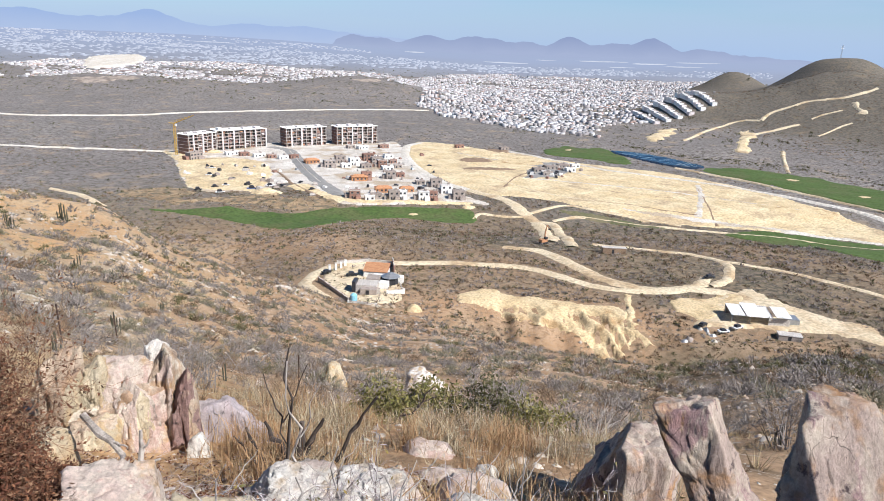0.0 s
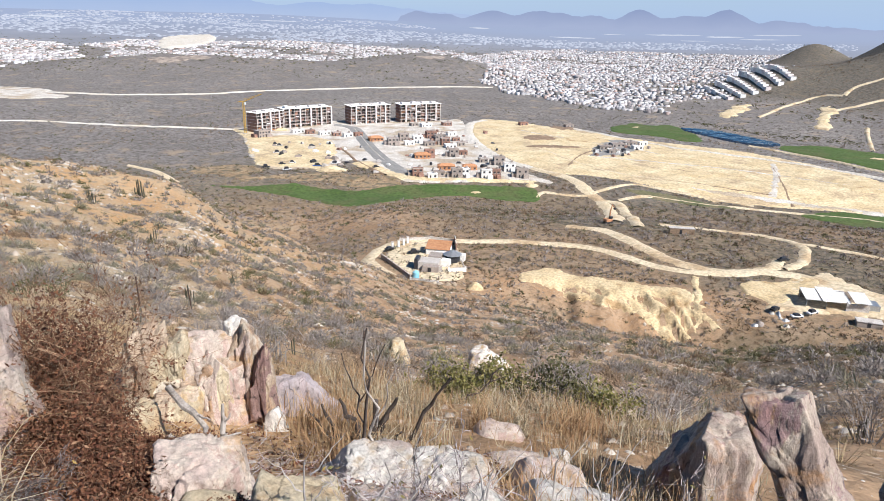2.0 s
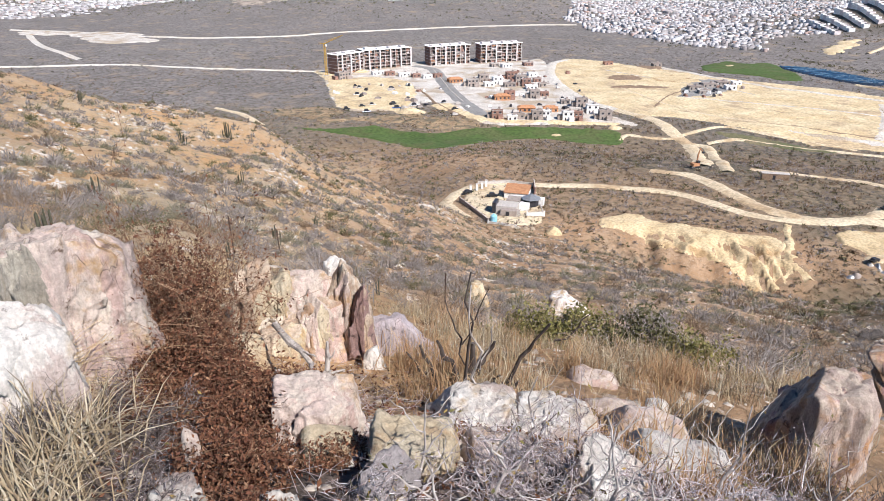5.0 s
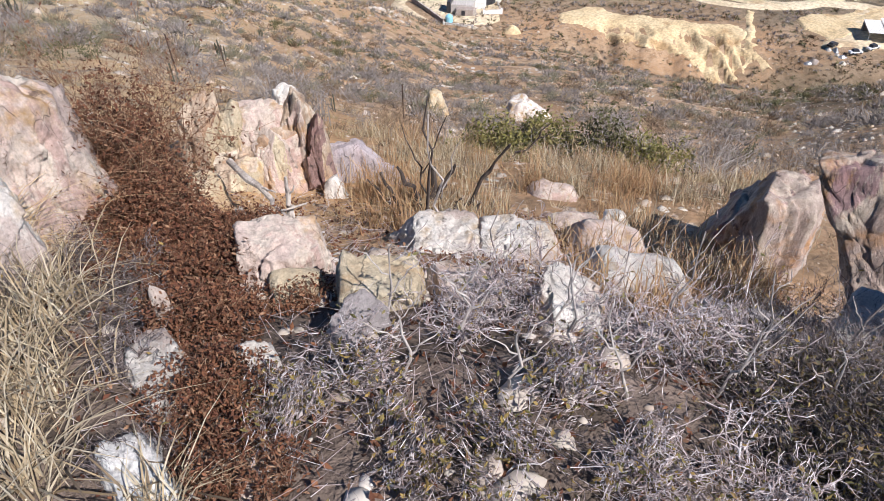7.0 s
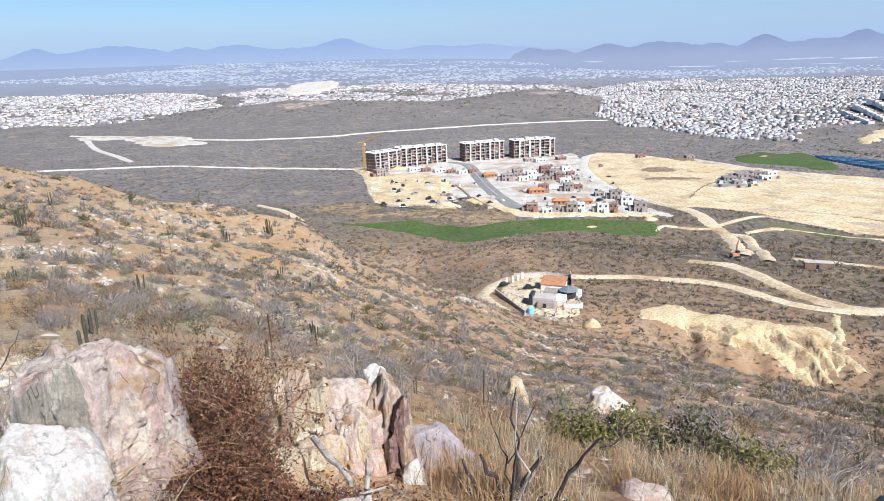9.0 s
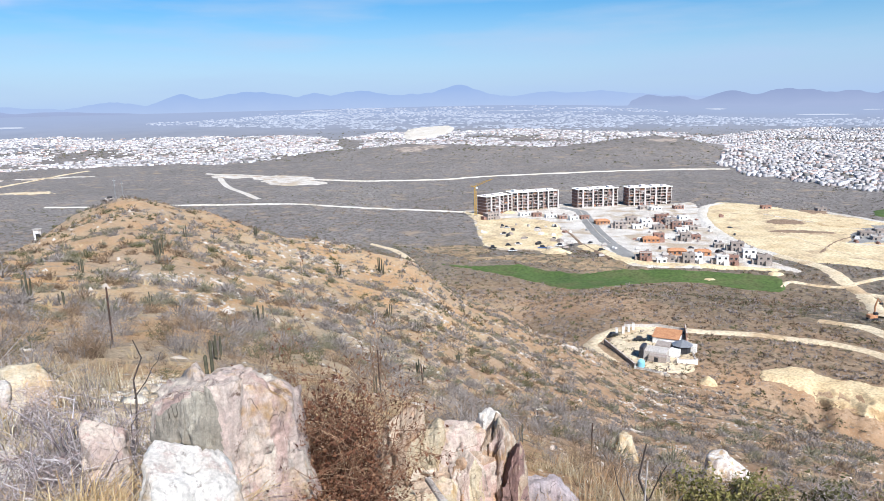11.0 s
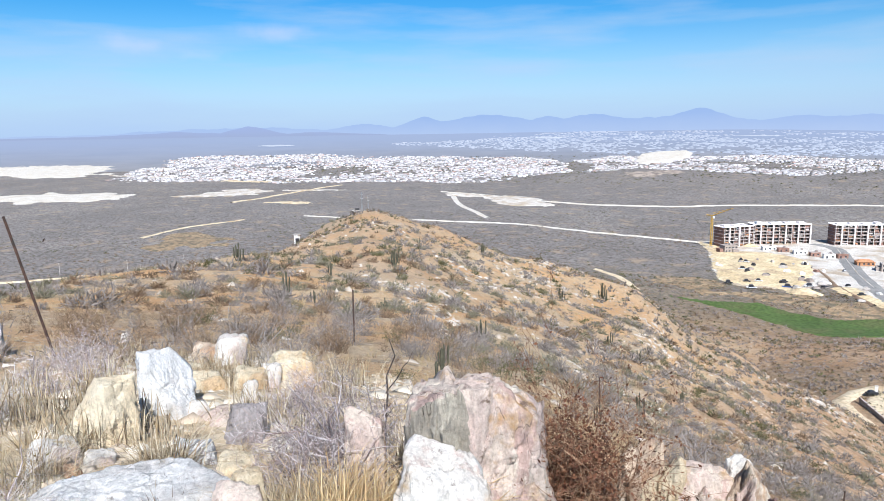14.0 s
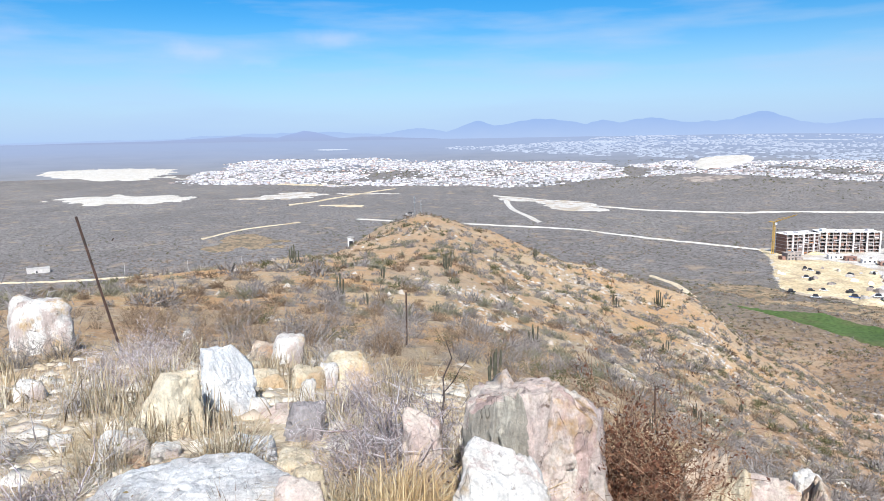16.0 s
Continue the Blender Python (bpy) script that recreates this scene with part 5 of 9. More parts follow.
M_OUTCROP = leafy("pale_bedrock", [(0.56, 0.51, 0.44), (0.44, 0.38, 0.31), (0.63, 0.58, 0.52), (0.38, 0.30, 0.23)], 0.95)
for k, (ox, oy, orad, on, olo, ohi) in enumerate(((-55, 53, 2.0, 70, 0.12, 1.0), (-42, 44, 2.0, 60, 0.11, 0.9), (-128, 178, 7.0, 90, 0.26, 2.2), (-112, 165, 6.0, 90, 0.26, 2.2), (-104, 170, 4.9, 70, 0.24, 2.0), (-26, 14, 2.0, 60, 0.10, 0.8), (-63, 72, 2.4, 40, 0.11, 0.9), (-34, 171, 4.3, 80, 0.24, 2.0), (-14, 113, 2.8, 80, 0.19, 1.6), (-7, 70, 2.0, 70, 0.16, 1.3), (-6, 252, 6.2, 30, 0.29, 2.4), (-98, 150, 6.0, 80, 0.29, 2.4), (-84, 128, 5.0, 60, 0.22, 1.8), (3, 115, 2.8, 60, 0.14, 1.2), (11, 82, 2.0, 70, 0.14, 1.2), (-3, 59, 2.0, 50, 0.12, 1.0), (-44, 49, 2.0, 60, 0.12, 1.0), (-61, 72, 2.3, 60, 0.16, 1.3), (14, 60, 2.0, 60, 0.12, 1.0), (-30, 48, 3.0, 80, 0.12, 1.1), (-20, 62, 3.0, 80, 0.12, 1.2), (-52, 88, 4.0, 90, 0.15, 1.4), (-70, 100, 4.0, 90, 0.15, 1.5), (-38, 118, 5.0, 90, 0.2, 1.6), (-60, 140, 6.0, 100, 0.2, 1.8), (-55, 61, 4.0, 130, 0.15, 1.3), (-39, 42, 2.5, 90, 0.1, 0.9), (-92, 127, 6.0, 130, 0.2, 1.8), (-79, 96, 5.0, 130, 0.2, 1.6), (-29, 31, 2.0, 80, 0.08, 0.7), (-69, 90, 5.0, 120, 0.15, 1.5), (-90, 131, 6.0, 120, 0.2, 1.8), (-23, 44, 2.5, 90, 0.1, 0.9), (-48, 110, 5.0, 110, 0.2, 1.5), (-55, 54, 3.0, 110, 0.12, 1.2), (-16, 166, 5.0, 90, 0.25, 2.2), (-10, 139, 4.5, 110, 0.2, 1.9), (-5, 112, 4.0, 90, 0.16, 1.5), (-36, 178, 4.0, 60, 0.25, 2.2))):
    outcrop(ox, oy, orad, on, olo, ohi, 200 + k)


# ---------------------------------------------------------------- cacti and fence posts
M_CACTUS = surface("cactus_skin", (0.060, 0.060, 0.040), (0.10, 0.095, 0.065), 1.5, (0.12, 0.105, 0.075), 1.0, 0.35, bump=0.3)


def rod(bm, points, radii, sides=8, ribs=0.0, cap=True):
    """A tapering, bending rod through points; ribs: depth of its pleats."""
    rings = []
    pts = [Vector(p) for p in points]
    for i, p in enumerate(pts):
        d = (pts[min(i + 1, len(pts) - 1)] - pts[max(i - 1, 0)]).normalized()
        u = d.orthogonal().normalized() if abs(d.z) > 0.95 else d.cross(Vector((0, 0, 1))).normalized()
        w = d.cross(u)
        ring = []
        for k in range(sides):
            a = 2 * math.pi * k / sides
            rr = radii[i] * (1 - ribs * (k % 2))
            ring.append(bm.verts.new(p + (u * math.cos(a) + w * math.sin(a)) * rr))
        rings.append(ring)
    for a, b in zip(rings, rings[1:]):
        for k in range(sides):
            bm.faces.new((a[k], a[(k + 1) % sides], b[(k + 1) % sides], b[k]))
    if cap:
        bm.faces.new(rings[-1])
        bm.faces.new(rings[0][::-1])


def cactus(x, y, tall, arms, seed):
    g = random.Random(seed)
    root = tagged(new("cactus"), "ribbed grey-green columnar cactus on the slope" if arms > 2 else "slim grey-green columnar cactus in the scrub", "cactus", "cacti on the hill")
    root.location = (x, y, height(x, y) - 0.1)
    for k in range(arms):
        a = 2 * math.pi * k / max(arms, 1) + g.uniform(-0.4, 0.4)
        h = tall * (1.0 if k == 0 else g.uniform(0.55, 0.95))
        out = 0.0 if k == 0 else tall * g.uniform(0.12, 0.24)
        rad = 0.036 * tall * g.uniform(0.8, 1.1)
        bm = bmesh.new()
        c, s = math.cos(a), math.sin(a)
        rod(bm, [(0.1 * out * c, 0.1 * out * s, 0), (0.7 * out * c, 0.7 * out * s, 0.14 * h), (out * c, out * s, 0.34 * h), (out * c * 1.1, out * s * 1.1, 0.93 * h), (out * c * 1.1, out * s * 1.1, h)], [rad * 0.8, rad, rad * 1.05, rad, rad * 0.45], 12, 0.22)
        part("stem" if k == 0 else "arm", bm, M_CACTUS, root)
    return root


for k, (cx, cy, ch, ca) in enumerate(((-94.5, 57.8, 3.9, 6), (-67, 64.9, 3.0, 4), (-44.5, 31.1, 2.5, 4), (-31.9, 39.6, 2.0, 6), (-37.5, 35, 1.5, 5), (-8.8, 9.4, 1.1, 2), (-75.6, 139.5, 4.8, 5), (-75.5, 121, 3.0, 3), (-40.7, 30.8, 1.3, 3), (-12.4, 13.5, 1.0, 5), (-68.2, 66.9, 2.6, 2), (-37, 78, 1.9, 5), (-18.8, 39.4, 1.5, 7), (-102, 128.6, 3.4, 4), (-17.4, 36.8, 1.4, 5), (-5.0, 16.7, 0.8, 2), (-9.1, 16.1, 0.8, 4), (-27.2, 67.5, 1.8, 4), (-70.9, 114.7, 3.0, 5), (6.5, 10.1, 0.7, 2), (3.3, 11.4, 0.8, 2), (9.4, 25, 0.9, 3), (-2.0, 25, 0.8, 3), (-1.7, 22.7, 0.7, 5), (-74, 138.4, 3.4, 4), (-50, 95, 2.8, 4), (-88, 92, 3.0, 3), (-60, 48, 2.0, 3))):
    cactus(cx, cy, ch * 0.8, ca, 300 + k)


def fence_post(x, y, tall, lean_x, lean_y, thick=0.027):
    root = tagged(new("fence_post"), "thin rusty iron fence post stuck in the slope", "fence post", "old fence line")
    root.location = (x, y, height(x, y) - 0.15)
    bm = bmesh.new()
    h = tall + 0.15
    rod(bm, [(0, 0, 0), (lean_x * 0.5, lean_y * 0.5, h * 0.5), (lean_x, lean_y, h)], [thick, thick * 0.95, thick * 0.9], 6)
    part("post", bm, M_RUST, root)
    bm = bmesh.new()
    rod(bm, [(-thick * 1.6, 0, h * 0.82), (thick * 1.6, 0, h * 0.84)], [thick * 0.4] * 2, 5)
    part("wire_hook", bm, M_RUST, root)
    return root


for fx, fy, fh, lx, ly in ((-16.6, 13.9, 1.75, 0.02, 0.0), (-13.2, 4.10, 2.55, -0.05, -0.55), (-10.8, 19.4, 1.3, -0.04, 0.0), (-4.0, 21.5, 1.35, 0.03, 0.0), (-12, 25.5, 1.3, -0.1, 0.0)):
    fence_post(fx, fy, fh, lx, ly)

# ---------------------------------------------------------------- buildings
def seat(x, y, turn, name, label, category, group="", drop=0.3):
    """An Empty at the base of a thing that stands on the land."""
    root = tagged(new(name), label, category, group)
    root.matrix_world = pose(x, y, height(x, y) - drop + 0.9, 0, 0, turn)
    return root


def apartment_building(x, y, turn, length, depth, floors, label, seed):
    """Concrete frame under construction: slabs, columns, cross walls, stair core and rooms on the roof."""
    g = random.Random(seed)
    root = seat(x, y, turn, "apartment_building", label, "building", "apartment blocks under construction")
    fh = 3.25
    for k in range(floors + 1):
        bm = bmesh.new()
        over = 0.7 if 0 < k < floors else 0.9
        box_into(bm, -0.6, -over, k * fh - 0.26 if k else -1.5, length + 0.6, depth, k * fh)
        part("slab", bm, M_RENDER_WHITE if k == floors else M_CONCRETE_PINK, root)
    bays = max(3, round(length / 6.0))
    step = length / bays
    for k in range(bays + 1):
        px = min(max(k * step, 0.4), length - 0.4)
        wide = 1.3 if k % 2 == 1 else 0.5
        part("column", box(px - wide / 2, -1.25 if wide > 1 else -0.4, 0.001, px + wide / 2, 0.15, floors * fh - 0.35), M_RENDER_PINK if wide > 1 else M_CONCRETE, root)
    for f in range(floors):
        z0, z1 = f * fh + 0.01, (f + 1) * fh - 0.36
        for k in range(bays):
            if g.random() < 0.9:
                w0, w1 = k * step + 0.5, (k + 1) * step - 0.5
                cut, dy = g.uniform(0.35, 0.9), g.choice((0.6, 1.6, 2.8))
                part("recessed_wall", box(w0, dy, z0, w0 + (w1 - w0) * cut, dy + 0.25, z1), M_BROWN_WALL, root)
            part("cross_wall", box(k * step + step * 0.5 - 0.12, 0.8, z0, k * step + step * 0.5 + 0.12, depth - 0.4, z1), M_CONCRETE_DARK, root)
            if g.random() < 0.3:
                part("scaffold_board", box(k * step + 0.5, -1.3, z0 + 1.4, k * step + step * g.uniform(0.4, 0.95), -1.0, z0 + g.uniform(1.7, 2.3)), g.choice((M_RENDER_PINK, M_TERRACOTTA, M_CONCRETE)), root)
            if f and g.random() < 0.6:
                part("balcony_rail", box(k * step + 0.7, -0.66, z0, (k + 1) * step - 0.7, -0.56, z0 + 0.9), M_CONCRETE_DARK, root)
    part("rear_wall", box(0, depth - 0.3, 0.002, length, depth - 0.02, floors * fh - 0.35), M_CONCRETE_DARK, root)
    for px in (0.0, length - 0.3):
        part("end_wall", box(px, 0.9, 0.003, px + 0.3, depth - 0.31, floors * fh - 0.35), M_BROWN_WALL, root)
    for k in range(max(2, bays // 2)):
        px = (k + 0.3) * length / max(2, bays // 2)
        part("roof_room", box(px, depth * 0.3, floors * fh + 0.01, px + step * 0.75, depth * 0.75, floors * fh + g.uniform(0.8, 2.6)), g.choice((M_RENDER_WHITE, M_RENDER_PINK)), root)
    for py in (-0.75, depth - 0.35):
        part("parapet", box(-0.5, py, floors * fh + 0.005, length + 0.5, py + 0.25, floors * fh + 0.75), M_RENDER_WHITE, root)
    return root


DIR = math.degrees(math.atan2(0.53, 0.85))
apartment_building(-233, 668, 58, 34, 15, 6, "six-storey apartment block with a bare concrete frame", 1)
apartment_building(-216, 702, 39, 54, 16, 6, "long six-storey apartment block under construction", 2)
apartment_building(-154, 742, 35, 47, 16, 6, "six-storey unfinished concrete apartment block", 3)
apartment_building(-104, 772, 29, 49, 16, 6, "six-storey apartment block with white slab edges", 4)


def tower_crane(x, y):
    root = seat(x, y, 0, "tower_crane", "yellow lattice tower crane beside an apartment block", "crane")
    part("base", box(-2.2, -2.2, -1, 2.2, 2.2, 0.8), M_CONCRETE, root)
    bm = bmesh.new()
    for sx in (-0.8, 0.8):
        for sy in (-0.8, 0.8):
            box_into(bm, sx - 0.14, sy - 0.14, 0.8, sx + 0.14, sy + 0.14, 31)
    for k in range(15):
        z = 0.9 + 2 * k
        for sy in (-0.8, 0.8):
            rod(bm, [(-0.8, sy, z), (0.8, sy, z + 2)], [0.08] * 2, 4)
        for sx in (-0.8, 0.8):
            rod(bm, [(sx, -0.8, z + 2), (sx, 0.8, z)], [0.08] * 2, 4)
    part("mast", bm, M_YELLOW, root)
    part("cab", box(0.9, -1.0, 28.4, 2.4, 0.8, 30.6), M_RENDER_WHITE, root)
    bm = bmesh.new()
    rod(bm, [(0, 0, 31), (11, -4, 35.5), (22, -8, 40)], [0.5, 0.35, 0.2], 4)
    rod(bm, [(0, 0, 33.4), (11, -4, 36.8), (22, -8, 40.2)], [0.16, 0.14, 0.1], 4)
    for k in range(10):
        s = k / 10
        rod(bm, [(22 * s, -8 * s, 31.2 + 9 * s), (22 * (s + 0.06), -8 * (s + 0.06), 33.4 + 6.9 * (s + 0.06))], [0.1] * 2, 4)
    part("jib", bm, M_YELLOW, root)
    bm = bmesh.new()
    rod(bm, [(0, 0, 31), (-6.5, 2.4, 31)], [0.45, 0.4], 4)
    part("counter_jib", bm, M_YELLOW, root)
    part("counterweight", box(-7.2, 1.6, 29.2, -5.4, 3.4, 31.2), M_CONCRETE_DARK, root)
    return root


tower_crane(-243, 662)


def house(x, y, turn, w, d, storeys, roof, label, seed, wall=None, category="house"):
    """A small house: walls with door and windows, a roof, sometimes a terrace."""
    g = random.Random(seed)
    root = seat(x, y, turn, "house", label, category, "houses on the building land")
    wall = wall or M_RENDER_WHITE
    h = 3.1 * storeys
    part("wall", box(0, 0, -1.2, w, d, h), wall, root)
    if storeys > 1:
        part("terrace", box(w * 0.55, -2.6, -1.2, w - 0.004, -0.003, 3.0), wall, root)
        part("side_wing", box(-3.2, d * 0.3, -1.2, -0.003, d - 0.01, 3.3), g.choice((M_BROWN_WALL, M_CONCRETE_DARK)), root)
    if roof == "flat":
        bm = bmesh.new()
        box_into(bm, -0.25, -0.25, h + 0.004, w + 0.25, d + 0.25, h + 0.3)
        part("roof", bm, wall if g.random() < 0.7 else M_CONCRETE, root)
        part("parapet", box(0, 0, h + 0.305, w, 0.25, h + 0.95), wall, root)
        part("roof_tank", box(w * 0.6, d * 0.5, h + 0.305, w * 0.6 + 1.6, d * 0.5 + 1.6, h + 1.7), M_CONCRETE_DARK, root)
    else:
        bm = bmesh.new()
        o, rise = 0.5, 1.7
        v = [bm.verts.new(c) for c in ((-o, -o, h), (w + o, -o, h), (w + o, d + o, h), (-o, d + o, h), (d * 0.35, d / 2, h + rise), (w - d * 0.35, d / 2, h + rise))]
        for q in ((0, 1, 5, 4), (1, 2, 5), (2, 3, 4, 5), (3, 0, 4), (3, 2, 1, 0)):
            bm.faces.new([v[i] for i in q])
        part("roof", bm, M_TERRACOTTA, root)
    for f in range(storeys):
        n = max(2, int(w / 3.2))
        for k in range(n):
            wx = (k + 0.5) * w / n
            if f == 0 and k == 0:
                part("door", box(wx - 0.55, -0.06, 0.1, wx + 0.55, 0.05, 2.2), M_DARK, root)
            elif not (f == 0 and storeys > 1 and wx > w * 0.5):
                win = part("window", box(wx - 0.8, -0.05, f * 3.1 + 0.9, wx + 0.8, 0.06, f * 3.1 + 2.3), M_DARK, root)
                part("sill", box(wx - 0.95, -0.16, f * 3.1 + 0.78, wx + 0.95, 0.05, f * 3.1 + 0.9), M_CONCRETE, win)
        for k in range(2):
            wy = (k + 0.5) * d / 2
            part("window", box(w - 0.05, wy - 0.7, f * 3.1 + 0.9, w + 0.05, wy + 0.7, f * 3.1 + 2.2), M_DARK, root)
    return root


LABELS = {"flat": "white two-storey flat-roofed house", "low": "low white flat-roofed house", "tile": "house with a terracotta tiled roof", "bare": "unfinished brown house with bare walls", "grey": "unfinished grey blockwork house"}
HOUSES = (
    (-58, 498, 12, 8, 8, 2, "bare"), (-42, 500, 12, 8, 7, 1, "grey"), (-29, 499, 10, 8, 7, 2, "grey"), (-22, 501, 10, 6, 6, 2, "flat"), (-7, 500, 10, 8, 7, 2, "flat"), (1, 502, 10, 6, 6, 2, "bare"), (19, 508, 8, 9, 7, 2, "grey"), (10, 528, 8, 9, 7, 2, "flat"), (2, 548, 8, 9, 8, 2, "grey"),
    (-41, 524, 10, 13, 8, 1, "tile"), (-22, 527, 10, 11, 7, 1, "tile"), (-115, 640, 25, 13, 9, 1, "tile"), (-64, 566, 12, 13, 8, 1, "tile"),
    (-56, 572, 14, 8, 7, 2, "bare"), (-36, 580, 12, 8, 7, 2, "grey"), (-28, 590, 12, 7, 6, 1, "bare"), (-10, 560, 10, 7, 7, 1, "grey"),
    (-95, 622, 20, 10, 8, 2, "grey"), (-88, 648, 20, 9, 8, 2, "grey"), (-80, 626, 20, 9, 7, 1, "low"), (-74, 640, 20, 9, 7, 2, "flat"), (-62, 626, 18, 10, 7, 1, "grey"), (-54, 648, 20, 10, 8, 2, "grey"), (-47, 634, 18, 8, 7, 2, "bare"), (-42, 620, 16, 10, 7, 1, "low"), (-64, 668, 20, 10, 8, 2, "bare"), (-38, 660, 18, 7, 6, 1, "bare"), (-45, 690, 20, 9, 8, 1, "low"), (-32, 634, 14, 7, 6, 1, "grey"),
    (-76, 738, 28, 11, 8, 1, "low"), (-88, 742, 28, 8, 7, 1, "grey"), (-54, 752, 28, 10, 7, 1, "bare"), (-46, 494, 12, 7, 6, 1, "low"),
    (-198, 672, 35, 12, 6, 1, "low"), (-184, 670, 33, 9, 6, 1, "bare"), (-170, 668, 31, 11, 6, 1, "low"), (-156, 666, 30, 8, 6, 1, "bare"), (-144, 660, 30, 9, 6, 1, "low"), (-134, 664, 30, 8, 6, 1, "bare"),
    (112, 650, 10, 12, 8, 1, "grey"), (98, 634, 10, 11, 8, 1, "grey"), (126, 664, 10, 11, 8, 1, "grey"), (130, 642, 10, 9, 7, 1, "low"), (104, 618, 10, 9, 7, 1, "grey"), (140, 668, 10, 8, 6, 1, "low"), (-222, 640, 50, 13, 9, 2, "grey"), (30, 772, 20, 9, 7, 1, "bare"), (80, 770, 20, 9, 7, 1, "grey"),
)
for k, (hx, hy, ht, hw, hd, hs, style) in enumerate(HOUSES):
    house(hx, hy, ht, hw, hd, hs, "tile" if style == "tile" else "flat", LABELS[style], 500 + k, {"bare": M_BROWN_WALL, "tile": M_TERRACOTTA, "grey": M_CONCRETE_DARK}.get(style))


def car(x, y, turn, paint, label, long=4.4, tall=1.5):
    root = seat(x, y, turn, "car", label, "car", "parked vehicles", 0.25)
    bm = bmesh.new()
    box_into(bm, -long / 2, -0.9, 0.35, long / 2, 0.9, 0.95)
    bmesh.ops.bevel(bm, geom=bm.edges[:], offset=0.12, segments=2, affect="EDGES")
    part("body", bm, paint, root)
    bm = bmesh.new()
    v = [bm.verts.new(c) for c in ((-long * 0.32, -0.82, 0.9), (long * 0.25, -0.82, 0.9), (long * 0.25, 0.82, 0.9), (-long * 0.32, 0.82, 0.9), (-long * 0.24, -0.68, tall), (long * 0.12, -0.68, tall), (long * 0.12, 0.68, tall), (-long * 0.24, 0.68, tall))]
    for q in ((4, 5, 6, 7), (0, 1, 5, 4), (1, 2, 6, 5), (2, 3, 7, 6), (3, 0, 4, 7)):
        bm.faces.new([v[i] for i in q])
    part("cabin", bm, M_DARK, root)
    for sx in (-long * 0.31, long * 0.31):
        for sy in (-0.88, 0.88):
            bm = bmesh.new()
            rod(bm, [(sx, sy - 0.1, 0.33), (sx, sy + 0.1, 0.33)], [0.33] * 2, 14)
            part("wheel", bm, M_DARK, root)
    return root


P_WHITE = surface("white_car_paint", (0.72, 0.72, 0.72), (0.76, 0.76, 0.76), 1.0, rough=0.3, bump=0)
P_BLUE = surface("blue_tarpaulin", (0.05, 0.12, 0.35), (0.07, 0.16, 0.42), 1.0, rough=0.5, bump=0.2)
P_BLACK = surface("black_car_paint", (0.02, 0.02, 0.02), (0.03, 0.03, 0.03), 1.0, rough=0.3, bump=0)
for k, (vx, vy, va, paint, lab, long, tall) in enumerate((
    (-181, 565, 20, P_WHITE, "white lorry on the building site", 7.0, 2.6), (-176, 560, 80, P_BLACK, "dark lorry on the building site", 7.0, 2.6), (-164, 522, 30, P_BLACK, "dark van on the building site", 5.5, 2.2),
    (-158, 530, 10, P_WHITE, "white van on the building site", 5.5, 2.2), (-142, 536, 60, P_BLACK, "dark excavating machine on the site", 6.0, 2.6), (-135, 520, 15, P_BLUE, "blue covered lorry on the site", 8.0, 2.8),
    (-124, 532, 40, P_WHITE, "white lorry on the building site", 7.0, 2.6), (-173, 510, 30, P_BLACK, "dark lorry on the building site", 6.0, 2.6), (-104, 553, 60, P_BLACK, "dark car beside the boulevard", 4.5, 1.5),
    (-90, 524, 40, P_BLACK, "dark van beside the boulevard", 5.5, 2.2), (-118, 610, 115, P_WHITE, "white car on the boulevard", 4.5, 1.5), (130.9, 298.5, 15, P_BLACK, "black pickup parked on the dirt road", 5.2, 1.8),
    (106, 241, 40, P_BLACK, "dark car beside the junk heap", 4.4, 1.5), (112, 236, 10, P_WHITE, "pale car beside the metal shed", 4.4, 1.5), (119, 240, 30, P_WHITE, "pale pickup beside the metal shed", 5.0, 1.8), (-190, 600, 0, P_WHITE, "white van on the building site", 5.5, 2.2), (-155, 505, 30, P_WHITE, "white lorry on the building site", 7, 2.6))):
    car(vx, vy, va, paint, lab, long, tall)


def material_stack(x, y, turn, w, d, h, mat, label):
    """Building supplies: a pile of blocks or boards in two or three tiers on a pallet."""
    root = seat(x, y, turn, "material_stack", label, "building supplies", "supplies on the building site", 0.1)
    part("pallet", box(-w / 2, -d / 2, -0.3, w / 2, d / 2, 0.15), M_CONCRETE_DARK, root)
    part("lower_tier", box(-w * 0.48, -d * 0.46, 0.151, w * 0.46, d * 0.48, h * 0.6), mat, root)
    part("upper_tier", box(-w * 0.40, -d * 0.40, h * 0.6 + 0.002, w * 0.15, d * 0.42, h), mat, root)


site = random.Random(77)
for k in range(150):
    if k >= 100:
        px, py = site.uniform(88, 146), site.uniform(602, 690)
        if abs(py - 600 - 1.3 * (px - 88)) > 34:
            continue
    elif k < 44:
        px, py = site.uniform(-205, -115), site.uniform(505, 640)
        if py > 640 - 0.9 * (px + 205) + 30 or py < 560 - 0.75 * (px + 205):
            continue
    else:
        px, py = site.uniform(-95, 15), site.uniform(500, 720)
        if abs(px + 40) > 60 - 0.1 * (py - 500):
            continue
    mat, what = site.choice(((M_RENDER_WHITE, "stack of white sheets and bags on site"), (M_CONCRETE_DARK, "dark stack of timber on the site"), (M_BROWN_WALL, "stack of red-brown bricks on the site"), (M_CONCRETE, "stack of grey concrete blocks on site"), (M_DARK, "dark tarpaulin-covered supplies on the site")))
    material_stack(px, py, site.uniform(0, 90), site.uniform(2, 6), site.uniform(1.5, 4), site.uniform(1.0, 2.6), mat, what)


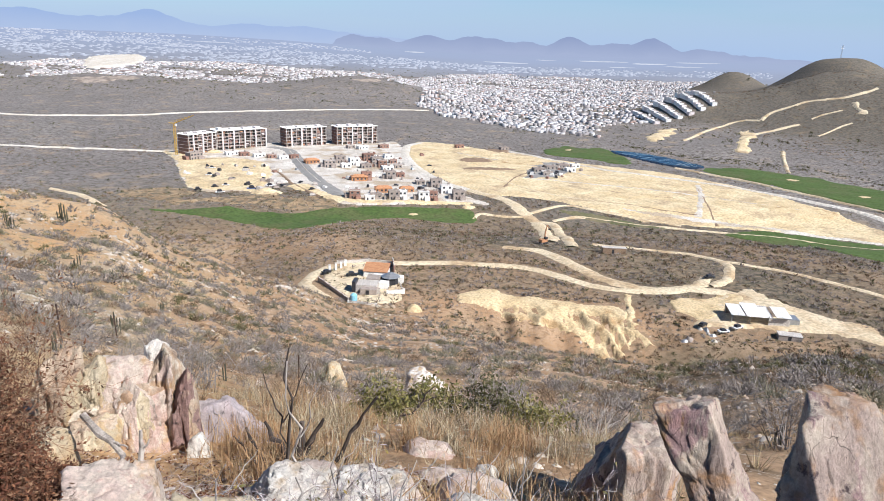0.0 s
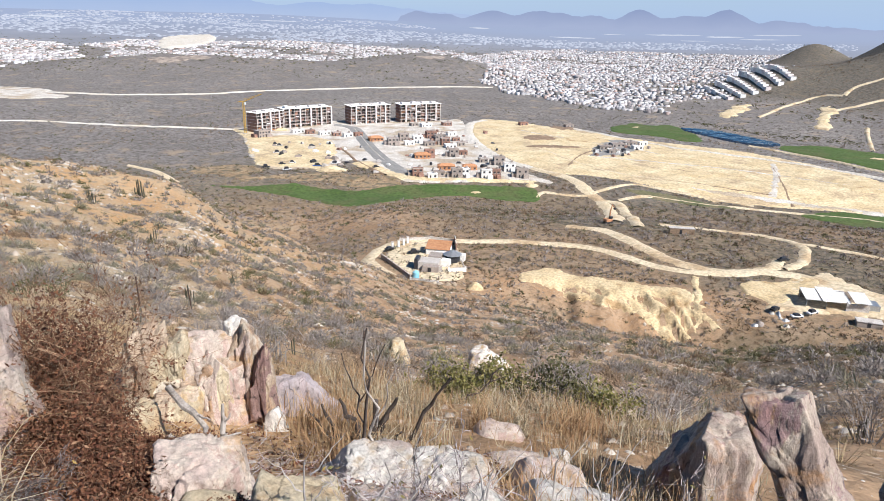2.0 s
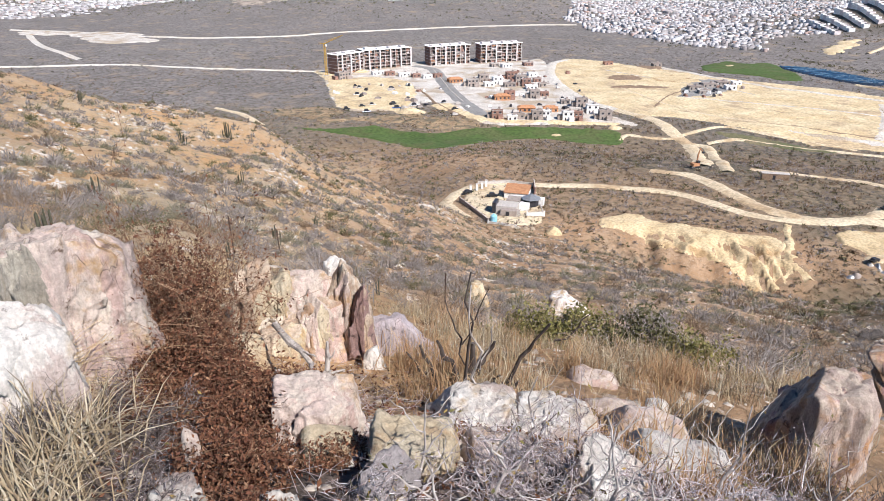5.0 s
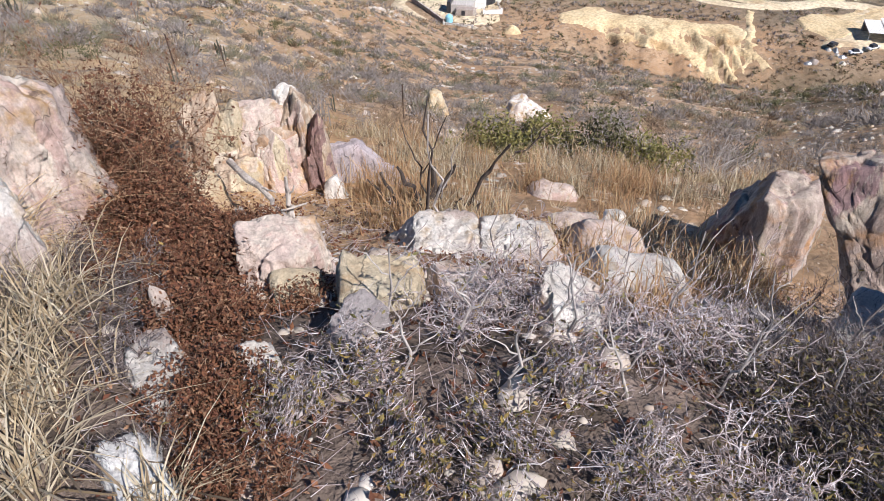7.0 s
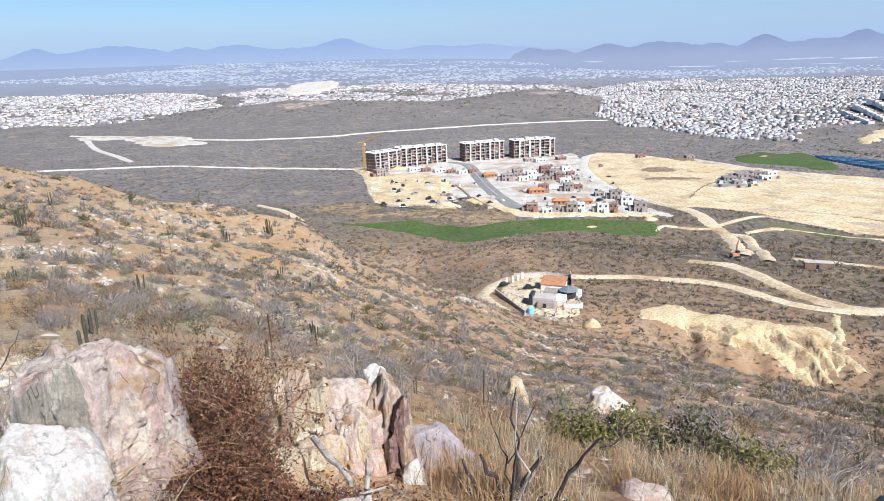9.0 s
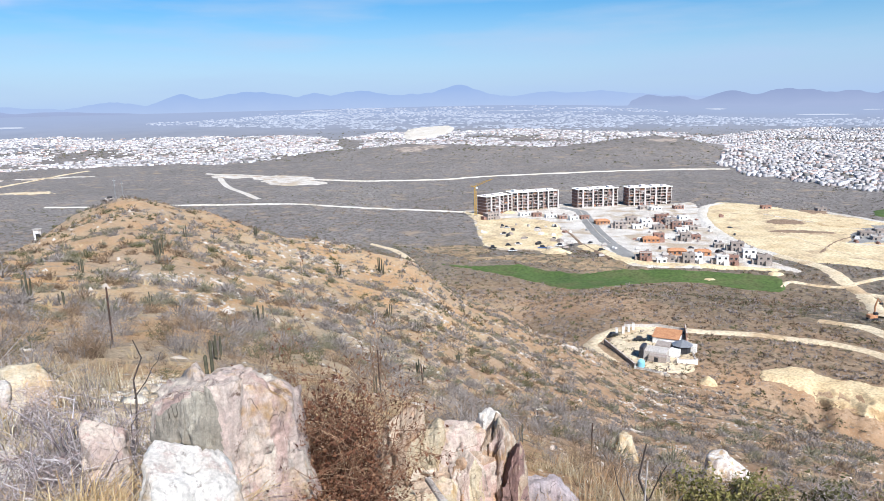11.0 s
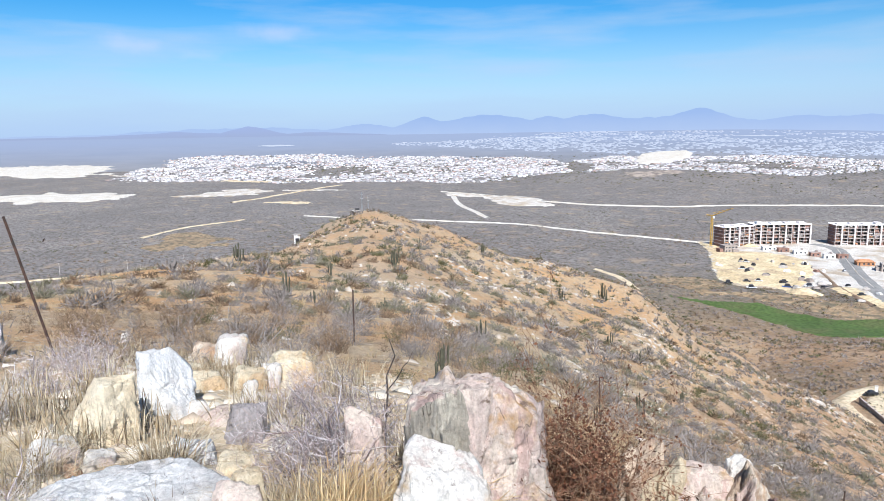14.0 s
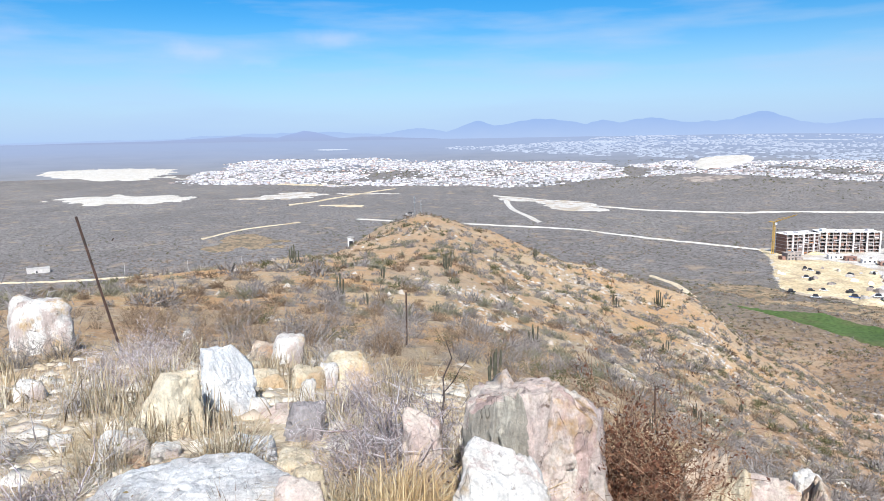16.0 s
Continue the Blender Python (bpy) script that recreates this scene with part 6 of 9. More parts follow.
# the walled compound on the shelf
def garden_wall(x0, y0, x1, y1, tall, mat, label, thick=0.35):
    d = math.hypot(x1 - x0, y1 - y0)
    root = tagged(new("boundary_wall"), label, "wall", "compound walls")
    root.matrix_world = pose(x0, y0, min(height(x0, y0), height(x1, y1)) - 0.2, 0, 0, math.degrees(math.atan2(y1 - y0, x1 - x0)))
    part("panel", box(0, -thick / 2, -0.6, d, thick / 2, tall), mat, root)
    part("coping", box(-0.05, -thick / 2 - 0.06, tall + 0.003, d + 0.05, thick / 2 + 0.06, tall + 0.15), M_CONCRETE, root)
    n = max(2, int(d / 5) + 1)
    for k in range(n):
        px = k * d / (n - 1)
        part("pier", box(px - 0.28, -thick / 2 - 0.1, -0.6, px + 0.28, thick / 2 + 0.1, tall + 0.35), mat, root)
    return root


patch("yard", [(-45, 279), (-42, 300), (-30, 306), (-14, 303), (-8, 270), (-11, 256), (-29, 259)], M_DIRT_ROAD, "bare sandy yard inside the compound", "yard", 0.45, 1.0, 1.0, 39)
garden_wall(-46, 281, -30.5, 257, 2.3, M_CONCRETE_DARK, "grey block wall along the compound")
garden_wall(-30.3, 256.6, -19, 254, 1.0, M_RENDER_WHITE, "low white wall along the compound")
garden_wall(-41, 304, -27, 308, 2.0, M_CONCRETE, "pale block wall along the road")
garden_wall(-26.5, 308.2, -16, 305.5, 2.0, M_CONCRETE, "pale block wall along the road")
garden_wall(-15.5, 305, -14, 292, 4.2, M_BROWN_WALL, "tall dark brown gable wall of the compound")
garden_wall(-13.6, 291, -9, 269, 1.4, M_CONCRETE, "pale low wall of the compound")
garden_wall(-15.5, 265.5, -8.7, 267.5, 2.2, M_RENDER_WHITE, "white plastered wall of the compound")


def compound_house():
    root = seat(-33, 268, -6, "villa", "half-finished villa with terracotta roof and grey turret", "house", drop=0.5)
    part("wall", box(4.5, 0, -1, 13, 7, 3.2), M_CONCRETE, root)
    part("front_block", box(7.0, -3.0, -1, 13.6, -0.01, 2.6), M_CONCRETE_DARK, root)
    part("tall_wall", box(3.0, -1.0, -1, 4.49, 5.0, 4.6), M_DARK, root, "tall dark unplastered wall")
    part("ramp", box(7.2, 7.01, -1, 12.8, 13.0, 3.6), M_CONCRETE_DARK, root)
    part("white_wing", box(9.0, 13.2, -1, 22.0, 17.0, 2.8), M_RENDER_WHITE, root)
    part("east_wing", box(13.1, 5.0, -1, 17.0, 9.0, 2.8), M_RENDER_WHITE, root)
    # terracotta lean-to
    bm = bmesh.new()
    v = [bm.verts.new(c) for c in ((3.5, 19.0, 2.6), (14.5, 19.0, 2.6), (14.5, 27.0, 4.4), (3.5, 27.0, 4.4), (3.5, 19.0, 2.85), (14.5, 19.0, 2.85), (14.5, 27.0, 4.65), (3.5, 27.0, 4.65))]
    for q in ((3, 2, 1, 0), (4, 5, 6, 7), (0, 1, 5, 4), (1, 2, 6, 5), (2, 3, 7, 6), (3, 0, 4, 7)):
        bm.faces.new([v[i] for i in q])
    part("tiled_roof", bm, M_TERRACOTTA, root)
    part("rear_wall", box(3.8, 19.3, -1, 14.2, 26.6, 2.59), M_RENDER_WHITE, root)
    # turret
    bm = bmesh.new()
    rod(bm, [(17, 12, -1), (17, 12, 3.6)], [3.2, 3.2], 8)
    part("turret", bm, M_DARK, root)
    bm = bmesh.new()
    rod(bm, [(17, 12, 3.61), (17, 12, 5.6)], [4.3, 0.3], 8)
    part("turret_roof", bm, M_STEEL, root, "grey pointed roof")
    part("doorway", box(9.2, -3.06, 0, 10.6, -2.9, 2.1), M_DARK, root)
    part("arch", box(13.2, -1.6, -1, 14.8, -1.2, 2.4), M_CONCRETE, root)
    return root


compound_house()


def water_tank(x, y):
    root = seat(x, y, 0, "water_tank", "light blue plastic water tank beside the villa", "water tank", drop=0.6)
    bm = bmesh.new()
    rod(bm, [(0, 0, 0), (0, 0, 0.2), (0, 0, 2.3), (0, 0, 2.8), (0, 0, 3.0)], [1.3, 1.4, 1.4, 0.9, 0.5], 16)
    part("vessel", bm, M_TANK, root)
    bm = bmesh.new()
    rod(bm, [(0, 0, 3.01), (0, 0, 3.2)], [0.45, 0.4], 12)
    part("lid", bm, M_TANK, root)
    return root


water_tank(-28.3, 257.8)
for k, (px, py) in enumerate(((-43, 293), (-40.5, 295.5), (-38.5, 298), (-37, 301))):
    root = seat(px, py, 20, "gate_pillar", "white plastered gate pillar of the compound", "pillar", "gate pillars", 0.4)
    part("shaft", box(-0.45, -0.45, -0.8, 0.45, 0.45, 2.9), M_RENDER_WHITE, root)
    part("cap", box(-0.6, -0.6, 2.903, 0.6, 0.6, 3.15), M_CONCRETE, root)
car(-32.3, 287, 15, P_BLACK, "dark pickup parked in the compound", 5.2, 2.0)
car(-44, 291, 40, P_BLACK, "dark red car outside the gate", 4.5, 1.6)


def heap(x, y, w, d, h, mat, name, label, category, seed):
    g = np.random.default_rng(seed)
    n = 14
    ang = np.linspace(0, 2 * math.pi, 24, endpoint=False)
    v, t = [], []
    z0 = height(x, y)
    for k in range(n):
        s = k / (n - 1)
        rr = (1 - s) * (1 + 0.25 * fbm(ang * 2, ang * 0 + s * 4 + seed, seed, 3))
        px, py = x + np.cos(ang) * rr * w, y + np.sin(ang) * rr * d
        v.append(np.stack([px, py, land(px, py) * (1 - s) + z0 * s - 0.25 + 0.6 * (1 - s) * 0 + h * (1 - (1 - s) ** 1.4) + 0.12 * h * fbm(px * 1.3, py * 1.3, seed, 3)], 1))
    for k in range(n - 1):
        a = np.arange(24) + k * 24
        b = (np.arange(24) + 1) % 24 + k * 24
        t += [np.stack([a, b, b + 24], 1), np.stack([a, b + 24, a + 24], 1)]
    return thing_np(name, np.concatenate(v), np.concatenate(t), mat, label, category)


for k, (px, py) in enumerate(((-20.5, 253.6), (-18, 253.2), (-15, 253), (-12.5, 253.4))):
    heap(px, py, 1.5, 1.0, 1.3, M_PAVE, "rubble_heap", "heap of white rubble before the compound wall", "rubble", 90 + k)
heap(-4, 252, 3.5, 2.5, 3.0, M_CUT, "boulder", "large yellowish boulder near the compound", "boulder", 95)
heap(-22, 268, 2.0, 1.5, 1.2, M_PAVE, "rubble_heap", "pale rubble in the compound yard", "rubble", 96)
heap(-122, 512, 12, 9, 4.0, M_SAND, "sand_heap", "tall heap of yellow sand on the site", "sand", 97)
heap(-215, 690, 10, 7, 3.5, M_SAND, "sand_heap", "heap of yellow sand beside the apartments", "sand", 98)
for k in range(7):
    g = random.Random(700 + k)
    heap(103 + g.uniform(-7, 7), 236 + g.uniform(-5, 5), g.uniform(0.8, 2), g.uniform(0.8, 2), g.uniform(0.7, 1.6), g.choice((M_STEEL, M_CONCRETE_DARK, M_PAVE)), "junk_heap", "heap of scrap beside the metal shed", "scrap", 120 + k)


def metal_shed():
    root = seat(119, 246, -8, "metal_shed", "open shed with a white corrugated metal roof", "shed", drop=0.7)
    for px in (0.3, 7, 14, 21.5):
        for py in (0.3, 9.7):
            part("post", box(px - 0.12, py - 0.12, -0.8, px + 0.12, py + 0.12, 3.6 + 0.09 * py), M_STEEL, root)
    for k in range(4):
        bm = bmesh.new()
        x0, x1 = k * 5.5 - 0.4, k * 5.5 + (5.1, 5.9, 4.6, 5.3)[k]
        lift, y0, y1 = (0.0, 0.35, -0.5, 0.4)[k], (-0.8, -2.2, 0.4, -1.4)[k], (9.4, 10.6, 10.9, 8.2)[k]
        rows = []
        for i in range(23):
            px, up = x0 + (x1 - x0) * i / 22, lift + 0.1 * (i % 2)
            rows.append((bm.verts.new((px, y0, 3.62 + up)), bm.verts.new((px, y1, 4.62 + up))))
        for (p0, p1), (q0, q1) in zip(rows, rows[1:]):
            bm.faces.new((p0, q0, q1, p1))
        part("roof_sheet", bm, M_RENDER_WHITE, root)
    part("rear_wall", box(0, 9.9, -0.8, 22, 10.1, 4.2), M_CONCRETE_DARK, root)
    part("side_wall", box(13.9, 0.1, -0.8, 21.7, 0.28, 3.2), M_CONCRETE, root)
    part("lean_to", box(22.05, 2, -0.8, 26, 8, 2.4), M_STEEL, root)
    return root


metal_shed()


def container(x, y, turn, mat, label, category, w=12, d=3, h=2.8):
    root = seat(x, y, turn, "hut" if category == "hut" else "container", label, category, drop=0.7)
    part("body", box(0, 0, -0.6, w, d, h), mat, root)
    part("roof", box(-0.2, -0.2, h + 0.003, w + 0.2, d + 0.2, h + 0.2), M_CONCRETE, root)
    part("door", box(w * 0.4, -0.06, 0, w * 0.4 + 1.2, 0.04, 2.1), M_DARK, root)


container(91, 339, -4, M_TRENCH, "long dark brown site container", "container")
container(131, 232, -15, M_CONCRETE_DARK, "low grey shelter below the shed", "hut", 8, 4, 1.8)
container(-688, 150, 75, M_CONCRETE, "pale building with pinkish walls by the track", "hut", 18, 8, 4)


def excavator(x, y):
    root = seat(x, y, 30, "excavator", "orange excavator with raised boom on the dirt road", "excavator", drop=0.3)
    for sy in (-1.4, 0.8):
        bm = bmesh.new()
        box_into(bm, -2.2, sy, 0, 2.2, sy + 0.6, 0.9)
        bmesh.ops.bevel(bm, geom=bm.edges[:], offset=0.2, segments=2, affect="EDGES")
        part("track", bm, M_DARK, root)
    part("body", box(-2.2, -1.4, 1.0, 1.6, 1.4, 2.4), M_TERRACOTTA, root)
    part("cab", box(0.2, -1.35, 2.41, 1.7, 0.1, 3.6), M_DARK, root)
    bm = bmesh.new()
    rod(bm, [(1.2, 0.5, 2.2), (1.5, 0.8, 6.0), (2.6, 1.0, 9.5)], [0.35, 0.4, 0.25], 4)
    part("boom", bm, M_TERRACOTTA, root)
    bm = bmesh.new()
    rod(bm, [(2.6, 1.0, 9.5), (4.5, 1.2, 7.5)], [0.25, 0.18], 4)
    part("stick", bm, M_TERRACOTTA, root)
    part("bucket", box(4.1, 0.7, 6.6, 5.2, 1.7, 7.5), M_DARK, root)


excavator(63, 356)


def radio_mast(x, y, tall, label, lattice=0.25):
    root = seat(x, y, 0, "radio_mast", label, "mast", drop=1.0)
    bm = bmesh.new()
    for k in range(3):
        a = k * 2.094
        rod(bm, [(lattice * math.cos(a), lattice * math.sin(a), 0), (lattice * 0.4 * math.cos(a), lattice * 0.4 * math.sin(a), tall)], [lattice * 0.2] * 2, 4)
    part("mast", bm, M_STEEL, root)
    for s in (0.72, 0.9):
        bm = bmesh.new()
        rod(bm, [(-lattice * 3, 0, tall * s), (lattice * 3, 0, tall * s)], [lattice * 0.25] * 2, 5)
        part("aerial", bm, M_RENDER_WHITE, root)
    return root


radio_mast(-146.5, 130.0, 6.5, "thin steel radio mast on the knoll", 0.18)
radio_mast(-145.0, 131.0, 5.2, "thin steel radio mast on the knoll", 0.14)
radio_mast(948, 1650, 30, "tall steel mast on the flat-topped hill", 1.4)
container(-147.5, 127.5, 30, M_RENDER_WHITE, "small white equipment hut on the knoll", "hut", 1.6, 1.2, 1.4)
container(-156, 113, 20, M_RENDER_WHITE, "white painted block on the ridge", "hut", 1.3, 1.0, 3.0)
for k in range(5):
    px, py = -620 + k * 26 + (k % 2) * 8, 210 + k * 42
    root = seat(px, py, 0, "power_pole", "pale wooden power pole on the plain", "pole", "power poles", 1.0)
    bm = bmesh.new()
    rod(bm, [(0, 0, 0), (0, 0, 11)], [0.22, 0.16], 8)
    part("pole", bm, M_CONCRETE, root)
    part("crossarm", box(-1.1, -0.1, 10.2, 1.1, 0.1, 10.45), M_CONCRETE_DARK, root)

# terraces of white houses on the far slope
for k in range(6):
    root = tagged(new("row_houses"), "stepped row of white houses on a slope", "row houses", "rows of houses on the slope")
    hx, hy = 360 + k * 21, 1090 + k * 9
    root.matrix_world = pose(hx, hy, height(hx, hy), 0, 0, 98)
    for j in range(10):
        up = height(hx - 1.3 * j, hy + 9.4 * j) - height(hx, hy)
        part("house_unit", box(j * 9.5, 0, up - 4, j * 9.5 + 9.0, 8.5, up + 4.6 + 0.6 * (j % 2)), M_RENDER_WHITE if (j + k) % 3 else M_RENDER_PINK, root)
        part("roof", box(j * 9.5 - 0.2, -0.3, up + 5.22, j * 9.5 + 9.2, 3.3, up + 5.5), M_CONCRETE_DARK, root)

# ---------------------------------------------------------------- rocks on the summit
def hash3(ix, iy, iz, seed):
    h = np.sin(ix * 127.1 + iy * 311.7 + iz * 74.7 + seed * 53.3) * 43758.5453
    return h - np.floor(h)


def fbm3(p, seed=0, octaves=4):
    total, amp, norm = 0.0, 1.0, 0.0
    for o in range(octaves):
        q = p * 2 ** o + o * 17.3
        i = np.floor(q)
        fr = q - i
        fr = fr * fr * (3 - 2 * fr)
        val = 0.0
        for dx in (0, 1):
            for dy in (0, 1):
                for dz in (0, 1):
                    w = (fr[:, 0] if dx else 1 - fr[:, 0]) * (fr[:, 1] if dy else 1 - fr[:, 1]) * (fr[:, 2] if dz else 1 - fr[:, 2])
                    val = val + w * hash3(i[:, 0] + dx, i[:, 1] + dy, i[:, 2] + dz, seed)
        total = total + amp * (val - 0.5)
        norm += amp
        amp *= 0.5
    return total / norm * 2


def rock_material(name, c1, c2, stain, amount, dark, second, streak=(1, 1, 0.35)):
    """Weathered stone: mottled body, rusty stains, dark lichen specks, fine streaks and pits."""
    m = bpy.data.materials.new(name)
    m.use_nodes = True
    n, l = m.node_tree.nodes, m.node_tree.links
    bsdf = n["Principled BSDF"]
    bsdf.inputs["Roughness"].default_value, bsdf.inputs["Specular IOR Level"].default_value = 0.9, 0.2
    co, mp = n.new("ShaderNodeTexCoord"), n.new("ShaderNodeMapping")
    mp.inputs["Scale"].default_value = streak
    l.new(co.outputs["Object"], mp.inputs["Vector"])

    def tex(s, det=8.0, src=mp, rgh=0.6):
        t = n.new("ShaderNodeTexNoise")
        t.inputs["Scale"].default_value, t.inputs["Detail"].default_value, t.inputs["Roughness"].default_value = s, det, rgh
        l.new(src.outputs["Vector" if src is mp else "Object"], t.inputs["Vector"])
        return t.outputs["Fac"]

    def ramp(src, lo, hi, to=(0, 1)):
        r = n.new("ShaderNodeMapRange")
        for k, val in (("From Min", lo), ("From Max", hi), ("To Min", to[0]), ("To Max", to[1])):
            r.inputs[k].default_value = val
        l.new(src, r.inputs["Value"])
        return r.outputs["Result"]

    def mix(kind, fac, a, b):
        x = n.new("ShaderNodeMixRGB")
        x.blend_type = kind
        for sock, val in (("Fac", fac), ("Color1", a), ("Color2", b)):
            if isinstance(val, (tuple, float, int)):
                x.inputs[sock].default_value = (*val, 1) if isinstance(val, tuple) else val
            else:
                l.new(val, x.inputs[sock])
        return x.outputs["Color"]

    col = mix("MIX", ramp(tex(4.0), 0.40, 0.60), c1, c2)
    col = mix("MIX", ramp(tex(2.6, 6.0, co), 0.66 - amount * 0.25, 0.72 - amount * 0.18), col, stain)
    col = mix("MIX", ramp(tex(3.4, 9.0, mp, 0.72), 0.51, 0.57, (0, 0.85)), col, second)
    col = mix("MIX", ramp(tex(9.0, 6.0, co, 0.7), 0.60, 0.68), col, dark)
    vo = n.new("ShaderNodeTexVoronoi")
    vo.feature, vo.inputs["Scale"].default_value = "DISTANCE_TO_EDGE", 5.0
    warp = n.new("ShaderNodeMixRGB")
    warp.blend_type, warp.inputs["Fac"].default_value = "ADD", 0.35
    wt = n.new("ShaderNodeTexNoise")
    wt.inputs["Scale"].default_value = 6.0
    l.new(mp.outputs["Vector"], wt.inputs["Vector"])
    l.new(mp.outputs["Vector"], warp.inputs["Color1"])
    l.new(wt.outputs["Color"], warp.inputs["Color2"])
    l.new(warp.outputs["Color"], vo.inputs["Vector"])
    vein = mix("MULTIPLY", 1.0, ramp(vo.outputs["Distance"], 0.05, 0.0, (0, 0.5)), ramp(tex(2.2, 4.0, co), 0.54, 0.62))
    col = mix("MIX", vein, col, stain)
    crack = ramp(vo.outputs["Distance"], 0.0, 0.02, (0.35, 1.0))
    gate = ramp(tex(3.0, 3.0, co), 0.52, 0.60)
    crack = mix("MIX", gate, (1.0, 1.0, 1.0), crack)
    col = mix("MULTIPLY", 1.0, col, crack)
    col = mix("MULTIPLY", 1.0, col, ramp(tex(14.0, 8.0, mp, 0.7), 0.30, 0.70, (0.66, 1.26)))
    col = mix("MULTIPLY", 1.0, col, ramp(tex(55.0, 5.0, co, 0.7), 0.28, 0.72, (0.76, 1.22)))
    oi = n.new("ShaderNodeObjectInfo")
    col = mix("MULTIPLY", 1.0, col, ramp(oi.outputs["Random"], 0, 1, (0.88, 1.1)))
    l.new(col, bsdf.inputs["Base Color"])
    b1, b2 = n.new("ShaderNodeBump"), n.new("ShaderNodeBump")
    b1.inputs["Strength"].default_value, b1.inputs["Distance"].default_value = 1.0, 0.03
    b2.inputs["Strength"].default_value, b2.inputs["Distance"].default_value = 0.8, 0.006
    l.new(tex(13.0, 10.0, mp, 0.72), b1.inputs["Height"])
    l.new(tex(60.0, 6.0, co, 0.7), b2.inputs["Height"])
    l.new(b1.outputs["Normal"], b2.inputs["Normal"])
    l.new(b2.outputs["Normal"], bsdf.inputs["Normal"])
    return m


M_ROCK_WHITE = rock_material("white_quartz_rock", (0.72, 0.68, 0.62), (0.58, 0.52, 0.46), (0.50, 0.36, 0.21), 0.58, (0.17, 0.14, 0.12), (0.40, 0.32, 0.28))
M_ROCK_PALE = rock_material("bleached_white_rock", (0.76, 0.74, 0.71), (0.66, 0.65, 0.63), (0.62, 0.52, 0.38), 0.35, (0.34, 0.31, 0.28), (0.58, 0.55, 0.52))
M_ROCK_PINK = rock_material("pink_cream_rock", (0.56, 0.44, 0.38), (0.66, 0.58, 0.48), (0.48, 0.30, 0.14), 0.55, (0.18, 0.12, 0.09), (0.42, 0.29, 0.25))
M_ROCK_BROWN = rock_material("rust_streaked_rock", (0.58, 0.46, 0.34), (0.36, 0.25, 0.18), (0.68, 0.60, 0.49), 0.62, (0.13, 0.08, 0.06), (0.40, 0.26, 0.16), (1, 1, 0.14))
M_ROCK_RED = rock_material("dark_red_rock", (0.27, 0.17, 0.15), (0.34, 0.23, 0.20), (0.48, 0.34, 0.25), 0.35, (0.11, 0.08, 0.075), (0.21, 0.13, 0.115))
M_ROCK_GREY = rock_material("grey_rock", (0.40, 0.36, 0.35), (0.31, 0.28, 0.27), (0.45, 0.36, 0.29), 0.35, (0.14, 0.12, 0.12), (0.26, 0.21, 0.20))
# near-black filler stone that paints the shade in gaps and overhangs
M_ROCK_SHADE = rock_material("shade_filler_rock", (0.07, 0.06, 0.06), (0.10, 0.08, 0.07), (0.12, 0.09, 0.07), 0.3, (0.04, 0.035, 0.035), (0.06, 0.05, 0.05))
M_ROCK_OCHRE = rock_material("ochre_cream_rock", (0.60, 0.52, 0.38), (0.50, 0.39, 0.25), (0.46, 0.29, 0.12), 0.5, (0.19, 0.15, 0.12), (0.42, 0.30, 0.18))
M_ROCK_SLAB = rock_material("smooth_grey_pink_rock", (0.46, 0.39, 0.38), (0.40, 0.35, 0.36), (0.50, 0.40, 0.34), 0.25, (0.24, 0.20, 0.20), (0.38, 0.31, 0.31))
M_ROCK_CREAM = rock_material("yellow_cream_rock", (0.72, 0.63, 0.47), (0.66, 0.55, 0.38), (0.60, 0.42, 0.22), 0.4, (0.34, 0.27, 0.19), (0.62, 0.50, 0.34))
M_ROCK_TALL = rock_material("grey_purple_rock", (0.36, 0.28, 0.24), (0.53, 0.45, 0.36), (0.40, 0.23, 0.12), 0.5, (0.11, 0.08, 0.08), (0.26, 0.16, 0.165))
M_ROCK_STRIPED = rock_material("grey_striped_rock", (0.36, 0.32, 0.26), (0.50, 0.45, 0.36), (0.30, 0.24, 0.16), 0.5, (0.11, 0.09, 0.075), (0.23, 0.21, 0.175), (1, 1, 0.10))

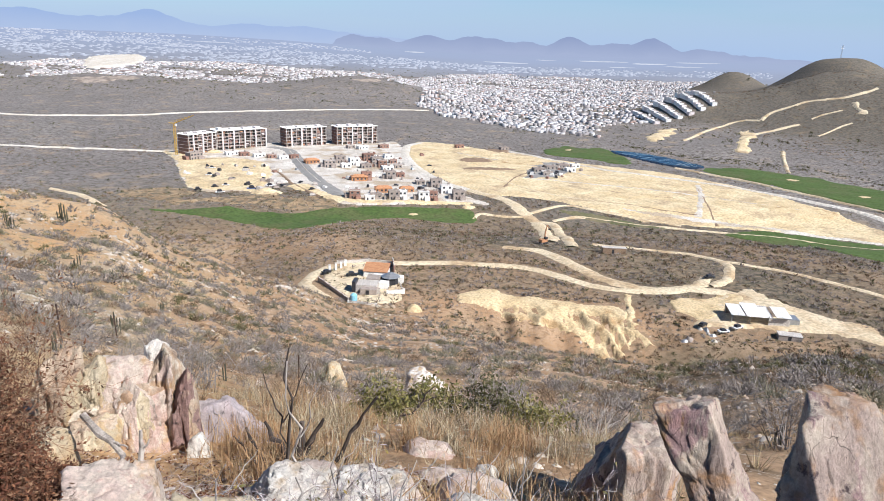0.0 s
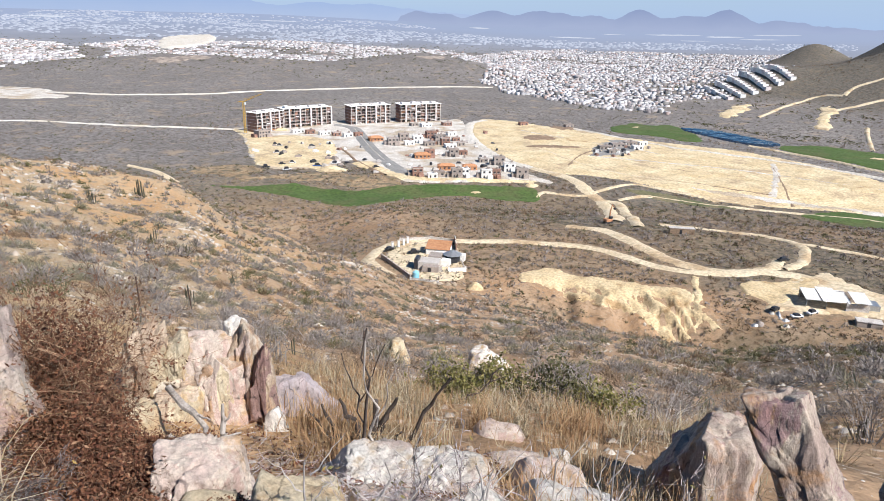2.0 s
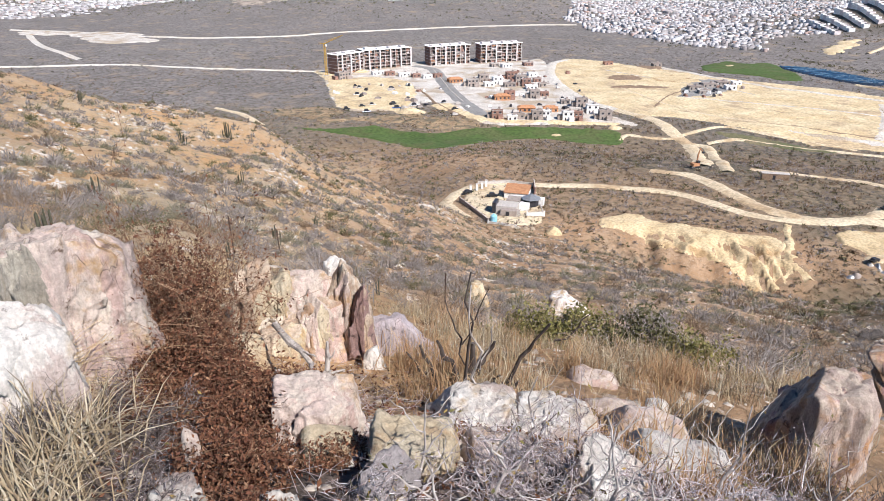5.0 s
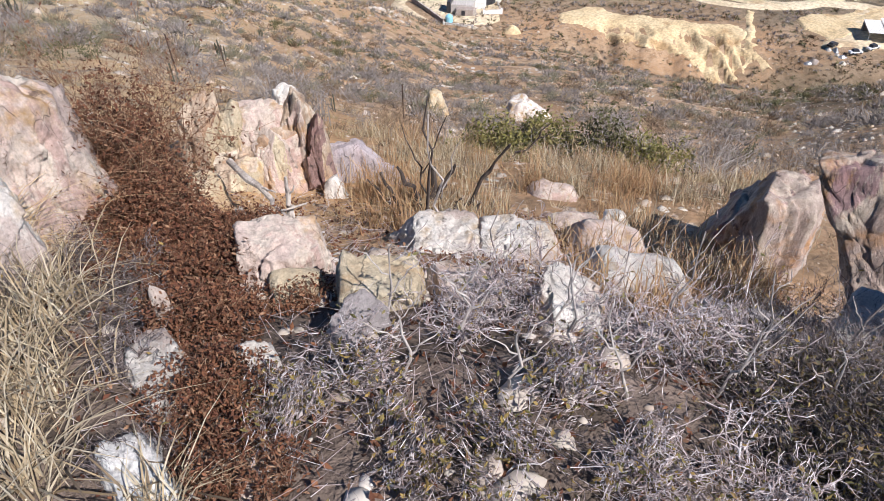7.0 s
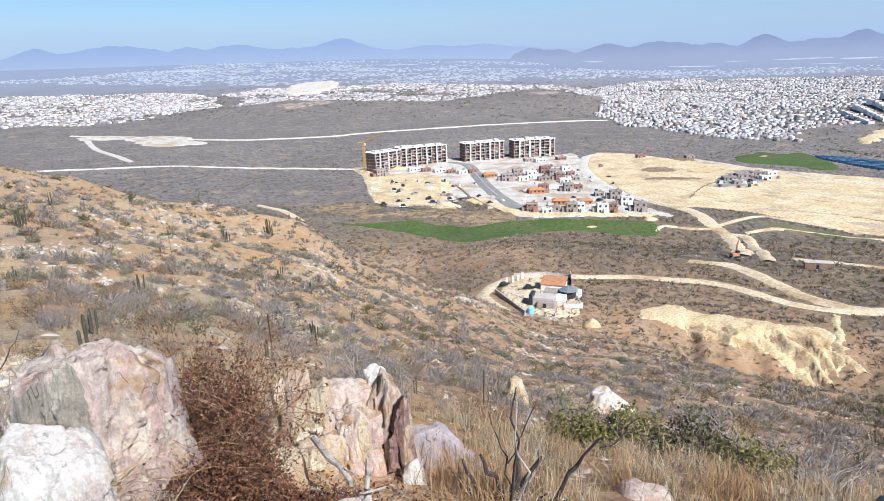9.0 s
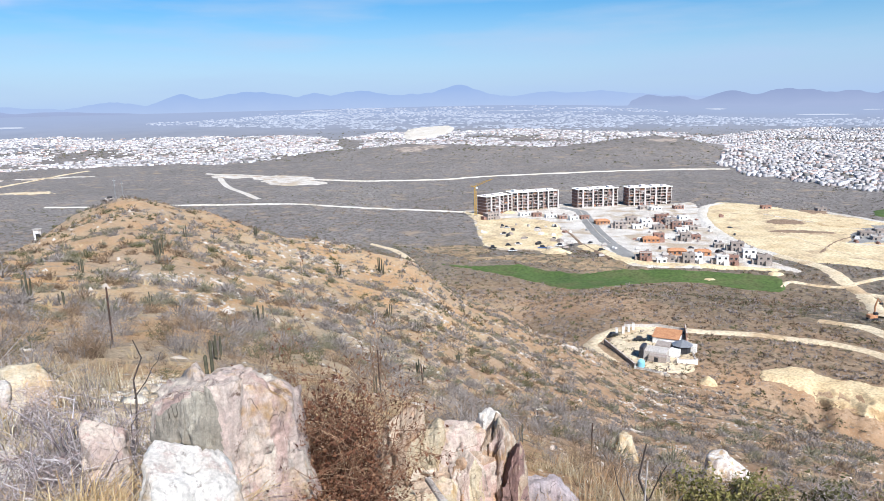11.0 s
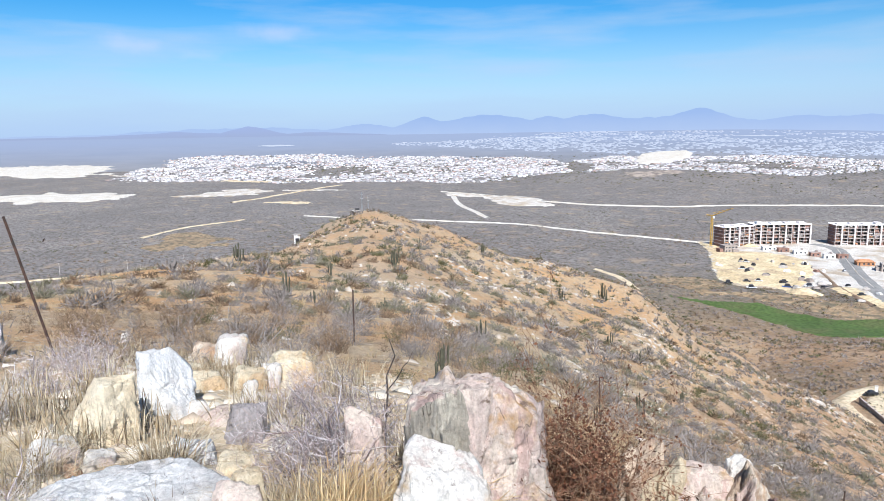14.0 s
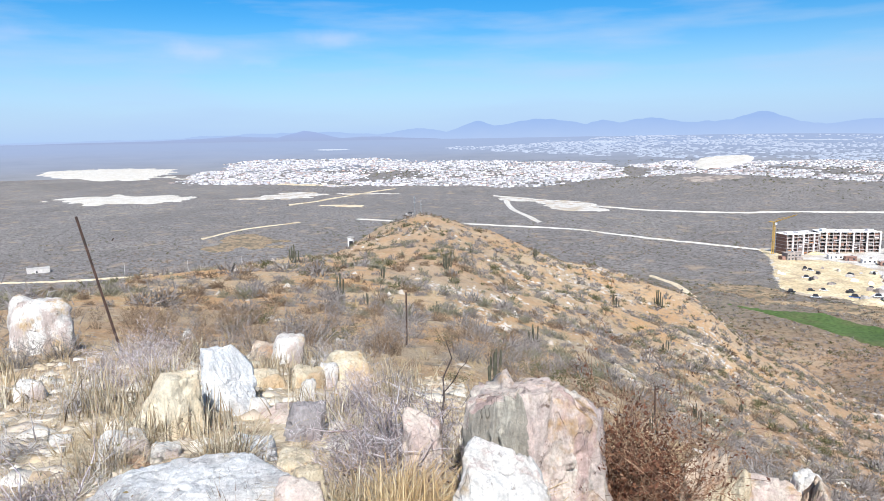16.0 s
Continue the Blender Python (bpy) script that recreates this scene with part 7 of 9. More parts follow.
# faces of each kind of rock: normals and distances, in half widths
SHAPES = {
    "block": [(1, 0, 0.15, 0.95), (-1, 0.1, 0.1, 0.95), (0.1, -1, 0.2, 0.95), (0, 1, 0, 0.95), (0.15, -0.2, 1, 0.9), (0.7, -0.7, 0.5, 1.1), (-0.8, -0.5, 0.5, 1.12), (0.3, 0.5, 0.9, 1.1)],
    "flat": [(1, 0.2, 0.3, 0.95), (-1, -0.2, 0.4, 0.95), (0.1, -1, 0.7, 0.85), (0, 1, 0.2, 0.95), (0.05, -0.15, 1, 0.8), (0.7, -0.6, 0.7, 1.1), (-0.6, -0.6, 0.8, 1.05)],
    "slab": [(1, 0, 0, 0.9), (-1, 0, 0, 0.9), (0, -1, 0.4, 0.8), (0, 1, 0, 0.9), (-0.5, -0.3, 1, 0.75), (0.8, 0, 0.6, 0.95)],
    "split": [(-0.36, 0, 0.93, 0.96), (-1, 0, 0.05, 0.94), (-0.45, -0.89, 0.02, 0.66), (0.50, -0.86, 0.06, 0.58), (0.575, 0, 0.82, 0.96), (0.97, 0, 0.2, 0.87), (0, 1, 0.1, 0.95), (0, 0, 1, 0.95)],
    "pillar": [(1, 0, 0.1, 0.9), (-1, 0, 0.22, 0.85), (0.5, -0.9, 0.1, 0.9), (-0.6, -0.8, 0.1, 0.88), (0, 1, 0, 0.9), (-0.2, 0, 1, 0.95), (0.6, -0.1, 0.8, 1.15)],
    "shard": [(1, 0, 0.08, 0.9), (-1, 0, 0.12, 0.9), (0.35, -0.93, 0.08, 0.85), (-0.5, -0.85, 0.1, 0.88), (0, 1, 0, 0.9), (-0.55, -0.2, 0.8, 0.95), (0.5, 0.1, 0.85, 1.02)],
    "jag": [(1, 0, -0.25, 0.85), (-0.95, 0, 0.35, 0.85), (0.2, -0.95, 0.35, 0.8), (-0.6, -0.7, 0.4, 0.9), (0, 1, 0, 0.9), (-0.1, 0, 1, 0.93), (0.4, -0.3, 0.9, 1.0)],
    "plate": [(1, 0, 0.25, 0.9), (-1, 0, 0.1, 0.9), (0, -1, 0.05, 0.8), (0, 1, 0, 0.8), (0.1, 0, 1, 0.95), (0.75, 0, 0.65, 1.05), (-0.75, 0, 0.65, 1.0)],
    "stump": [(1, 0, 0.02, 0.85), (-1, 0, 0.06, 0.85), (0.4, -0.9, 0.06, 0.8), (-0.5, -0.85, 0.1, 0.82), (0, 1, 0, 0.9), (-0.15, -0.15, 1, 0.93)],
    "wedge_l": [(0.80, 0, 0.60, 0.62), (-1, 0, 0.12, 0.92), (0.1, -1, 0.3, 0.8), (0, 1, 0, 0.9), (-0.3, 0, 1, 0.95), (-0.4, -0.8, 0.4, 0.95)],
    "wedge_c": [(0.95, 0, 0.35, 0.72), (-0.95, 0, 0.35, 0.72), (0.1, -1, 0.3, 0.8), (0, 1, 0.2, 0.9), (0, 0, 1, 0.97)],
    "standing": [(-0.724, 0, 0.69, 0.655), (-0.60, -0.80, 0.06, 0.55), (0.45, -0.89, 0.10, 0.78), (1, -0.1, 0.10, 0.93), (0, 1, 0.2, 0.9), (0.1, 0, 1, 0.96), (0.75, 0, 0.66, 1.22)],
    "leaning": [(1, -0.1, 0.05, 0.90), (-1, -0.1, 0.05, 0.86), (0.22, -0.92, 0.32, 0.66), (-0.80, -0.60, -0.20, 0.80), (0, 1, 0, 0.9), (-0.06, 0, 1, 0.93), (0.75, -0.2, 0.62, 1.25)],
    "peak": [(-1, 0, 0.06, 0.62), (-0.30, -0.954, 0.0, 0.63), (0.643, -0.428, 0.634, 0.495), (0, 1, 0, 0.9), (0, 0, 1, 0.98), (1, 0, 0.1, 0.98)],
    "crag": [(-0.75, -0.2, 0.62, 0.70), (0.95, -0.1, 0.2, 0.88), (-0.25, -0.90, 0.36, 0.62), (0.40, -0.85, 0.34, 0.66), (0, 1, 0, 0.9), (-0.35, -0.1, 0.94, 0.66), (0.15, -0.2, 0.97, 0.80)],
    "tooth": [(-0.90, 0, 0.42, 0.72), (0.96, -0.05, 0.26, 0.80), (-0.45, -0.85, 0.26, 0.66), (0.62, -0.76, 0.16, 0.72), (0, 1, 0.1, 0.85), (-0.5, 0, 0.86, 0.84), (0.4, 0.1, 0.9, 1.0)],
    "panel": [(0.74, 0, 0.67, 0.46), (-1, 0, 0.02, 0.90), (0.08, -0.97, 0.24, 0.45), (0, 1, 0, 0.8), (-0.2, 0, 1, 0.97)],
}


def rock(label, material, style, x, y, z, w, d, h, turn, detail, seed, other=None, facing=(-1, 0, 0)):
    """A stone bounded by a few flat faces, with broken edges, chips and ledges; other: the mineral of the faces that face one way."""
    g = np.random.default_rng(seed)
    bm = bmesh.new()
    bmesh.ops.create_icosphere(bm, subdivisions=detail, radius=1.0)
    u = np.array([v.co[:] for v in bm.verts])
    faces = np.array([[v.index for v in f.verts] for f in bm.faces])
    bm.free()
    planes = np.array(SHAPES[style], float)
    nrm = planes[:, :3] + g.normal(0, 0.02 if style in ("standing", "leaning", "peak", "panel") else 0.05, (len(planes), 3))
    nrm /= np.linalg.norm(nrm, axis=1)[:, None]
    dist = planes[:, 3] * g.uniform(0.97, 1.03, len(planes))
    nrm, dist = np.concatenate([nrm, [(0, 0, -1.0)]]), np.concatenate([dist, [1.0]])

    def hull():
        return u / (np.maximum(u @ nrm.T, 1e-6) / dist).max(1)[:, None]

    # knock flakes off corners and edges: flat facets set just inside the corners
    p = hull()
    flakes = g.normal(size=(20, 3))
    flakes /= np.linalg.norm(flakes, axis=1)[:, None]
    flakes[:, 2] *= 0.8
    keen = style in ("standing", "leaning", "peak", "split", "shard", "panel", "tooth")
    depth = (p @ flakes.T).max(0) * g.uniform(0.95 if keen else 0.86, 1.0, 20)
    nrm, dist = np.concatenate([nrm, flakes]), np.concatenate([dist, depth])
    p = hull()
    q = p * np.array([w / 2, d / 2, h / 2])
    size = (w * d * h) ** (1 / 3)
    s = 1.0 / max(w, h)
    splinter = style in ("split", "shard", "pillar", "jag", "wedge_c", "stump", "tooth", "crag")
    stretch = np.array([1, 1, 0.22]) if splinter else np.array([1, 1, 0.75])

    def ledges(count, amp, tilt):
        """Broken facets, each set a little in or out and tilted, with sharp steps between."""
        c = q[g.integers(0, len(q), count)]
        jitter = 0.05 * size * np.stack([fbm3(q * 9 * s, seed + 31 + k, 3) for k in range(3)], 1)
        k = np.argmin(np.square(((q + jitter)[:, None] - c[None]) * stretch).sum(2), 1)
        step = g.uniform(-1, 0.4, count) * amp
        lean = g.normal(0, tilt, (count, 3))
        return step[k] * size + ((q - c[k]) * lean[k]).sum(1)

    off = ledges(16, 0.16 if style == "stump" else 0.11 if style in ("crag", "tooth") else 0.05 if splinter else 0.036, 0.06) + ledges(70, 0.06 if style in ("stump", "crag", "tooth") else 0.024 if splinter else 0.018, 0.08)
    off = off + 0.006 * size * fbm3(q * 3.0 * s + seed, seed, 3) + 0.015 * size * fbm3(q * 30 * s, seed + 5, 3)
    off = off + (0.034 if splinter else 0.010) * size * (0.5 - 1.6 * np.abs(fbm3(q * np.array([9, 9, 1.6 if splinter else 4.0]) * s + seed, seed + 3, 3)))
    split = fbm3(q * np.array([2.2, 2.2, 1.2]) * s + seed * 2, seed + 7, 3)
    off = off - 0.04 * size * np.maximum(0, 1 - np.abs(split) / 0.045)
    q = q + u * off[:, None]
    if style == "leaning":
        q[:, 0] -= 1.55 * w / 2 * q[:, 2] / (h / 2)
    q[:, 2] += h / 2
    me = mesh_np("rock", q, faces)
    me.materials.append(material)
    if other is not None:
        me.materials.append(other)
        tri = p[faces]
        n = np.cross(tri[:, 1] - tri[:, 0], tri[:, 2] - tri[:, 0])
        n /= np.linalg.norm(n, axis=1)[:, None] + 1e-12
        side = n @ np.array(facing) + 0.25 * fbm3(q[faces[:, 0]] * 6 * s, seed + 9, 3) > 0.7
        me.polygons.foreach_set("material_index", side.astype(np.int32))
    ob = tagged(new("rock", me), label, "rock", "rocks on the summit")
    ob.matrix_world = pose(x, y, z - 0.06 * h, 0, 0, turn)
    return ob

rock("tall split boulder with pink and striped grey faces", M_ROCK_PINK, "split", -2.64, 2.84, -2.49, 0.91, 0.73, 1.15, 38, 6, 1, M_ROCK_STRIPED, (-0.75, -0.6, 0))
rock("broad broken boulder with cream and brown faces", M_ROCK_BROWN, "crag", -2.08, 4.74, -3.42, 1.14, 0.70, 0.78, 22, 6, 3, M_ROCK_PINK, (0.5, -0.75, 0.3))
rock("rust-brown rock face slanting to the ground", M_ROCK_BROWN, "jag", -2.16, 4.36, -3.40, 0.46, 0.34, 0.58, 30, 6, 55, M_ROCK_OCHRE, (0.6, -0.6, 0.4))
rock("ragged cream and rust rock crest", M_ROCK_BROWN, "stump", -2.46, 4.66, -3.18, 0.42, 0.32, 0.68, 26, 6, 56, M_ROCK_OCHRE, (0.3, -0.9, 0))
rock("jagged cream rock crest", M_ROCK_OCHRE, "tooth", -2.24, 4.72, -3.06, 0.36, 0.28, 0.56, 24, 5, 57)
rock("low cream rock arm beside the crest", M_ROCK_PINK, "flat", -2.05, 4.86, -3.00, 0.50, 0.26, 0.46, 24, 5, 4)
rock("tall cream and rust rock pillar", M_ROCK_BROWN, "tooth", -1.78, 4.90, -3.62, 0.50, 0.44, 1.16, 20, 6, 5, M_ROCK_PINK, (-0.3, -0.9, 0.2))
rock("smooth dark reddish rock plate leaning upright", M_ROCK_RED, "tooth", -1.57, 4.76, -3.62, 0.26, 0.24, 1.08, 20, 6, 6, M_ROCK_BROWN, (0.9, -0.2, 0))
rock("upright pale shard on the pillar", M_ROCK_WHITE, "shard", -1.86, 5.02, -2.72, 0.20, 0.14, 0.24, 50, 4, 58)
rock("pink and cream split rock face", M_ROCK_PINK, "shard", -1.93, 4.68, -3.38, 0.32, 0.26, 0.66, 34, 6, 59, M_ROCK_OCHRE, (0.4, -0.8, 0.3))
rock("small dark filler for the hole in the stack", M_ROCK_SHADE, "block", -1.99, 4.98, -2.98, 0.20, 0.15, 0.34, 23, 4, 10)
rock("smooth grey-pink triangular slab leaning back", M_ROCK_SLAB, "panel", -1.22, 5.10, -3.78, 0.84, 0.30, 0.80, 14, 5, 7)
rock("bright cream stone at the pillar foot", M_ROCK_WHITE, "wedge_l", -1.40, 4.60, -3.55, 0.26, 0.16, 0.52, 17, 4, 9)
rock("broken cream rock at the foot of the stack", M_ROCK_OCHRE, "block", -2.22, 3.98, -3.10, 0.34, 0.26, 0.42, 30, 5, 76)
rock("long white boulder with a flat front", M_ROCK_WHITE, "flat", -0.32, 3.16, -2.84, 0.60, 0.50, 0.42, 4, 6, 11)
rock("domed cream boulder joined to the white one", M_ROCK_PINK, "flat", 0.07, 3.20, -2.84, 0.56, 0.46, 0.44, 0, 6, 12, M_ROCK_WHITE, (0, -0.5, 0.8))
# added dark piece in place of the overhang's shadow
rock("small dark filler for the shade under the boulder", M_ROCK_SHADE, "block", -0.12, 2.86, -2.66, 0.20, 0.10, 0.16, 4, 4, 86)
rock("standing stone with a dark and a sunlit face", M_ROCK_TALL, "standing", 1.93, 4.52, -4.26, 0.86, 0.80, 1.48, -24, 6, 16)
rock("leaning angular standing stone with a purple top", M_ROCK_TALL, "leaning", 2.17, 3.38, -3.31, 0.42, 0.40, 1.34, -31, 6, 17)
rock("large angular standing stone with a sunlit face", M_ROCK_TALL, "peak", 2.28, 2.56, -2.86, 0.68, 0.57, 1.32, -38, 6, 18)
rock("pinkish ledge of stone in dry grass", M_ROCK_PINK, "flat", 0.55, 4.61, -3.60, 0.50, 0.36, 0.20, -4, 4, 24)
rock("upright pale pinkish boulder with a rounded top", M_ROCK_WHITE, "block", -2.26, 2.12, -2.11, 0.44, 0.35, 0.65, 46, 6, 2)
rock("angular cream boulder with rusty stains", M_ROCK_PINK, "block", -1.01, 2.39, -2.37, 0.48, 0.38, 0.51, 35, 6, 13)
rock("yellowish lichened boulder among twigs", M_ROCK_OCHRE, "block", -0.50, 2.10, -2.40, 0.43, 0.34, 0.61, 24, 5, 14)
rock("dark weathered stone slab lying in dry grass", M_ROCK_GREY, "slab", -0.49, 1.79, -2.10, 0.25, 0.10, 0.39, 48, 4, 15)
rock("long low white rock in dry grass", M_ROCK_WHITE, "flat", 0.76, 2.96, -2.77, 0.59, 0.41, 0.32, -14, 4, 19)
rock("pinkish white rock beneath bare twigs", M_ROCK_PINK, "block", 0.30, 2.04, -2.34, 0.34, 0.36, 0.52, -10, 6, 20, M_ROCK_WHITE, (0.3, -0.5, 0.8))
rock("cream rock beside the standing stone", M_ROCK_WHITE, "block", 1.92, 2.74, -3.05, 0.34, 0.28, 0.60, -36, 4, 21)
rock("grey stone in the shade of twigs", M_ROCK_GREY, "flat", 1.25, 2.32, -2.69, 0.82, 0.49, 0.39, -29, 4, 22)
rock("small white stone by the grass", M_ROCK_WHITE, "wedge_l", 0.91, 4.72, -3.66, 0.26, 0.16, 0.29, -11, 4, 23)
rock("flat pinkish stone ledge in dry grass", M_ROCK_PINK, "flat", 0.77, 4.05, -3.36, 0.55, 0.39, 0.29, -10, 4, 25)
rock("pinkish flat stone in dry grass", M_ROCK_PINK, "flat", 0.40, 5.44, -3.85, 0.43, 0.30, 0.23, -4, 3, 26)
rock("whitish stone under dry grass", M_ROCK_WHITE, "flat", -1.10, 1.42, -1.98, 0.22, 0.52, 0.26, 36, 6, 27)
rock("long whitish stone in blond grass", M_ROCK_PALE, "flat", -0.90, 0.94, -1.88, 0.19, 0.50, 0.26, 40, 6, 28)
rock("small white pitted stone in brown leaves", M_ROCK_WHITE, "block", -0.81, 1.54, -2.07, 0.15, 0.12, 0.35, 36, 4, 29)
rock("small ochre stone among twigs", M_ROCK_OCHRE, "block", -0.67, 1.94, -2.20, 0.14, 0.12, 0.18, 26, 3, 30)
rock("small round cream stone", M_ROCK_PINK, "block", -0.87, 2.01, -2.23, 0.14, 0.11, 0.21, 30, 3, 31)
rock("cream stone at the brown leaves", M_ROCK_PINK, "block", -1.26, 1.78, -2.01, 0.07, 0.05, 0.31, 43, 3, 32)
rock("pointed yellowish rock down the slope", M_ROCK_OCHRE, "wedge_c", -4.3, 32.0, height(-4.3, 32.0) + 0.05, 1.30, 1.05, 1.45, 8, 4, 33)
rock("white boulder down the slope", M_ROCK_WHITE, "wedge_l", 0.3, 34.5, height(0.3, 34.5) + 0.05, 1.95, 1.5, 1.35, -1, 4, 34)
rock("broad pale stone slab at the edge", M_ROCK_PALE, "flat", -3.78, 1.34, -2.17, 1.08, 0.66, 0.36, 68, 6, 35)
rock("square white stone on the slab", M_ROCK_PALE, "block", -4.32, 1.96, -2.22, 0.30, 0.24, 0.23, 63, 5, 36)
rock("cream stone with a flat top", M_ROCK_OCHRE, "block", -3.80, 2.01, -2.20, 0.35, 0.28, 0.26, 59, 4, 37)
rock("pinkish stone at the edge", M_ROCK_PINK, "block", -2.99, 1.48, -2.01, 0.25, 0.20, 0.40, 59, 4, 38)
rock("yellowish white angular block", M_ROCK_CREAM, "standing", -5.15, 1.72, -2.44, 0.56, 0.44, 0.78, 74, 6, 39)
rock("upright white stone leaning sideways", M_ROCK_PALE, "peak", -5.50, 2.34, -2.48, 0.56, 0.40, 0.80, 66, 6, 40)
rock("grey lichened lump of stone", M_ROCK_GREY, "jag", -4.49, 2.47, -2.35, 0.29, 0.23, 0.44, 58, 5, 41)
rock("white stone on bare stony ground", M_ROCK_WHITE, "flat", -5.33, 2.55, -2.36, 0.17, 0.14, 0.22, 62, 3, 43)
rock("white and ochre rock stack", M_ROCK_WHITE, "jag", -9.37, 5.24, -3.53, 0.56, 0.45, 0.57, 59, 4, 44)
rock("brown and white rock on stony ground", M_ROCK_BROWN, "block", -9.66, 5.05, -3.55, 0.50, 0.40, 0.44, 61, 4, 45)
rock("yellowish rock behind the shrub", M_ROCK_OCHRE, "flat", -6.09, 4.03, -2.71, 0.46, 0.37, 0.47, 54, 4, 46)
rock("white boulder on the scrubby ridge", M_ROCK_WHITE, "block", -14.46, 3.11, -3.91, 1.04, 0.84, 1.13, 77, 4, 47)
rock("small white upright stone in the scrub", M_ROCK_WHITE, "wedge_c", -16.21, 6.60, -4.82, 0.34, 0.27, 0.33, 67, 3, 48)
rock("cream stone showing through bare twigs", M_ROCK_PINK, "flat", -0.12, 2.16, -2.29, 0.41, 0.32, 0.37, 5, 5, 60)
rock("pinkish stone under thorn twigs", M_ROCK_PINK, "block", 0.20, 1.92, -2.32, 0.20, 0.20, 0.34, -4, 5, 62)
rock("flat pinkish stone at the feet", M_ROCK_PINK, "flat", -0.62, 1.03, -1.85, 0.19, 0.16, 0.13, 34, 4, 63)
rock("rusty cream stone beside the vine", M_ROCK_OCHRE, "block", -0.89, 2.17, -2.27, 0.28, 0.23, 0.31, 34, 4, 64)
rock("pale rock among stones", M_ROCK_WHITE, "block", -4.95, 1.35, -2.21, 0.34, 0.28, 0.26, 73, 4, 49)
rock("brown stone in the grass", M_ROCK_BROWN, "flat", -4.63, 1.30, -2.16, 0.18, 0.15, 0.21, 72, 3, 50)
rock("pale stone in grey scrub", M_ROCK_WHITE, "block", -7.64, 1.40, -2.54, 0.29, 0.23, 0.28, 78, 3, 51)
rock("ochre stone on bare ground", M_ROCK_OCHRE, "flat", -7.97, 3.79, -2.96, 0.55, 0.44, 0.21, 63, 3, 52)
rock("pale stone on bare ground", M_ROCK_PINK, "flat", -5.01, 2.66, -2.35, 0.43, 0.35, 0.19, 59, 3, 53)
rock("white stone among rubble", M_ROCK_WHITE, "block", -5.60, 1.14, -2.26, 0.19, 0.15, 0.15, 77, 3, 54)
rock("white broken rock on the stony ridge", M_ROCK_WHITE, "jag", -6.04, 3.72, -2.61, 0.24, 0.19, 0.32, 56, 4, 78)
rock("yellowish broken rock on the stony ridge", M_ROCK_OCHRE, "block", -6.09, 3.53, -2.56, 0.33, 0.26, 0.25, 58, 4, 79)
rock("cream broken rock on the stony ridge", M_ROCK_OCHRE, "flat", -6.38, 3.17, -2.56, 0.42, 0.33, 0.24, 62, 4, 80)
rock("white rock at the thorn shrub", M_ROCK_WHITE, "jag", -5.35, 3.04, -2.41, 0.16, 0.12, 0.29, 58, 4, 81)
rock("yellow broken rock by the slab", M_ROCK_OCHRE, "block", -4.93, 1.37, -2.21, 0.24, 0.19, 0.24, 72, 4, 82)
rock("pale broken stone by the slab", M_ROCK_WHITE, "block", -4.72, 1.54, -2.20, 0.21, 0.17, 0.18, 70, 4, 83)
rock("pinkish stone behind the thorn shrub", M_ROCK_PINK, "block", -3.23, 2.49, -2.26, 0.26, 0.21, 0.60, 48, 5, 84)
rock("cream stone beside the slab", M_ROCK_OCHRE, "flat", -3.13, 1.63, -2.05, 0.18, 0.15, 0.44, 58, 5, 85)

# ---------------------------------------------------------------- plants on the summit
def twig_tris(segs):
    """Three-sided tapering prisms from rows of start, end and two radii."""
    s = np.asarray(segs, float)
    a, b, ra, rb = s[:, 0:3], s[:, 3:6], s[:, 6], s[:, 7]
    d = b - a
    d /= np.linalg.norm(d, axis=1)[:, None] + 1e-12
    ref = np.where(np.abs(d[:, 2:3]) > 0.9, np.array([[1.0, 0, 0]]), np.array([[0, 0, 1.0]]))
    u = np.cross(d, ref)
    u /= np.linalg.norm(u, axis=1)[:, None]
    w = np.cross(d, u)
    rings = []
    for base, rad in ((a, ra), (b, rb)):
        for k in range(3):
            ang = 2.0944 * k
            rings.append(base + (u * math.cos(ang) + w * math.sin(ang)) * rad[:, None])
    v = np.stack(rings, 1).reshape(-1, 3)
    f = np.array([(0, 1, 4), (0, 4, 3), (1, 2, 5), (1, 5, 4), (2, 0, 3), (2, 3, 5)])
    t = (f[None] + (np.arange(len(s)) * 6)[:, None, None]).reshape(-1, 3)
    return v, t


def ribbon_tris(segs, seed):
    """The finest twigs: one narrow strip each."""
    s = np.asarray(segs, float)
    a, b = s[:, 0:3], s[:, 3:6]
    u = np.cross(b - a, np.random.default_rng(seed).normal(size=3))
    u /= np.linalg.norm(u, axis=1)[:, None] + 1e-12
    v = np.stack([a - u * s[:, 6:7], a + u * s[:, 6:7], b + u * s[:, 7:8], b - u * s[:, 7:8]], 1).reshape(-1, 3)
    return v, (np.array([(0, 1, 2), (0, 2, 3)])[None] + (np.arange(len(s)) * 4)[:, None, None]).reshape(-1, 3)


def grow(g, start, way, length, radius, depth, out, bend=0.35, kids=3, kink=4):
    """Branch by branch: a crooked stem that throws side twigs."""
    p, d = np.array(start, float), np.array(way, float)
    d /= np.linalg.norm(d)
    step = length / kink
    for i in range(kink):
        d = d + g.normal(0, bend, 3) * 0.5
        d /= np.linalg.norm(d)
        q = p + d * step
        r0, r1 = radius * (1 - 0.75 * i / kink), radius * (1 - 0.75 * (i + 1) / kink)
        out.append((*p, *q, r0, r1))
        if depth > 0:
            for _ in range(g.integers(0, kids)):
                side = d * 0.55 + g.normal(0, 0.65, 3)
                grow(g, p + (q - p) * g.random(), side, length * g.uniform(0.35, 0.65), r1 * 0.6, depth - 1, out, bend, kids, max(2, kink - 1))
        p = q
    return out


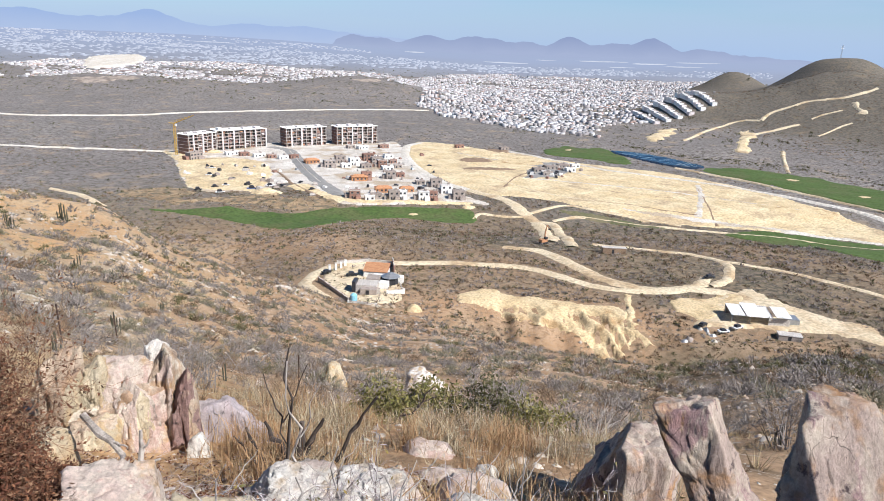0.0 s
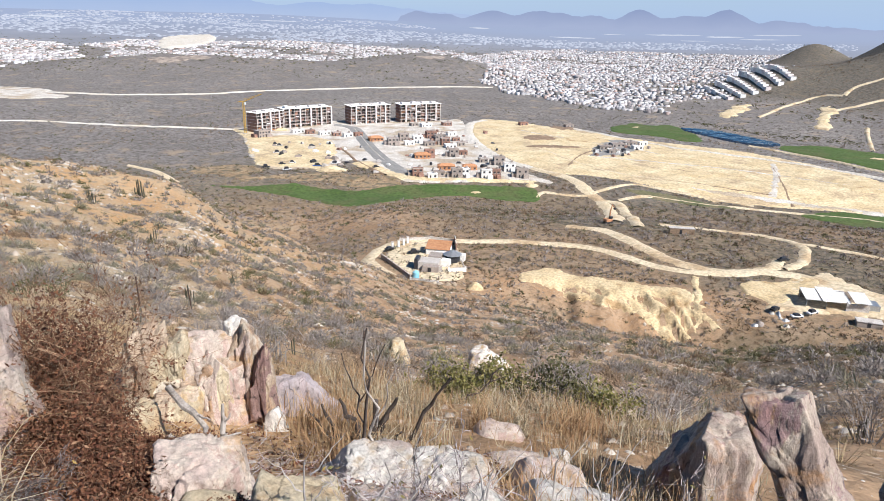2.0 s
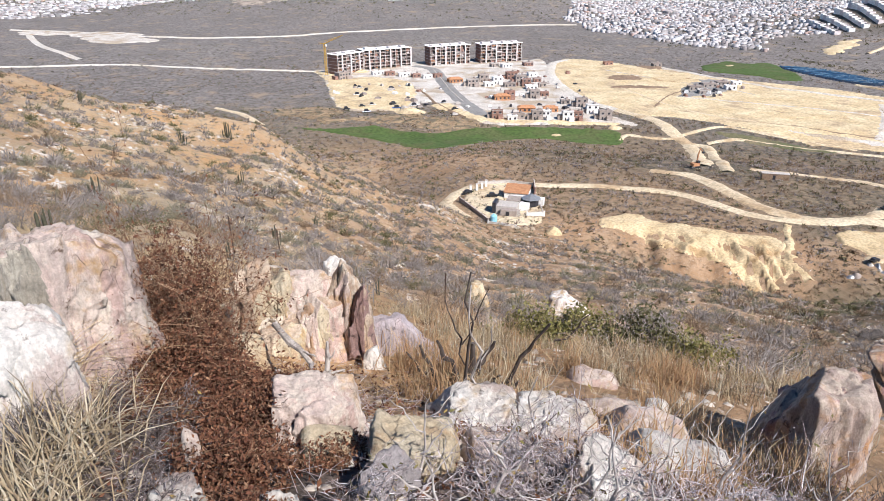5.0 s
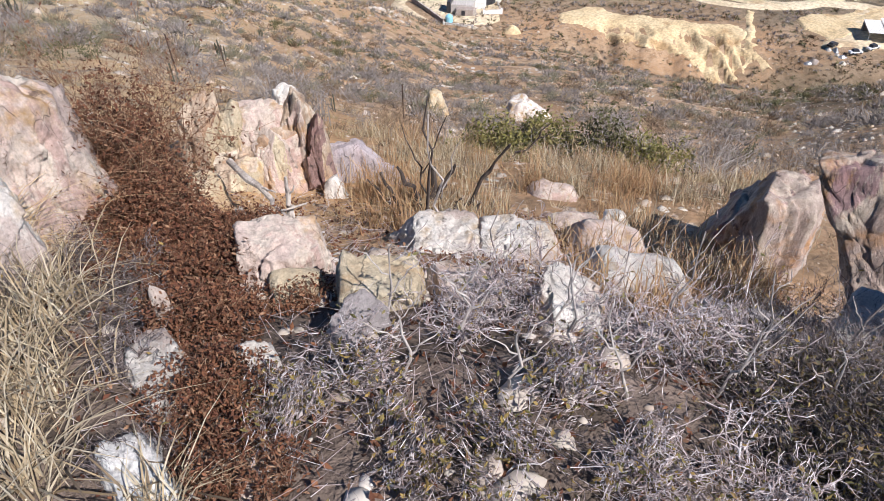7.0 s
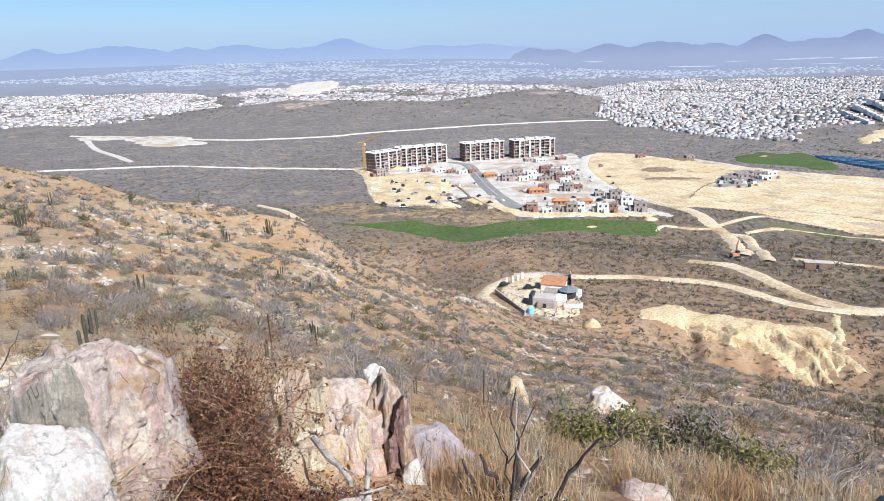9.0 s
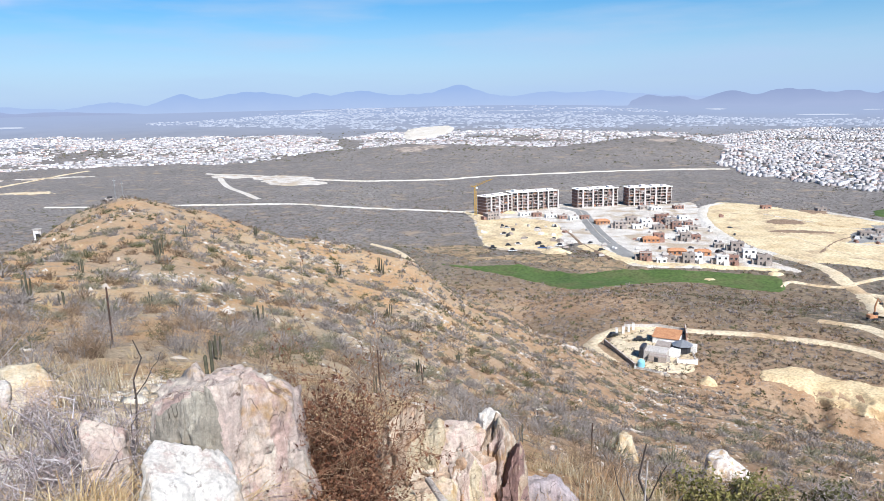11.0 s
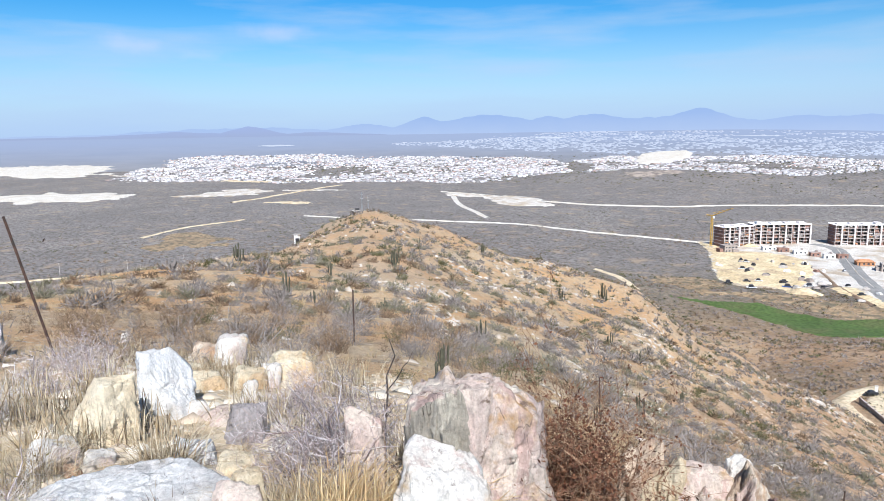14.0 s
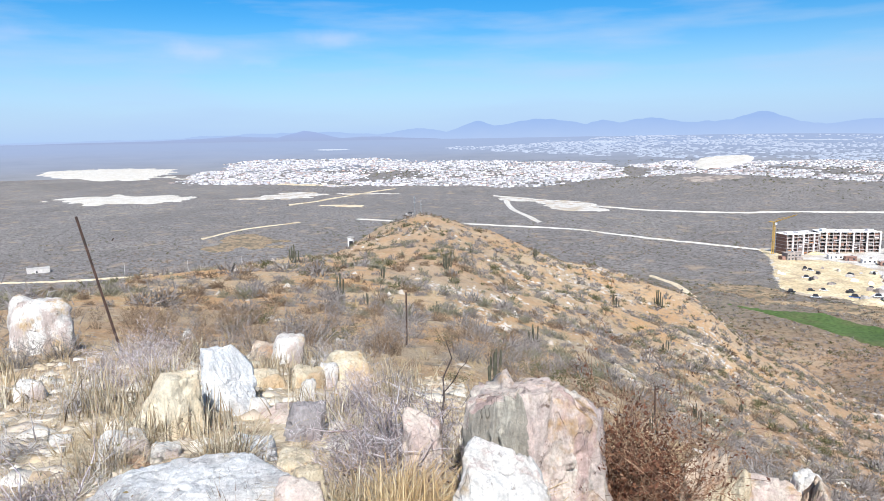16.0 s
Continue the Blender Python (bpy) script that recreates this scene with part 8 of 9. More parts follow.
def leaves_tris(g, centres, size, curl=0.5):
    """Small folded leaves, two faces each, at the given places."""
    n = len(centres)
    a = g.normal(size=(n, 3))
    a /= np.linalg.norm(a, axis=1)[:, None]
    b = np.cross(a, g.normal(size=(n, 3)))
    b /= np.linalg.norm(b, axis=1)[:, None]
    c = np.cross(a, b)
    s = (size * g.uniform(0.6, 1.4, n))[:, None]
    v = np.stack([centres - a * s, centres + b * s * 0.45 + c * s * curl * 0.3, centres + a * s, centres - b * s * 0.45 + c * s * curl * 0.3], 1).reshape(-1, 3)
    t = (np.array([(0, 1, 2), (0, 2, 3)])[None] + (np.arange(n) * 4)[:, None, None]).reshape(-1, 3)
    return v, t


M_BARK_GREY = leafy("silver_grey_twigs", [(0.52, 0.45, 0.45), (0.20, 0.15, 0.14), (0.70, 0.65, 0.65), (0.10, 0.075, 0.068), (0.42, 0.35, 0.34), (0.27, 0.19, 0.16), (0.62, 0.56, 0.56)], 0.7)
# darker copy of the grey twigs, with the thicket's deep shade in its colour
M_BARK_SHADE = leafy("shaded_purple_twigs", [(0.16, 0.13, 0.125), (0.08, 0.06, 0.055), (0.30, 0.265, 0.26), (0.05, 0.038, 0.034), (0.12, 0.094, 0.088)], 0.7)
M_BARK_DUSK = leafy("grey_mauve_twigs", [(0.44, 0.39, 0.40), (0.16, 0.13, 0.13), (0.58, 0.53, 0.54), (0.09, 0.07, 0.07), (0.30, 0.25, 0.25), (0.20, 0.16, 0.15)], 0.7)
M_BARK_PALE = leafy("bleached_twigs", [(0.56, 0.51, 0.47), (0.44, 0.39, 0.36), (0.60, 0.56, 0.52), (0.34, 0.30, 0.27)], 0.7)
M_BARK_DARK = surface("charred_bark", (0.045, 0.035, 0.03), (0.085, 0.065, 0.055), 12.0, (0.16, 0.13, 0.11), 7.0, 0.35, bump_depth=0.01, stretch=(1, 1, 0.3))
M_DEADWOOD = surface("silver_deadwood", (0.48, 0.43, 0.38), (0.34, 0.30, 0.27), 9.0, (0.20, 0.17, 0.15), 5.0, 0.4, bump=0.7, bump_depth=0.01, stretch=(1, 1, 0.25))
M_BROWN_LEAF = leafy("dry_brown_leaves", [(0.175, 0.072, 0.042), (0.10, 0.042, 0.026), (0.25, 0.115, 0.062), (0.06, 0.028, 0.018), (0.34, 0.20, 0.12)], 0.8, 0.15)
M_BROWN_STEM = leafy("dry_brown_stems", [(0.24, 0.13, 0.075), (0.13, 0.07, 0.042), (0.36, 0.24, 0.15)], 0.8)
M_GREEN_LEAF = leafy("olive_green_leaves", [(0.25, 0.225, 0.065), (0.16, 0.155, 0.05), (0.32, 0.28, 0.10), (0.10, 0.10, 0.035), (0.36, 0.29, 0.14)], 0.6, 0.2)
M_UNDERGROWTH = leafy("dark_olive_undergrowth", [(0.10, 0.088, 0.05), (0.055, 0.05, 0.032), (0.16, 0.13, 0.07), (0.08, 0.055, 0.04), (0.21, 0.15, 0.07)], 0.7, 0.15)
M_SPARSE_LEAF = leafy("ochre_olive_leaves", [(0.30, 0.21, 0.06), (0.13, 0.13, 0.05), (0.36, 0.24, 0.08), (0.18, 0.17, 0.07), (0.24, 0.14, 0.06)], 0.7, 0.2)
M_BLOND = leafy("blond_dry_grass", [(0.56, 0.47, 0.32), (0.26, 0.19, 0.11), (0.66, 0.58, 0.43), (0.14, 0.10, 0.065), (0.50, 0.39, 0.24), (0.34, 0.25, 0.15)], 0.7, 0.2)
M_GOLD = leafy("golden_dry_grass", [(0.62, 0.45, 0.24), (0.40, 0.26, 0.12), (0.70, 0.56, 0.34), (0.26, 0.16, 0.08)], 0.7, 0.2)
M_RUSSET = leafy("russet_dry_grass", [(0.40, 0.25, 0.13), (0.32, 0.18, 0.09), (0.50, 0.36, 0.20), (0.24, 0.14, 0.08)], 0.75, 0.15)


def thorn_shrub(x, y, w, h, stems, seed, bark=None, label="leafless grey thorny shrub on the summit", leaf=0, thick=0.007, depth=2, kids=4, near=False, bend=0.8):
    g = np.random.default_rng(seed)
    root = tagged(new("thorn_shrub"), label, "shrub", "bare shrubs on the summit")
    root.location = (x, y, height(x, y) - 0.02)
    big, fine = [], []
    for _ in range(stems):
        a, lean = g.uniform(0, 2 * math.pi), g.uniform(0.1, 1.0)
        way = (math.cos(a) * lean * w / h, math.sin(a) * lean * w / h, 1.0)
        segs = grow(g, (g.normal(0, 0.12 * w), g.normal(0, 0.12 * w), 0), way, h * g.uniform(0.6, 1.05), thick * g.uniform(0.6, 1.2), depth, [], bend, kids, 6)
        for s in segs:
            (big if s[6] > thick * 0.45 else fine).append(s)
    fine_arr = np.array(fine)
    fine_arr[:, 6:8] = np.maximum(fine_arr[:, 6:8], 0.0010)
    for name, arr in (("branchwork", np.array(big)), ("crown", fine_arr)):
        if name == "branchwork" or not near:
            v, t = twig_tris(arr) if name == "branchwork" else ribbon_tris(arr, seed)
        else:
            stout = arr[:, 6] > 0.0019
            (v, t), (v2, t2) = twig_tris(arr[stout]), ribbon_tris(arr[~stout], seed)
            v, t = np.concatenate([v, v2]), np.concatenate([t, t2 + len(v)])
        v[:, 2] = np.maximum(v[:, 2], -0.02)
        tagged(thing_np(name, v, t, bark or M_BARK_GREY, parent=root), kind="stuff")
    if leaf:
        tips = fine_arr[g.integers(0, len(fine_arr), leaf), 3:6]
        tips = tips[tips[:, 2] > 0.0]
        v, t = leaves_tris(g, tips, 0.012)
        tagged(thing_np("foliage", v, t, M_SPARSE_LEAF, parent=root), "sparse small ochre and olive leaves", kind="stuff")
    return root


def leaf_mound(name, x, y, w, h, count, seed, leaf_mat, stem_mat, label, size=0.018, stems=26, category="bush", ragged=0.35):
    """A heap of leaves on a tangle of stems, uneven outside and open in places."""
    g = np.random.default_rng(seed)
    root = tagged(new(name), label, category)
    root.location = (x, y, height(x, y) - 0.02)
    segs = []
    for _ in range(stems):
        a, lean = g.uniform(0, 2 * math.pi), g.uniform(0.0, 1.0)
        way = (math.cos(a) * lean * w / h, math.sin(a) * lean * w / h, 1.0)
        grow(g, (g.normal(0, 0.2 * w), g.normal(0, 0.2 * w), 0), way, h * g.uniform(0.7, 1.1), 0.006, 2, segs, 0.5, 3, 5)
    segs = np.array(segs)
    segs[:, 6:8] = np.maximum(segs[:, 6:8], 0.0014)
    v, t = ribbon_tris(segs, seed)
    v[:, 2] = np.maximum(v[:, 2], -0.03)
    tagged(thing_np("branchwork", v, t, stem_mat, parent=root), kind="stuff")
    count = int(count * 1.35) if name == "dead_vine" else count
    k = int(count * 0.6)
    d = g.normal(size=(k, 3))
    d /= np.linalg.norm(d, axis=1)[:, None]
    d[:, 2] = np.abs(d[:, 2])
    rad = (0.55 + 0.45 * g.random(k) ** 0.5) * (1 + ragged * fbm3(d * 2.2 + seed, seed, 3))
    c = d * rad[:, None] * np.array([w, w, h])
    pick = segs[g.integers(0, len(segs), count - k), 3:6] + g.normal(0, 0.02, (count - k, 3))
    c = np.concatenate([c, pick])
    open_ = fbm3(c * 5.0 / max(w, 0.3) + 3 * seed, seed + 1, 2) > -0.28
    v, t = leaves_tris(g, c[open_ & (c[:, 2] > -0.03)], size * (0.78 if name == "dead_vine" else 1.0))
    tagged(thing_np("foliage", v, t, leaf_mat, parent=root), kind="stuff")
    return root


def grass_tuft(x, y, spread_, tall, blades, seed, material=None, label="tuft of blond dry grass among the rocks", arch=1.25, width=0.0026):
    g = np.random.default_rng(seed)
    root = tagged(new("grass_tuft"), label, "grass", "dry grass tufts")
    root.location = (x, y, height(x, y) - 0.02)
    n = blades
    base = np.stack([g.normal(0, spread_ * 0.4, n), g.normal(0, spread_ * 0.4, n), np.zeros(n)], 1)
    a = g.uniform(0, 2 * math.pi, n)
    lean = np.abs(g.normal(0.35, 0.5, n)) * arch
    hgt = tall * g.uniform(0.45, 1.1, n)
    out = np.stack([np.cos(a), np.sin(a), np.zeros(n)], 1)
    side = np.stack([-np.sin(a), np.cos(a), np.zeros(n)], 1) * (width * g.uniform(0.6, 1.4, n))[:, None]
    pts = []
    for s, ww in ((0.0, 1.0), (0.4, 0.9), (0.75, 0.6)):
        c = base + out * (lean * hgt * s ** 1.8 * 1.3)[:, None] + np.array([0, 0, 1.0]) * (hgt * s * (1 - 0.35 * lean * s))[:, None] + g.normal(0, 0.008, (n, 3)) * s
        pts += [c - side * ww, c + side * ww]
    pts.append(base + out * (lean * hgt * 1.35)[:, None] + np.array([0, 0, 1.0]) * (hgt * (1 - 0.45 * lean))[:, None])
    v = np.stack(pts, 1).reshape(-1, 3)
    f = np.array([(0, 1, 3), (0, 3, 2), (2, 3, 5), (2, 5, 4), (4, 5, 6)])
    t = (f[None] + (np.arange(n) * 7)[:, None, None]).reshape(-1, 3)
    tagged(thing_np("tussock", v, t, material or M_BLOND, parent=root), kind="stuff")
    return root


# a heap of dead brown vine running down from the split boulder
VINE = "heap of dead dark brown vine leaves between rocks"
leaf_mound("dead_vine", -2.42, 3.52, 0.36, 0.98, 10000, 21, M_BROWN_LEAF, M_BROWN_STEM, VINE, 0.017, 70)
leaf_mound("dead_vine", -2.30, 3.00, 0.34, 0.30, 5000, 22, M_BROWN_LEAF, M_BROWN_STEM, VINE, 0.016)
leaf_mound("dead_vine", -2.02, 3.05, 0.36, 0.42, 6500, 23, M_BROWN_LEAF, M_BROWN_STEM, VINE, 0.016)
leaf_mound("dead_vine", -1.66, 2.70, 0.38, 0.30, 6500, 24, M_BROWN_LEAF, M_BROWN_STEM, VINE, 0.015, 60)
leaf_mound("dead_vine", -1.32, 2.22, 0.32, 0.24, 6500, 25, M_BROWN_LEAF, M_BROWN_STEM, VINE, 0.014)
leaf_mound("dead_vine", -1.12, 1.75, 0.28, 0.20, 6000, 26, M_BROWN_LEAF, M_BROWN_STEM, VINE, 0.012)
leaf_mound("dead_vine", -0.92, 1.36, 0.26, 0.17, 6000, 27, M_BROWN_LEAF, M_BROWN_STEM, VINE, 0.011)
leaf_mound("dead_vine", -0.70, 1.02, 0.24, 0.14, 5000, 28, M_BROWN_LEAF, M_BROWN_STEM, VINE, 0.010)
leaf_mound("dead_vine", -1.80, 2.35, 0.30, 0.22, 4000, 29, M_BROWN_LEAF, M_BROWN_STEM, VINE, 0.015)

leaf_mound("dead_vine", -1.62, 3.25, 0.34, 0.20, 4500, 41, M_BROWN_LEAF, M_BROWN_STEM, VINE, 0.015, 60)
leaf_mound("dead_vine", -1.30, 2.80, 0.30, 0.16, 4000, 42, M_BROWN_LEAF, M_BROWN_STEM, VINE, 0.014, 60)
leaf_mound("dead_vine", -0.85, 2.05, 0.24, 0.10, 2200, 43, M_BROWN_LEAF, M_BROWN_STEM, VINE, 0.012, 40)

# low leafy undergrowth among the thorns
UNDER = "low dark olive undergrowth beneath bare twigs"
for k, (ux, uy, uw, uh, un) in enumerate(((1.35, 1.60, 0.36, 0.28, 3600), (1.70, 2.05, 0.40, 0.32, 3600), (1.12, 1.32, 0.26, 0.18, 1800), (1.50, 1.25, 0.34, 0.24, 2600), (0.90, 1.38, 0.30, 0.22, 1000), (0.98, 1.70, 0.30, 0.24, 1200), (1.42, 1.92, 0.34, 0.28, 2600), (1.18, 1.55, 0.30, 0.24, 2400))):
    leaf_mound("undergrowth", ux, uy, uw, uh, un, 50 + k, M_UNDERGROWTH, M_BARK_SHADE, UNDER, 0.011, 20, ragged=0.7)

# green bushes a little way down
BUSH = "low olive-green leafy bush in dry grass"
leaf_mound("green_bush", -0.40, 10.2, 0.76, 0.74, 6800, 31, M_GREEN_LEAF, M_BARK_GREY, BUSH, 0.036, 34, ragged=0.8)
leaf_mound("green_bush", 0.36, 10.1, 0.80, 0.78, 6800, 32, M_GREEN_LEAF, M_BARK_GREY, BUSH, 0.036, 34, ragged=0.8)
leaf_mound("green_bush", 1.42, 9.8, 0.72, 0.90, 6000, 33, M_OLIVE, M_BARK_GREY, "dark olive-green leafy bush in dry grass", 0.034, 40, ragged=0.8)
leaf_mound("green_bush", 2.02, 9.4, 0.60, 0.68, 4400, 34, M_GREEN_LEAF, M_BARK_GREY, "small olive bush in dry grass", 0.032, 30, ragged=0.8)

# bare thorny shrubs round the photographer's feet
THORNS = ((-0.41, 1.45, 0.36, 0.36), (-0.12, 1.95, 0.42, 0.42), (0.20, 2.05, 0.40, 0.42), (0.25, 1.50, 0.36, 0.34), (0.58, 1.85, 0.42, 0.46), (0.95, 2.35, 0.45, 0.55), (0.95, 1.75, 0.42, 0.46), (1.35, 2.15, 0.48, 0.55), (1.12, 1.48, 0.40, 0.40), (-0.22, 1.12, 0.30, 0.24), (0.45, 1.18, 0.34, 0.28), (0.78, 1.22, 0.36, 0.32), (0.05, 1.22, 0.30, 0.26), (1.75, 2.75, 0.5, 0.55), (-0.64, 1.28, 0.28, 0.26), (0.10, 0.92, 0.30, 0.22), (0.60, 0.95, 0.32, 0.24), (1.32, 1.72, 0.42, 0.45), (1.15, 1.20, 0.34, 0.34), (1.62, 2.05, 0.45, 0.5), (1.42, 1.45, 0.4, 0.4), (1.18, 1.95, 0.42, 0.45), (1.55, 1.75, 0.42, 0.45), (1.30, 1.15, 0.36, 0.34), (1.85, 2.35, 0.45, 0.5))
for k, (tx, ty, tw, th) in enumerate(THORNS):
    thorn_shrub(tx, ty, tw * 1.1, th * (0.86 if tx < 1.0 else 0.95), 25 if tx > 1.0 else 19 if ty < 1.6 else 14, 800 + k, M_BARK_SHADE if tx > 1.0 else None, label="tangled leafless grey thorn shrub at the summit", near=True, leaf=420 if ty < 1.6 else 160)
for k, (tx, ty, tw, th) in enumerate(((-1.72, 2.15, 0.36, 0.28), (-1.45, 1.80, 0.32, 0.26), (-2.05, 2.35, 0.36, 0.30), (-1.28, 1.45, 0.26, 0.2), (-1.0, 1.05, 0.25, 0.18), (-2.0, 1.8, 0.3, 0.3))):
    thorn_shrub(tx, ty, tw, th, 13, 870 + k, M_BARK_SHADE, label="low grey thorn shrub among blond grass", leaf=30)
thorn_shrub(3.45, 10.6, 0.95, 1.0, 20, 830, M_BARK_PALE, "pale leafless shrub down the slope", thick=0.012)
thorn_shrub(-3.37, 2.33, 0.84, 0.86, 28, 831, M_BARK_GREY, "bleached grey leafless shrub among boulders", thick=0.012, kids=4, near=True, bend=1.3)
thorn_shrub(-3.72, 2.62, 0.80, 0.82, 24, 832, M_BARK_DUSK, "bleached grey-white leafless shrub among boulders", thick=0.012, kids=4, near=True, bend=1.3)
for k, (tx, ty, tw, th) in enumerate(((-6.6, 1.5, 0.7, 0.6), (-4.25, 0.72, 0.5, 0.5), (-3.25, 0.62, 0.42, 0.45), (-7.5, 2.2, 0.7, 0.6), (-5.6, 0.9, 0.6, 0.55), (-5.0, 3.3, 0.5, 0.5), (-7.0, 4.4, 0.6, 0.6), (-9.0, 3.0, 0.8, 0.8), (-3.7, 0.9, 0.4, 0.35))):
    thorn_shrub(tx, ty, tw, th, 14, 840 + k, M_BARK_GREY if k % 2 else M_BARK_PALE, "leafless grey shrub on the stony ridge", thick=0.008, leaf=40)

# dry grass
for k, (tx, ty, ts, tt, tb) in enumerate(((-1.80, 1.66, 0.28, 0.30, 230), (-1.50, 1.24, 0.24, 0.25, 220), (-0.84, 0.90, 0.12, 0.20, 160), (-1.30, 0.94, 0.18, 0.24, 200), (-1.95, 2.00, 0.28, 0.26, 160), (-1.66, 1.35, 0.24, 0.26, 180), (-4.13, 1.70, 0.18, 0.42, 300), (-2.95, 1.75, 0.22, 0.40, 320), (-4.6, 1.1, 0.25, 0.35, 200), (-5.2, 1.6, 0.25, 0.35, 200))):
    grass_tuft(tx, ty, ts, tt * (1.15 if tx > -2.2 else 1.0), int(tb * (0.9 if tx > -2.2 else 1.0)), 860 + k, width=0.0034 if tx > -2.2 else 0.0026)
for k, (tx, ty) in enumerate(((-2.80, 1.98), (-2.62, 2.18), (-2.95, 2.10), (-2.72, 1.82), (-2.52, 2.36))):
    grass_tuft(tx, ty, 0.2, 0.42, 300, 880 + k, M_GOLD, "tuft of golden dry grass among the rocks", 1.3, 0.003)
g = np.random.default_rng(77)
for k in range(90):
    b, r = math.radians(g.uniform(-26, 14)), g.uniform(3.6, 11.5)
    grass_tuft(-math.sin(b) * r, math.cos(b) * r, 0.34, g.uniform(0.2, 0.42), 220, 900 + k, M_RUSSET if k % 2 else M_BLOND, "russet dry grass between the rocks", 0.8, 0.003)
for k in range(8):
    b, r = math.radians(g.uniform(-20, 14)), g.uniform(2.2, 3.4)
    grass_tuft(-math.sin(b) * r, math.cos(b) * r, 0.2, g.uniform(0.2, 0.35), 120, 1940 + k, M_RUSSET, "short russet dry grass under bare twigs", 0.7, 0.003)
for k in range(26):
    b, r = math.radians(g.uniform(48, 82)), g.uniform(4.5, 14)
    grass_tuft(-math.sin(b) * r, math.cos(b) * r, 0.35, g.uniform(0.3, 0.5), 140, 2970 + k, M_BLOND, "dry pale grass on the stony ridge", 0.8, 0.004)


def dead_branch(name, label, base, lines, material, category="branch"):
    """Thick crooked dead wood: each line is (start, end, radius)."""
    root = tagged(new(name), label, category)
    root.location = base
    for k, (p, q, rad) in enumerate(lines):
        gg = np.random.default_rng(k + int(abs(base[0]) * 100))
        p, q = np.array(p, float), np.array(q, float)
        wander = max(rad * 0.25, 0.03 * float(np.linalg.norm(q - p)))
        pts = [p + (q - p) * s + gg.normal(0, wander, 3) * (0 < s < 1) for s in np.linspace(0, 1, 7)]
        bm = bmesh.new()
        rod(bm, [tuple(v) for v in pts], [rad * (1 - 0.65 * s) * gg.uniform(0.8, 1.2) for s in np.linspace(0, 1, 7)], 9, 0.12)
        part("trunk" if k == 0 else "limb", bm, material, root)
    return root


dead_branch("charred_stump", "dark charred stump with broken limbs", (-0.62, 4.4, height(-0.62, 4.4) - 0.05), [((0, 0, 0), (0.05, 0, 0.5), 0.051), ((-0.05, 0, 0.1), (-0.24, 0.05, 0.46), 0.033), ((0.05, 0, 0.2), (0.22, -0.05, 0.56), 0.036), ((0.2, 0, 0), (0.62, -0.1, 0.78), 0.025), ((-0.15, -0.1, 0), (-0.34, -0.1, 0.5), 0.027), ((0.1, -0.15, 0), (0.28, -0.25, 0.40), 0.033), ((-0.3, 0.1, 0), (-0.5, 0.1, 0.3), 0.024), ((0.3, -0.1, 0), (0.42, -0.15, 0.3), 0.030), ((-0.4, -0.1, 0.03), (0.5, -0.25, 0.08), 0.024)], M_BARK_DARK, "stump")
for k, (dx, dy, ex, ey, rise0, rise1, rad) in enumerate(((-1.95, 3.95, -1.45, 3.55, 0.42, 0.18, 0.032), (-1.80, 3.60, -1.25, 3.25, 0.14, 0.05, 0.026), (-1.50, 3.70, -1.47, 3.72, 0.08, 0.46, 0.03), (-1.75, 3.45, -1.35, 3.70, 0.05, 0.26, 0.02), (-1.62, 3.35, -1.15, 3.40, 0.04, 0.08, 0.022))):
    z0, z1 = height(dx, dy) + rise0, height(ex, ey) + rise1
    dead_branch("deadwood", "bleached silver deadwood between the rocks", (dx, dy, z0), [((0, 0, 0), (ex - dx, ey - dy, z1 - z0), rad), (((ex - dx) * 0.45, (ey - dy) * 0.45, (z1 - z0) * 0.45), ((ex - dx) * 0.7 + 0.06, (ey - dy) * 0.7, (z1 - z0) * 0.7 + 0.05), rad * 0.45)], M_DEADWOOD, "deadwood")
dead_branch("dead_sapling", "thin tall leafless stem", (-0.52, 3.55, height(-0.52, 3.55) - 0.05), [((0, 0, 0), (0.05, 0, 1.05), 0.013), ((0.02, 0, 0.4), (-0.12, 0.05, 0.85), 0.007), ((0.0, 0, 0.55), (0.16, 0, 0.95), 0.006)], M_BARK_DARK, "stem")
dead_branch("dead_sapling", "thin tall pale stem", (-0.38, 3.35, height(-0.38, 3.35) - 0.05), [((0, 0, 0), (-0.06, 0, 0.95), 0.011), ((0, 0, 0.4), (0.12, 0, 0.8), 0.006)], M_DEADWOOD, "stem")
dead_branch("dead_sapling", "long thin dead stem in the russet grass", (0.35, 8.6, height(0.35, 8.6) - 0.05), [((-0.5, 0, 0), (0.15, 0, 0.75), 0.02), ((0.0, 0, 0.5), (0.2, 0, 0.6), 0.012)], M_BARK_DARK, "stem")
dead_branch("dead_sapling", "thin bare stem behind the shrub", (-4.0, 3.4, height(-4.0, 3.4) - 0.05), [((0, 0, 0), (0.05, 0, 0.95), 0.010), ((0, 0, 0.5), (0.2, 0.1, 0.85), 0.006)], M_BARK_DARK, "stem")

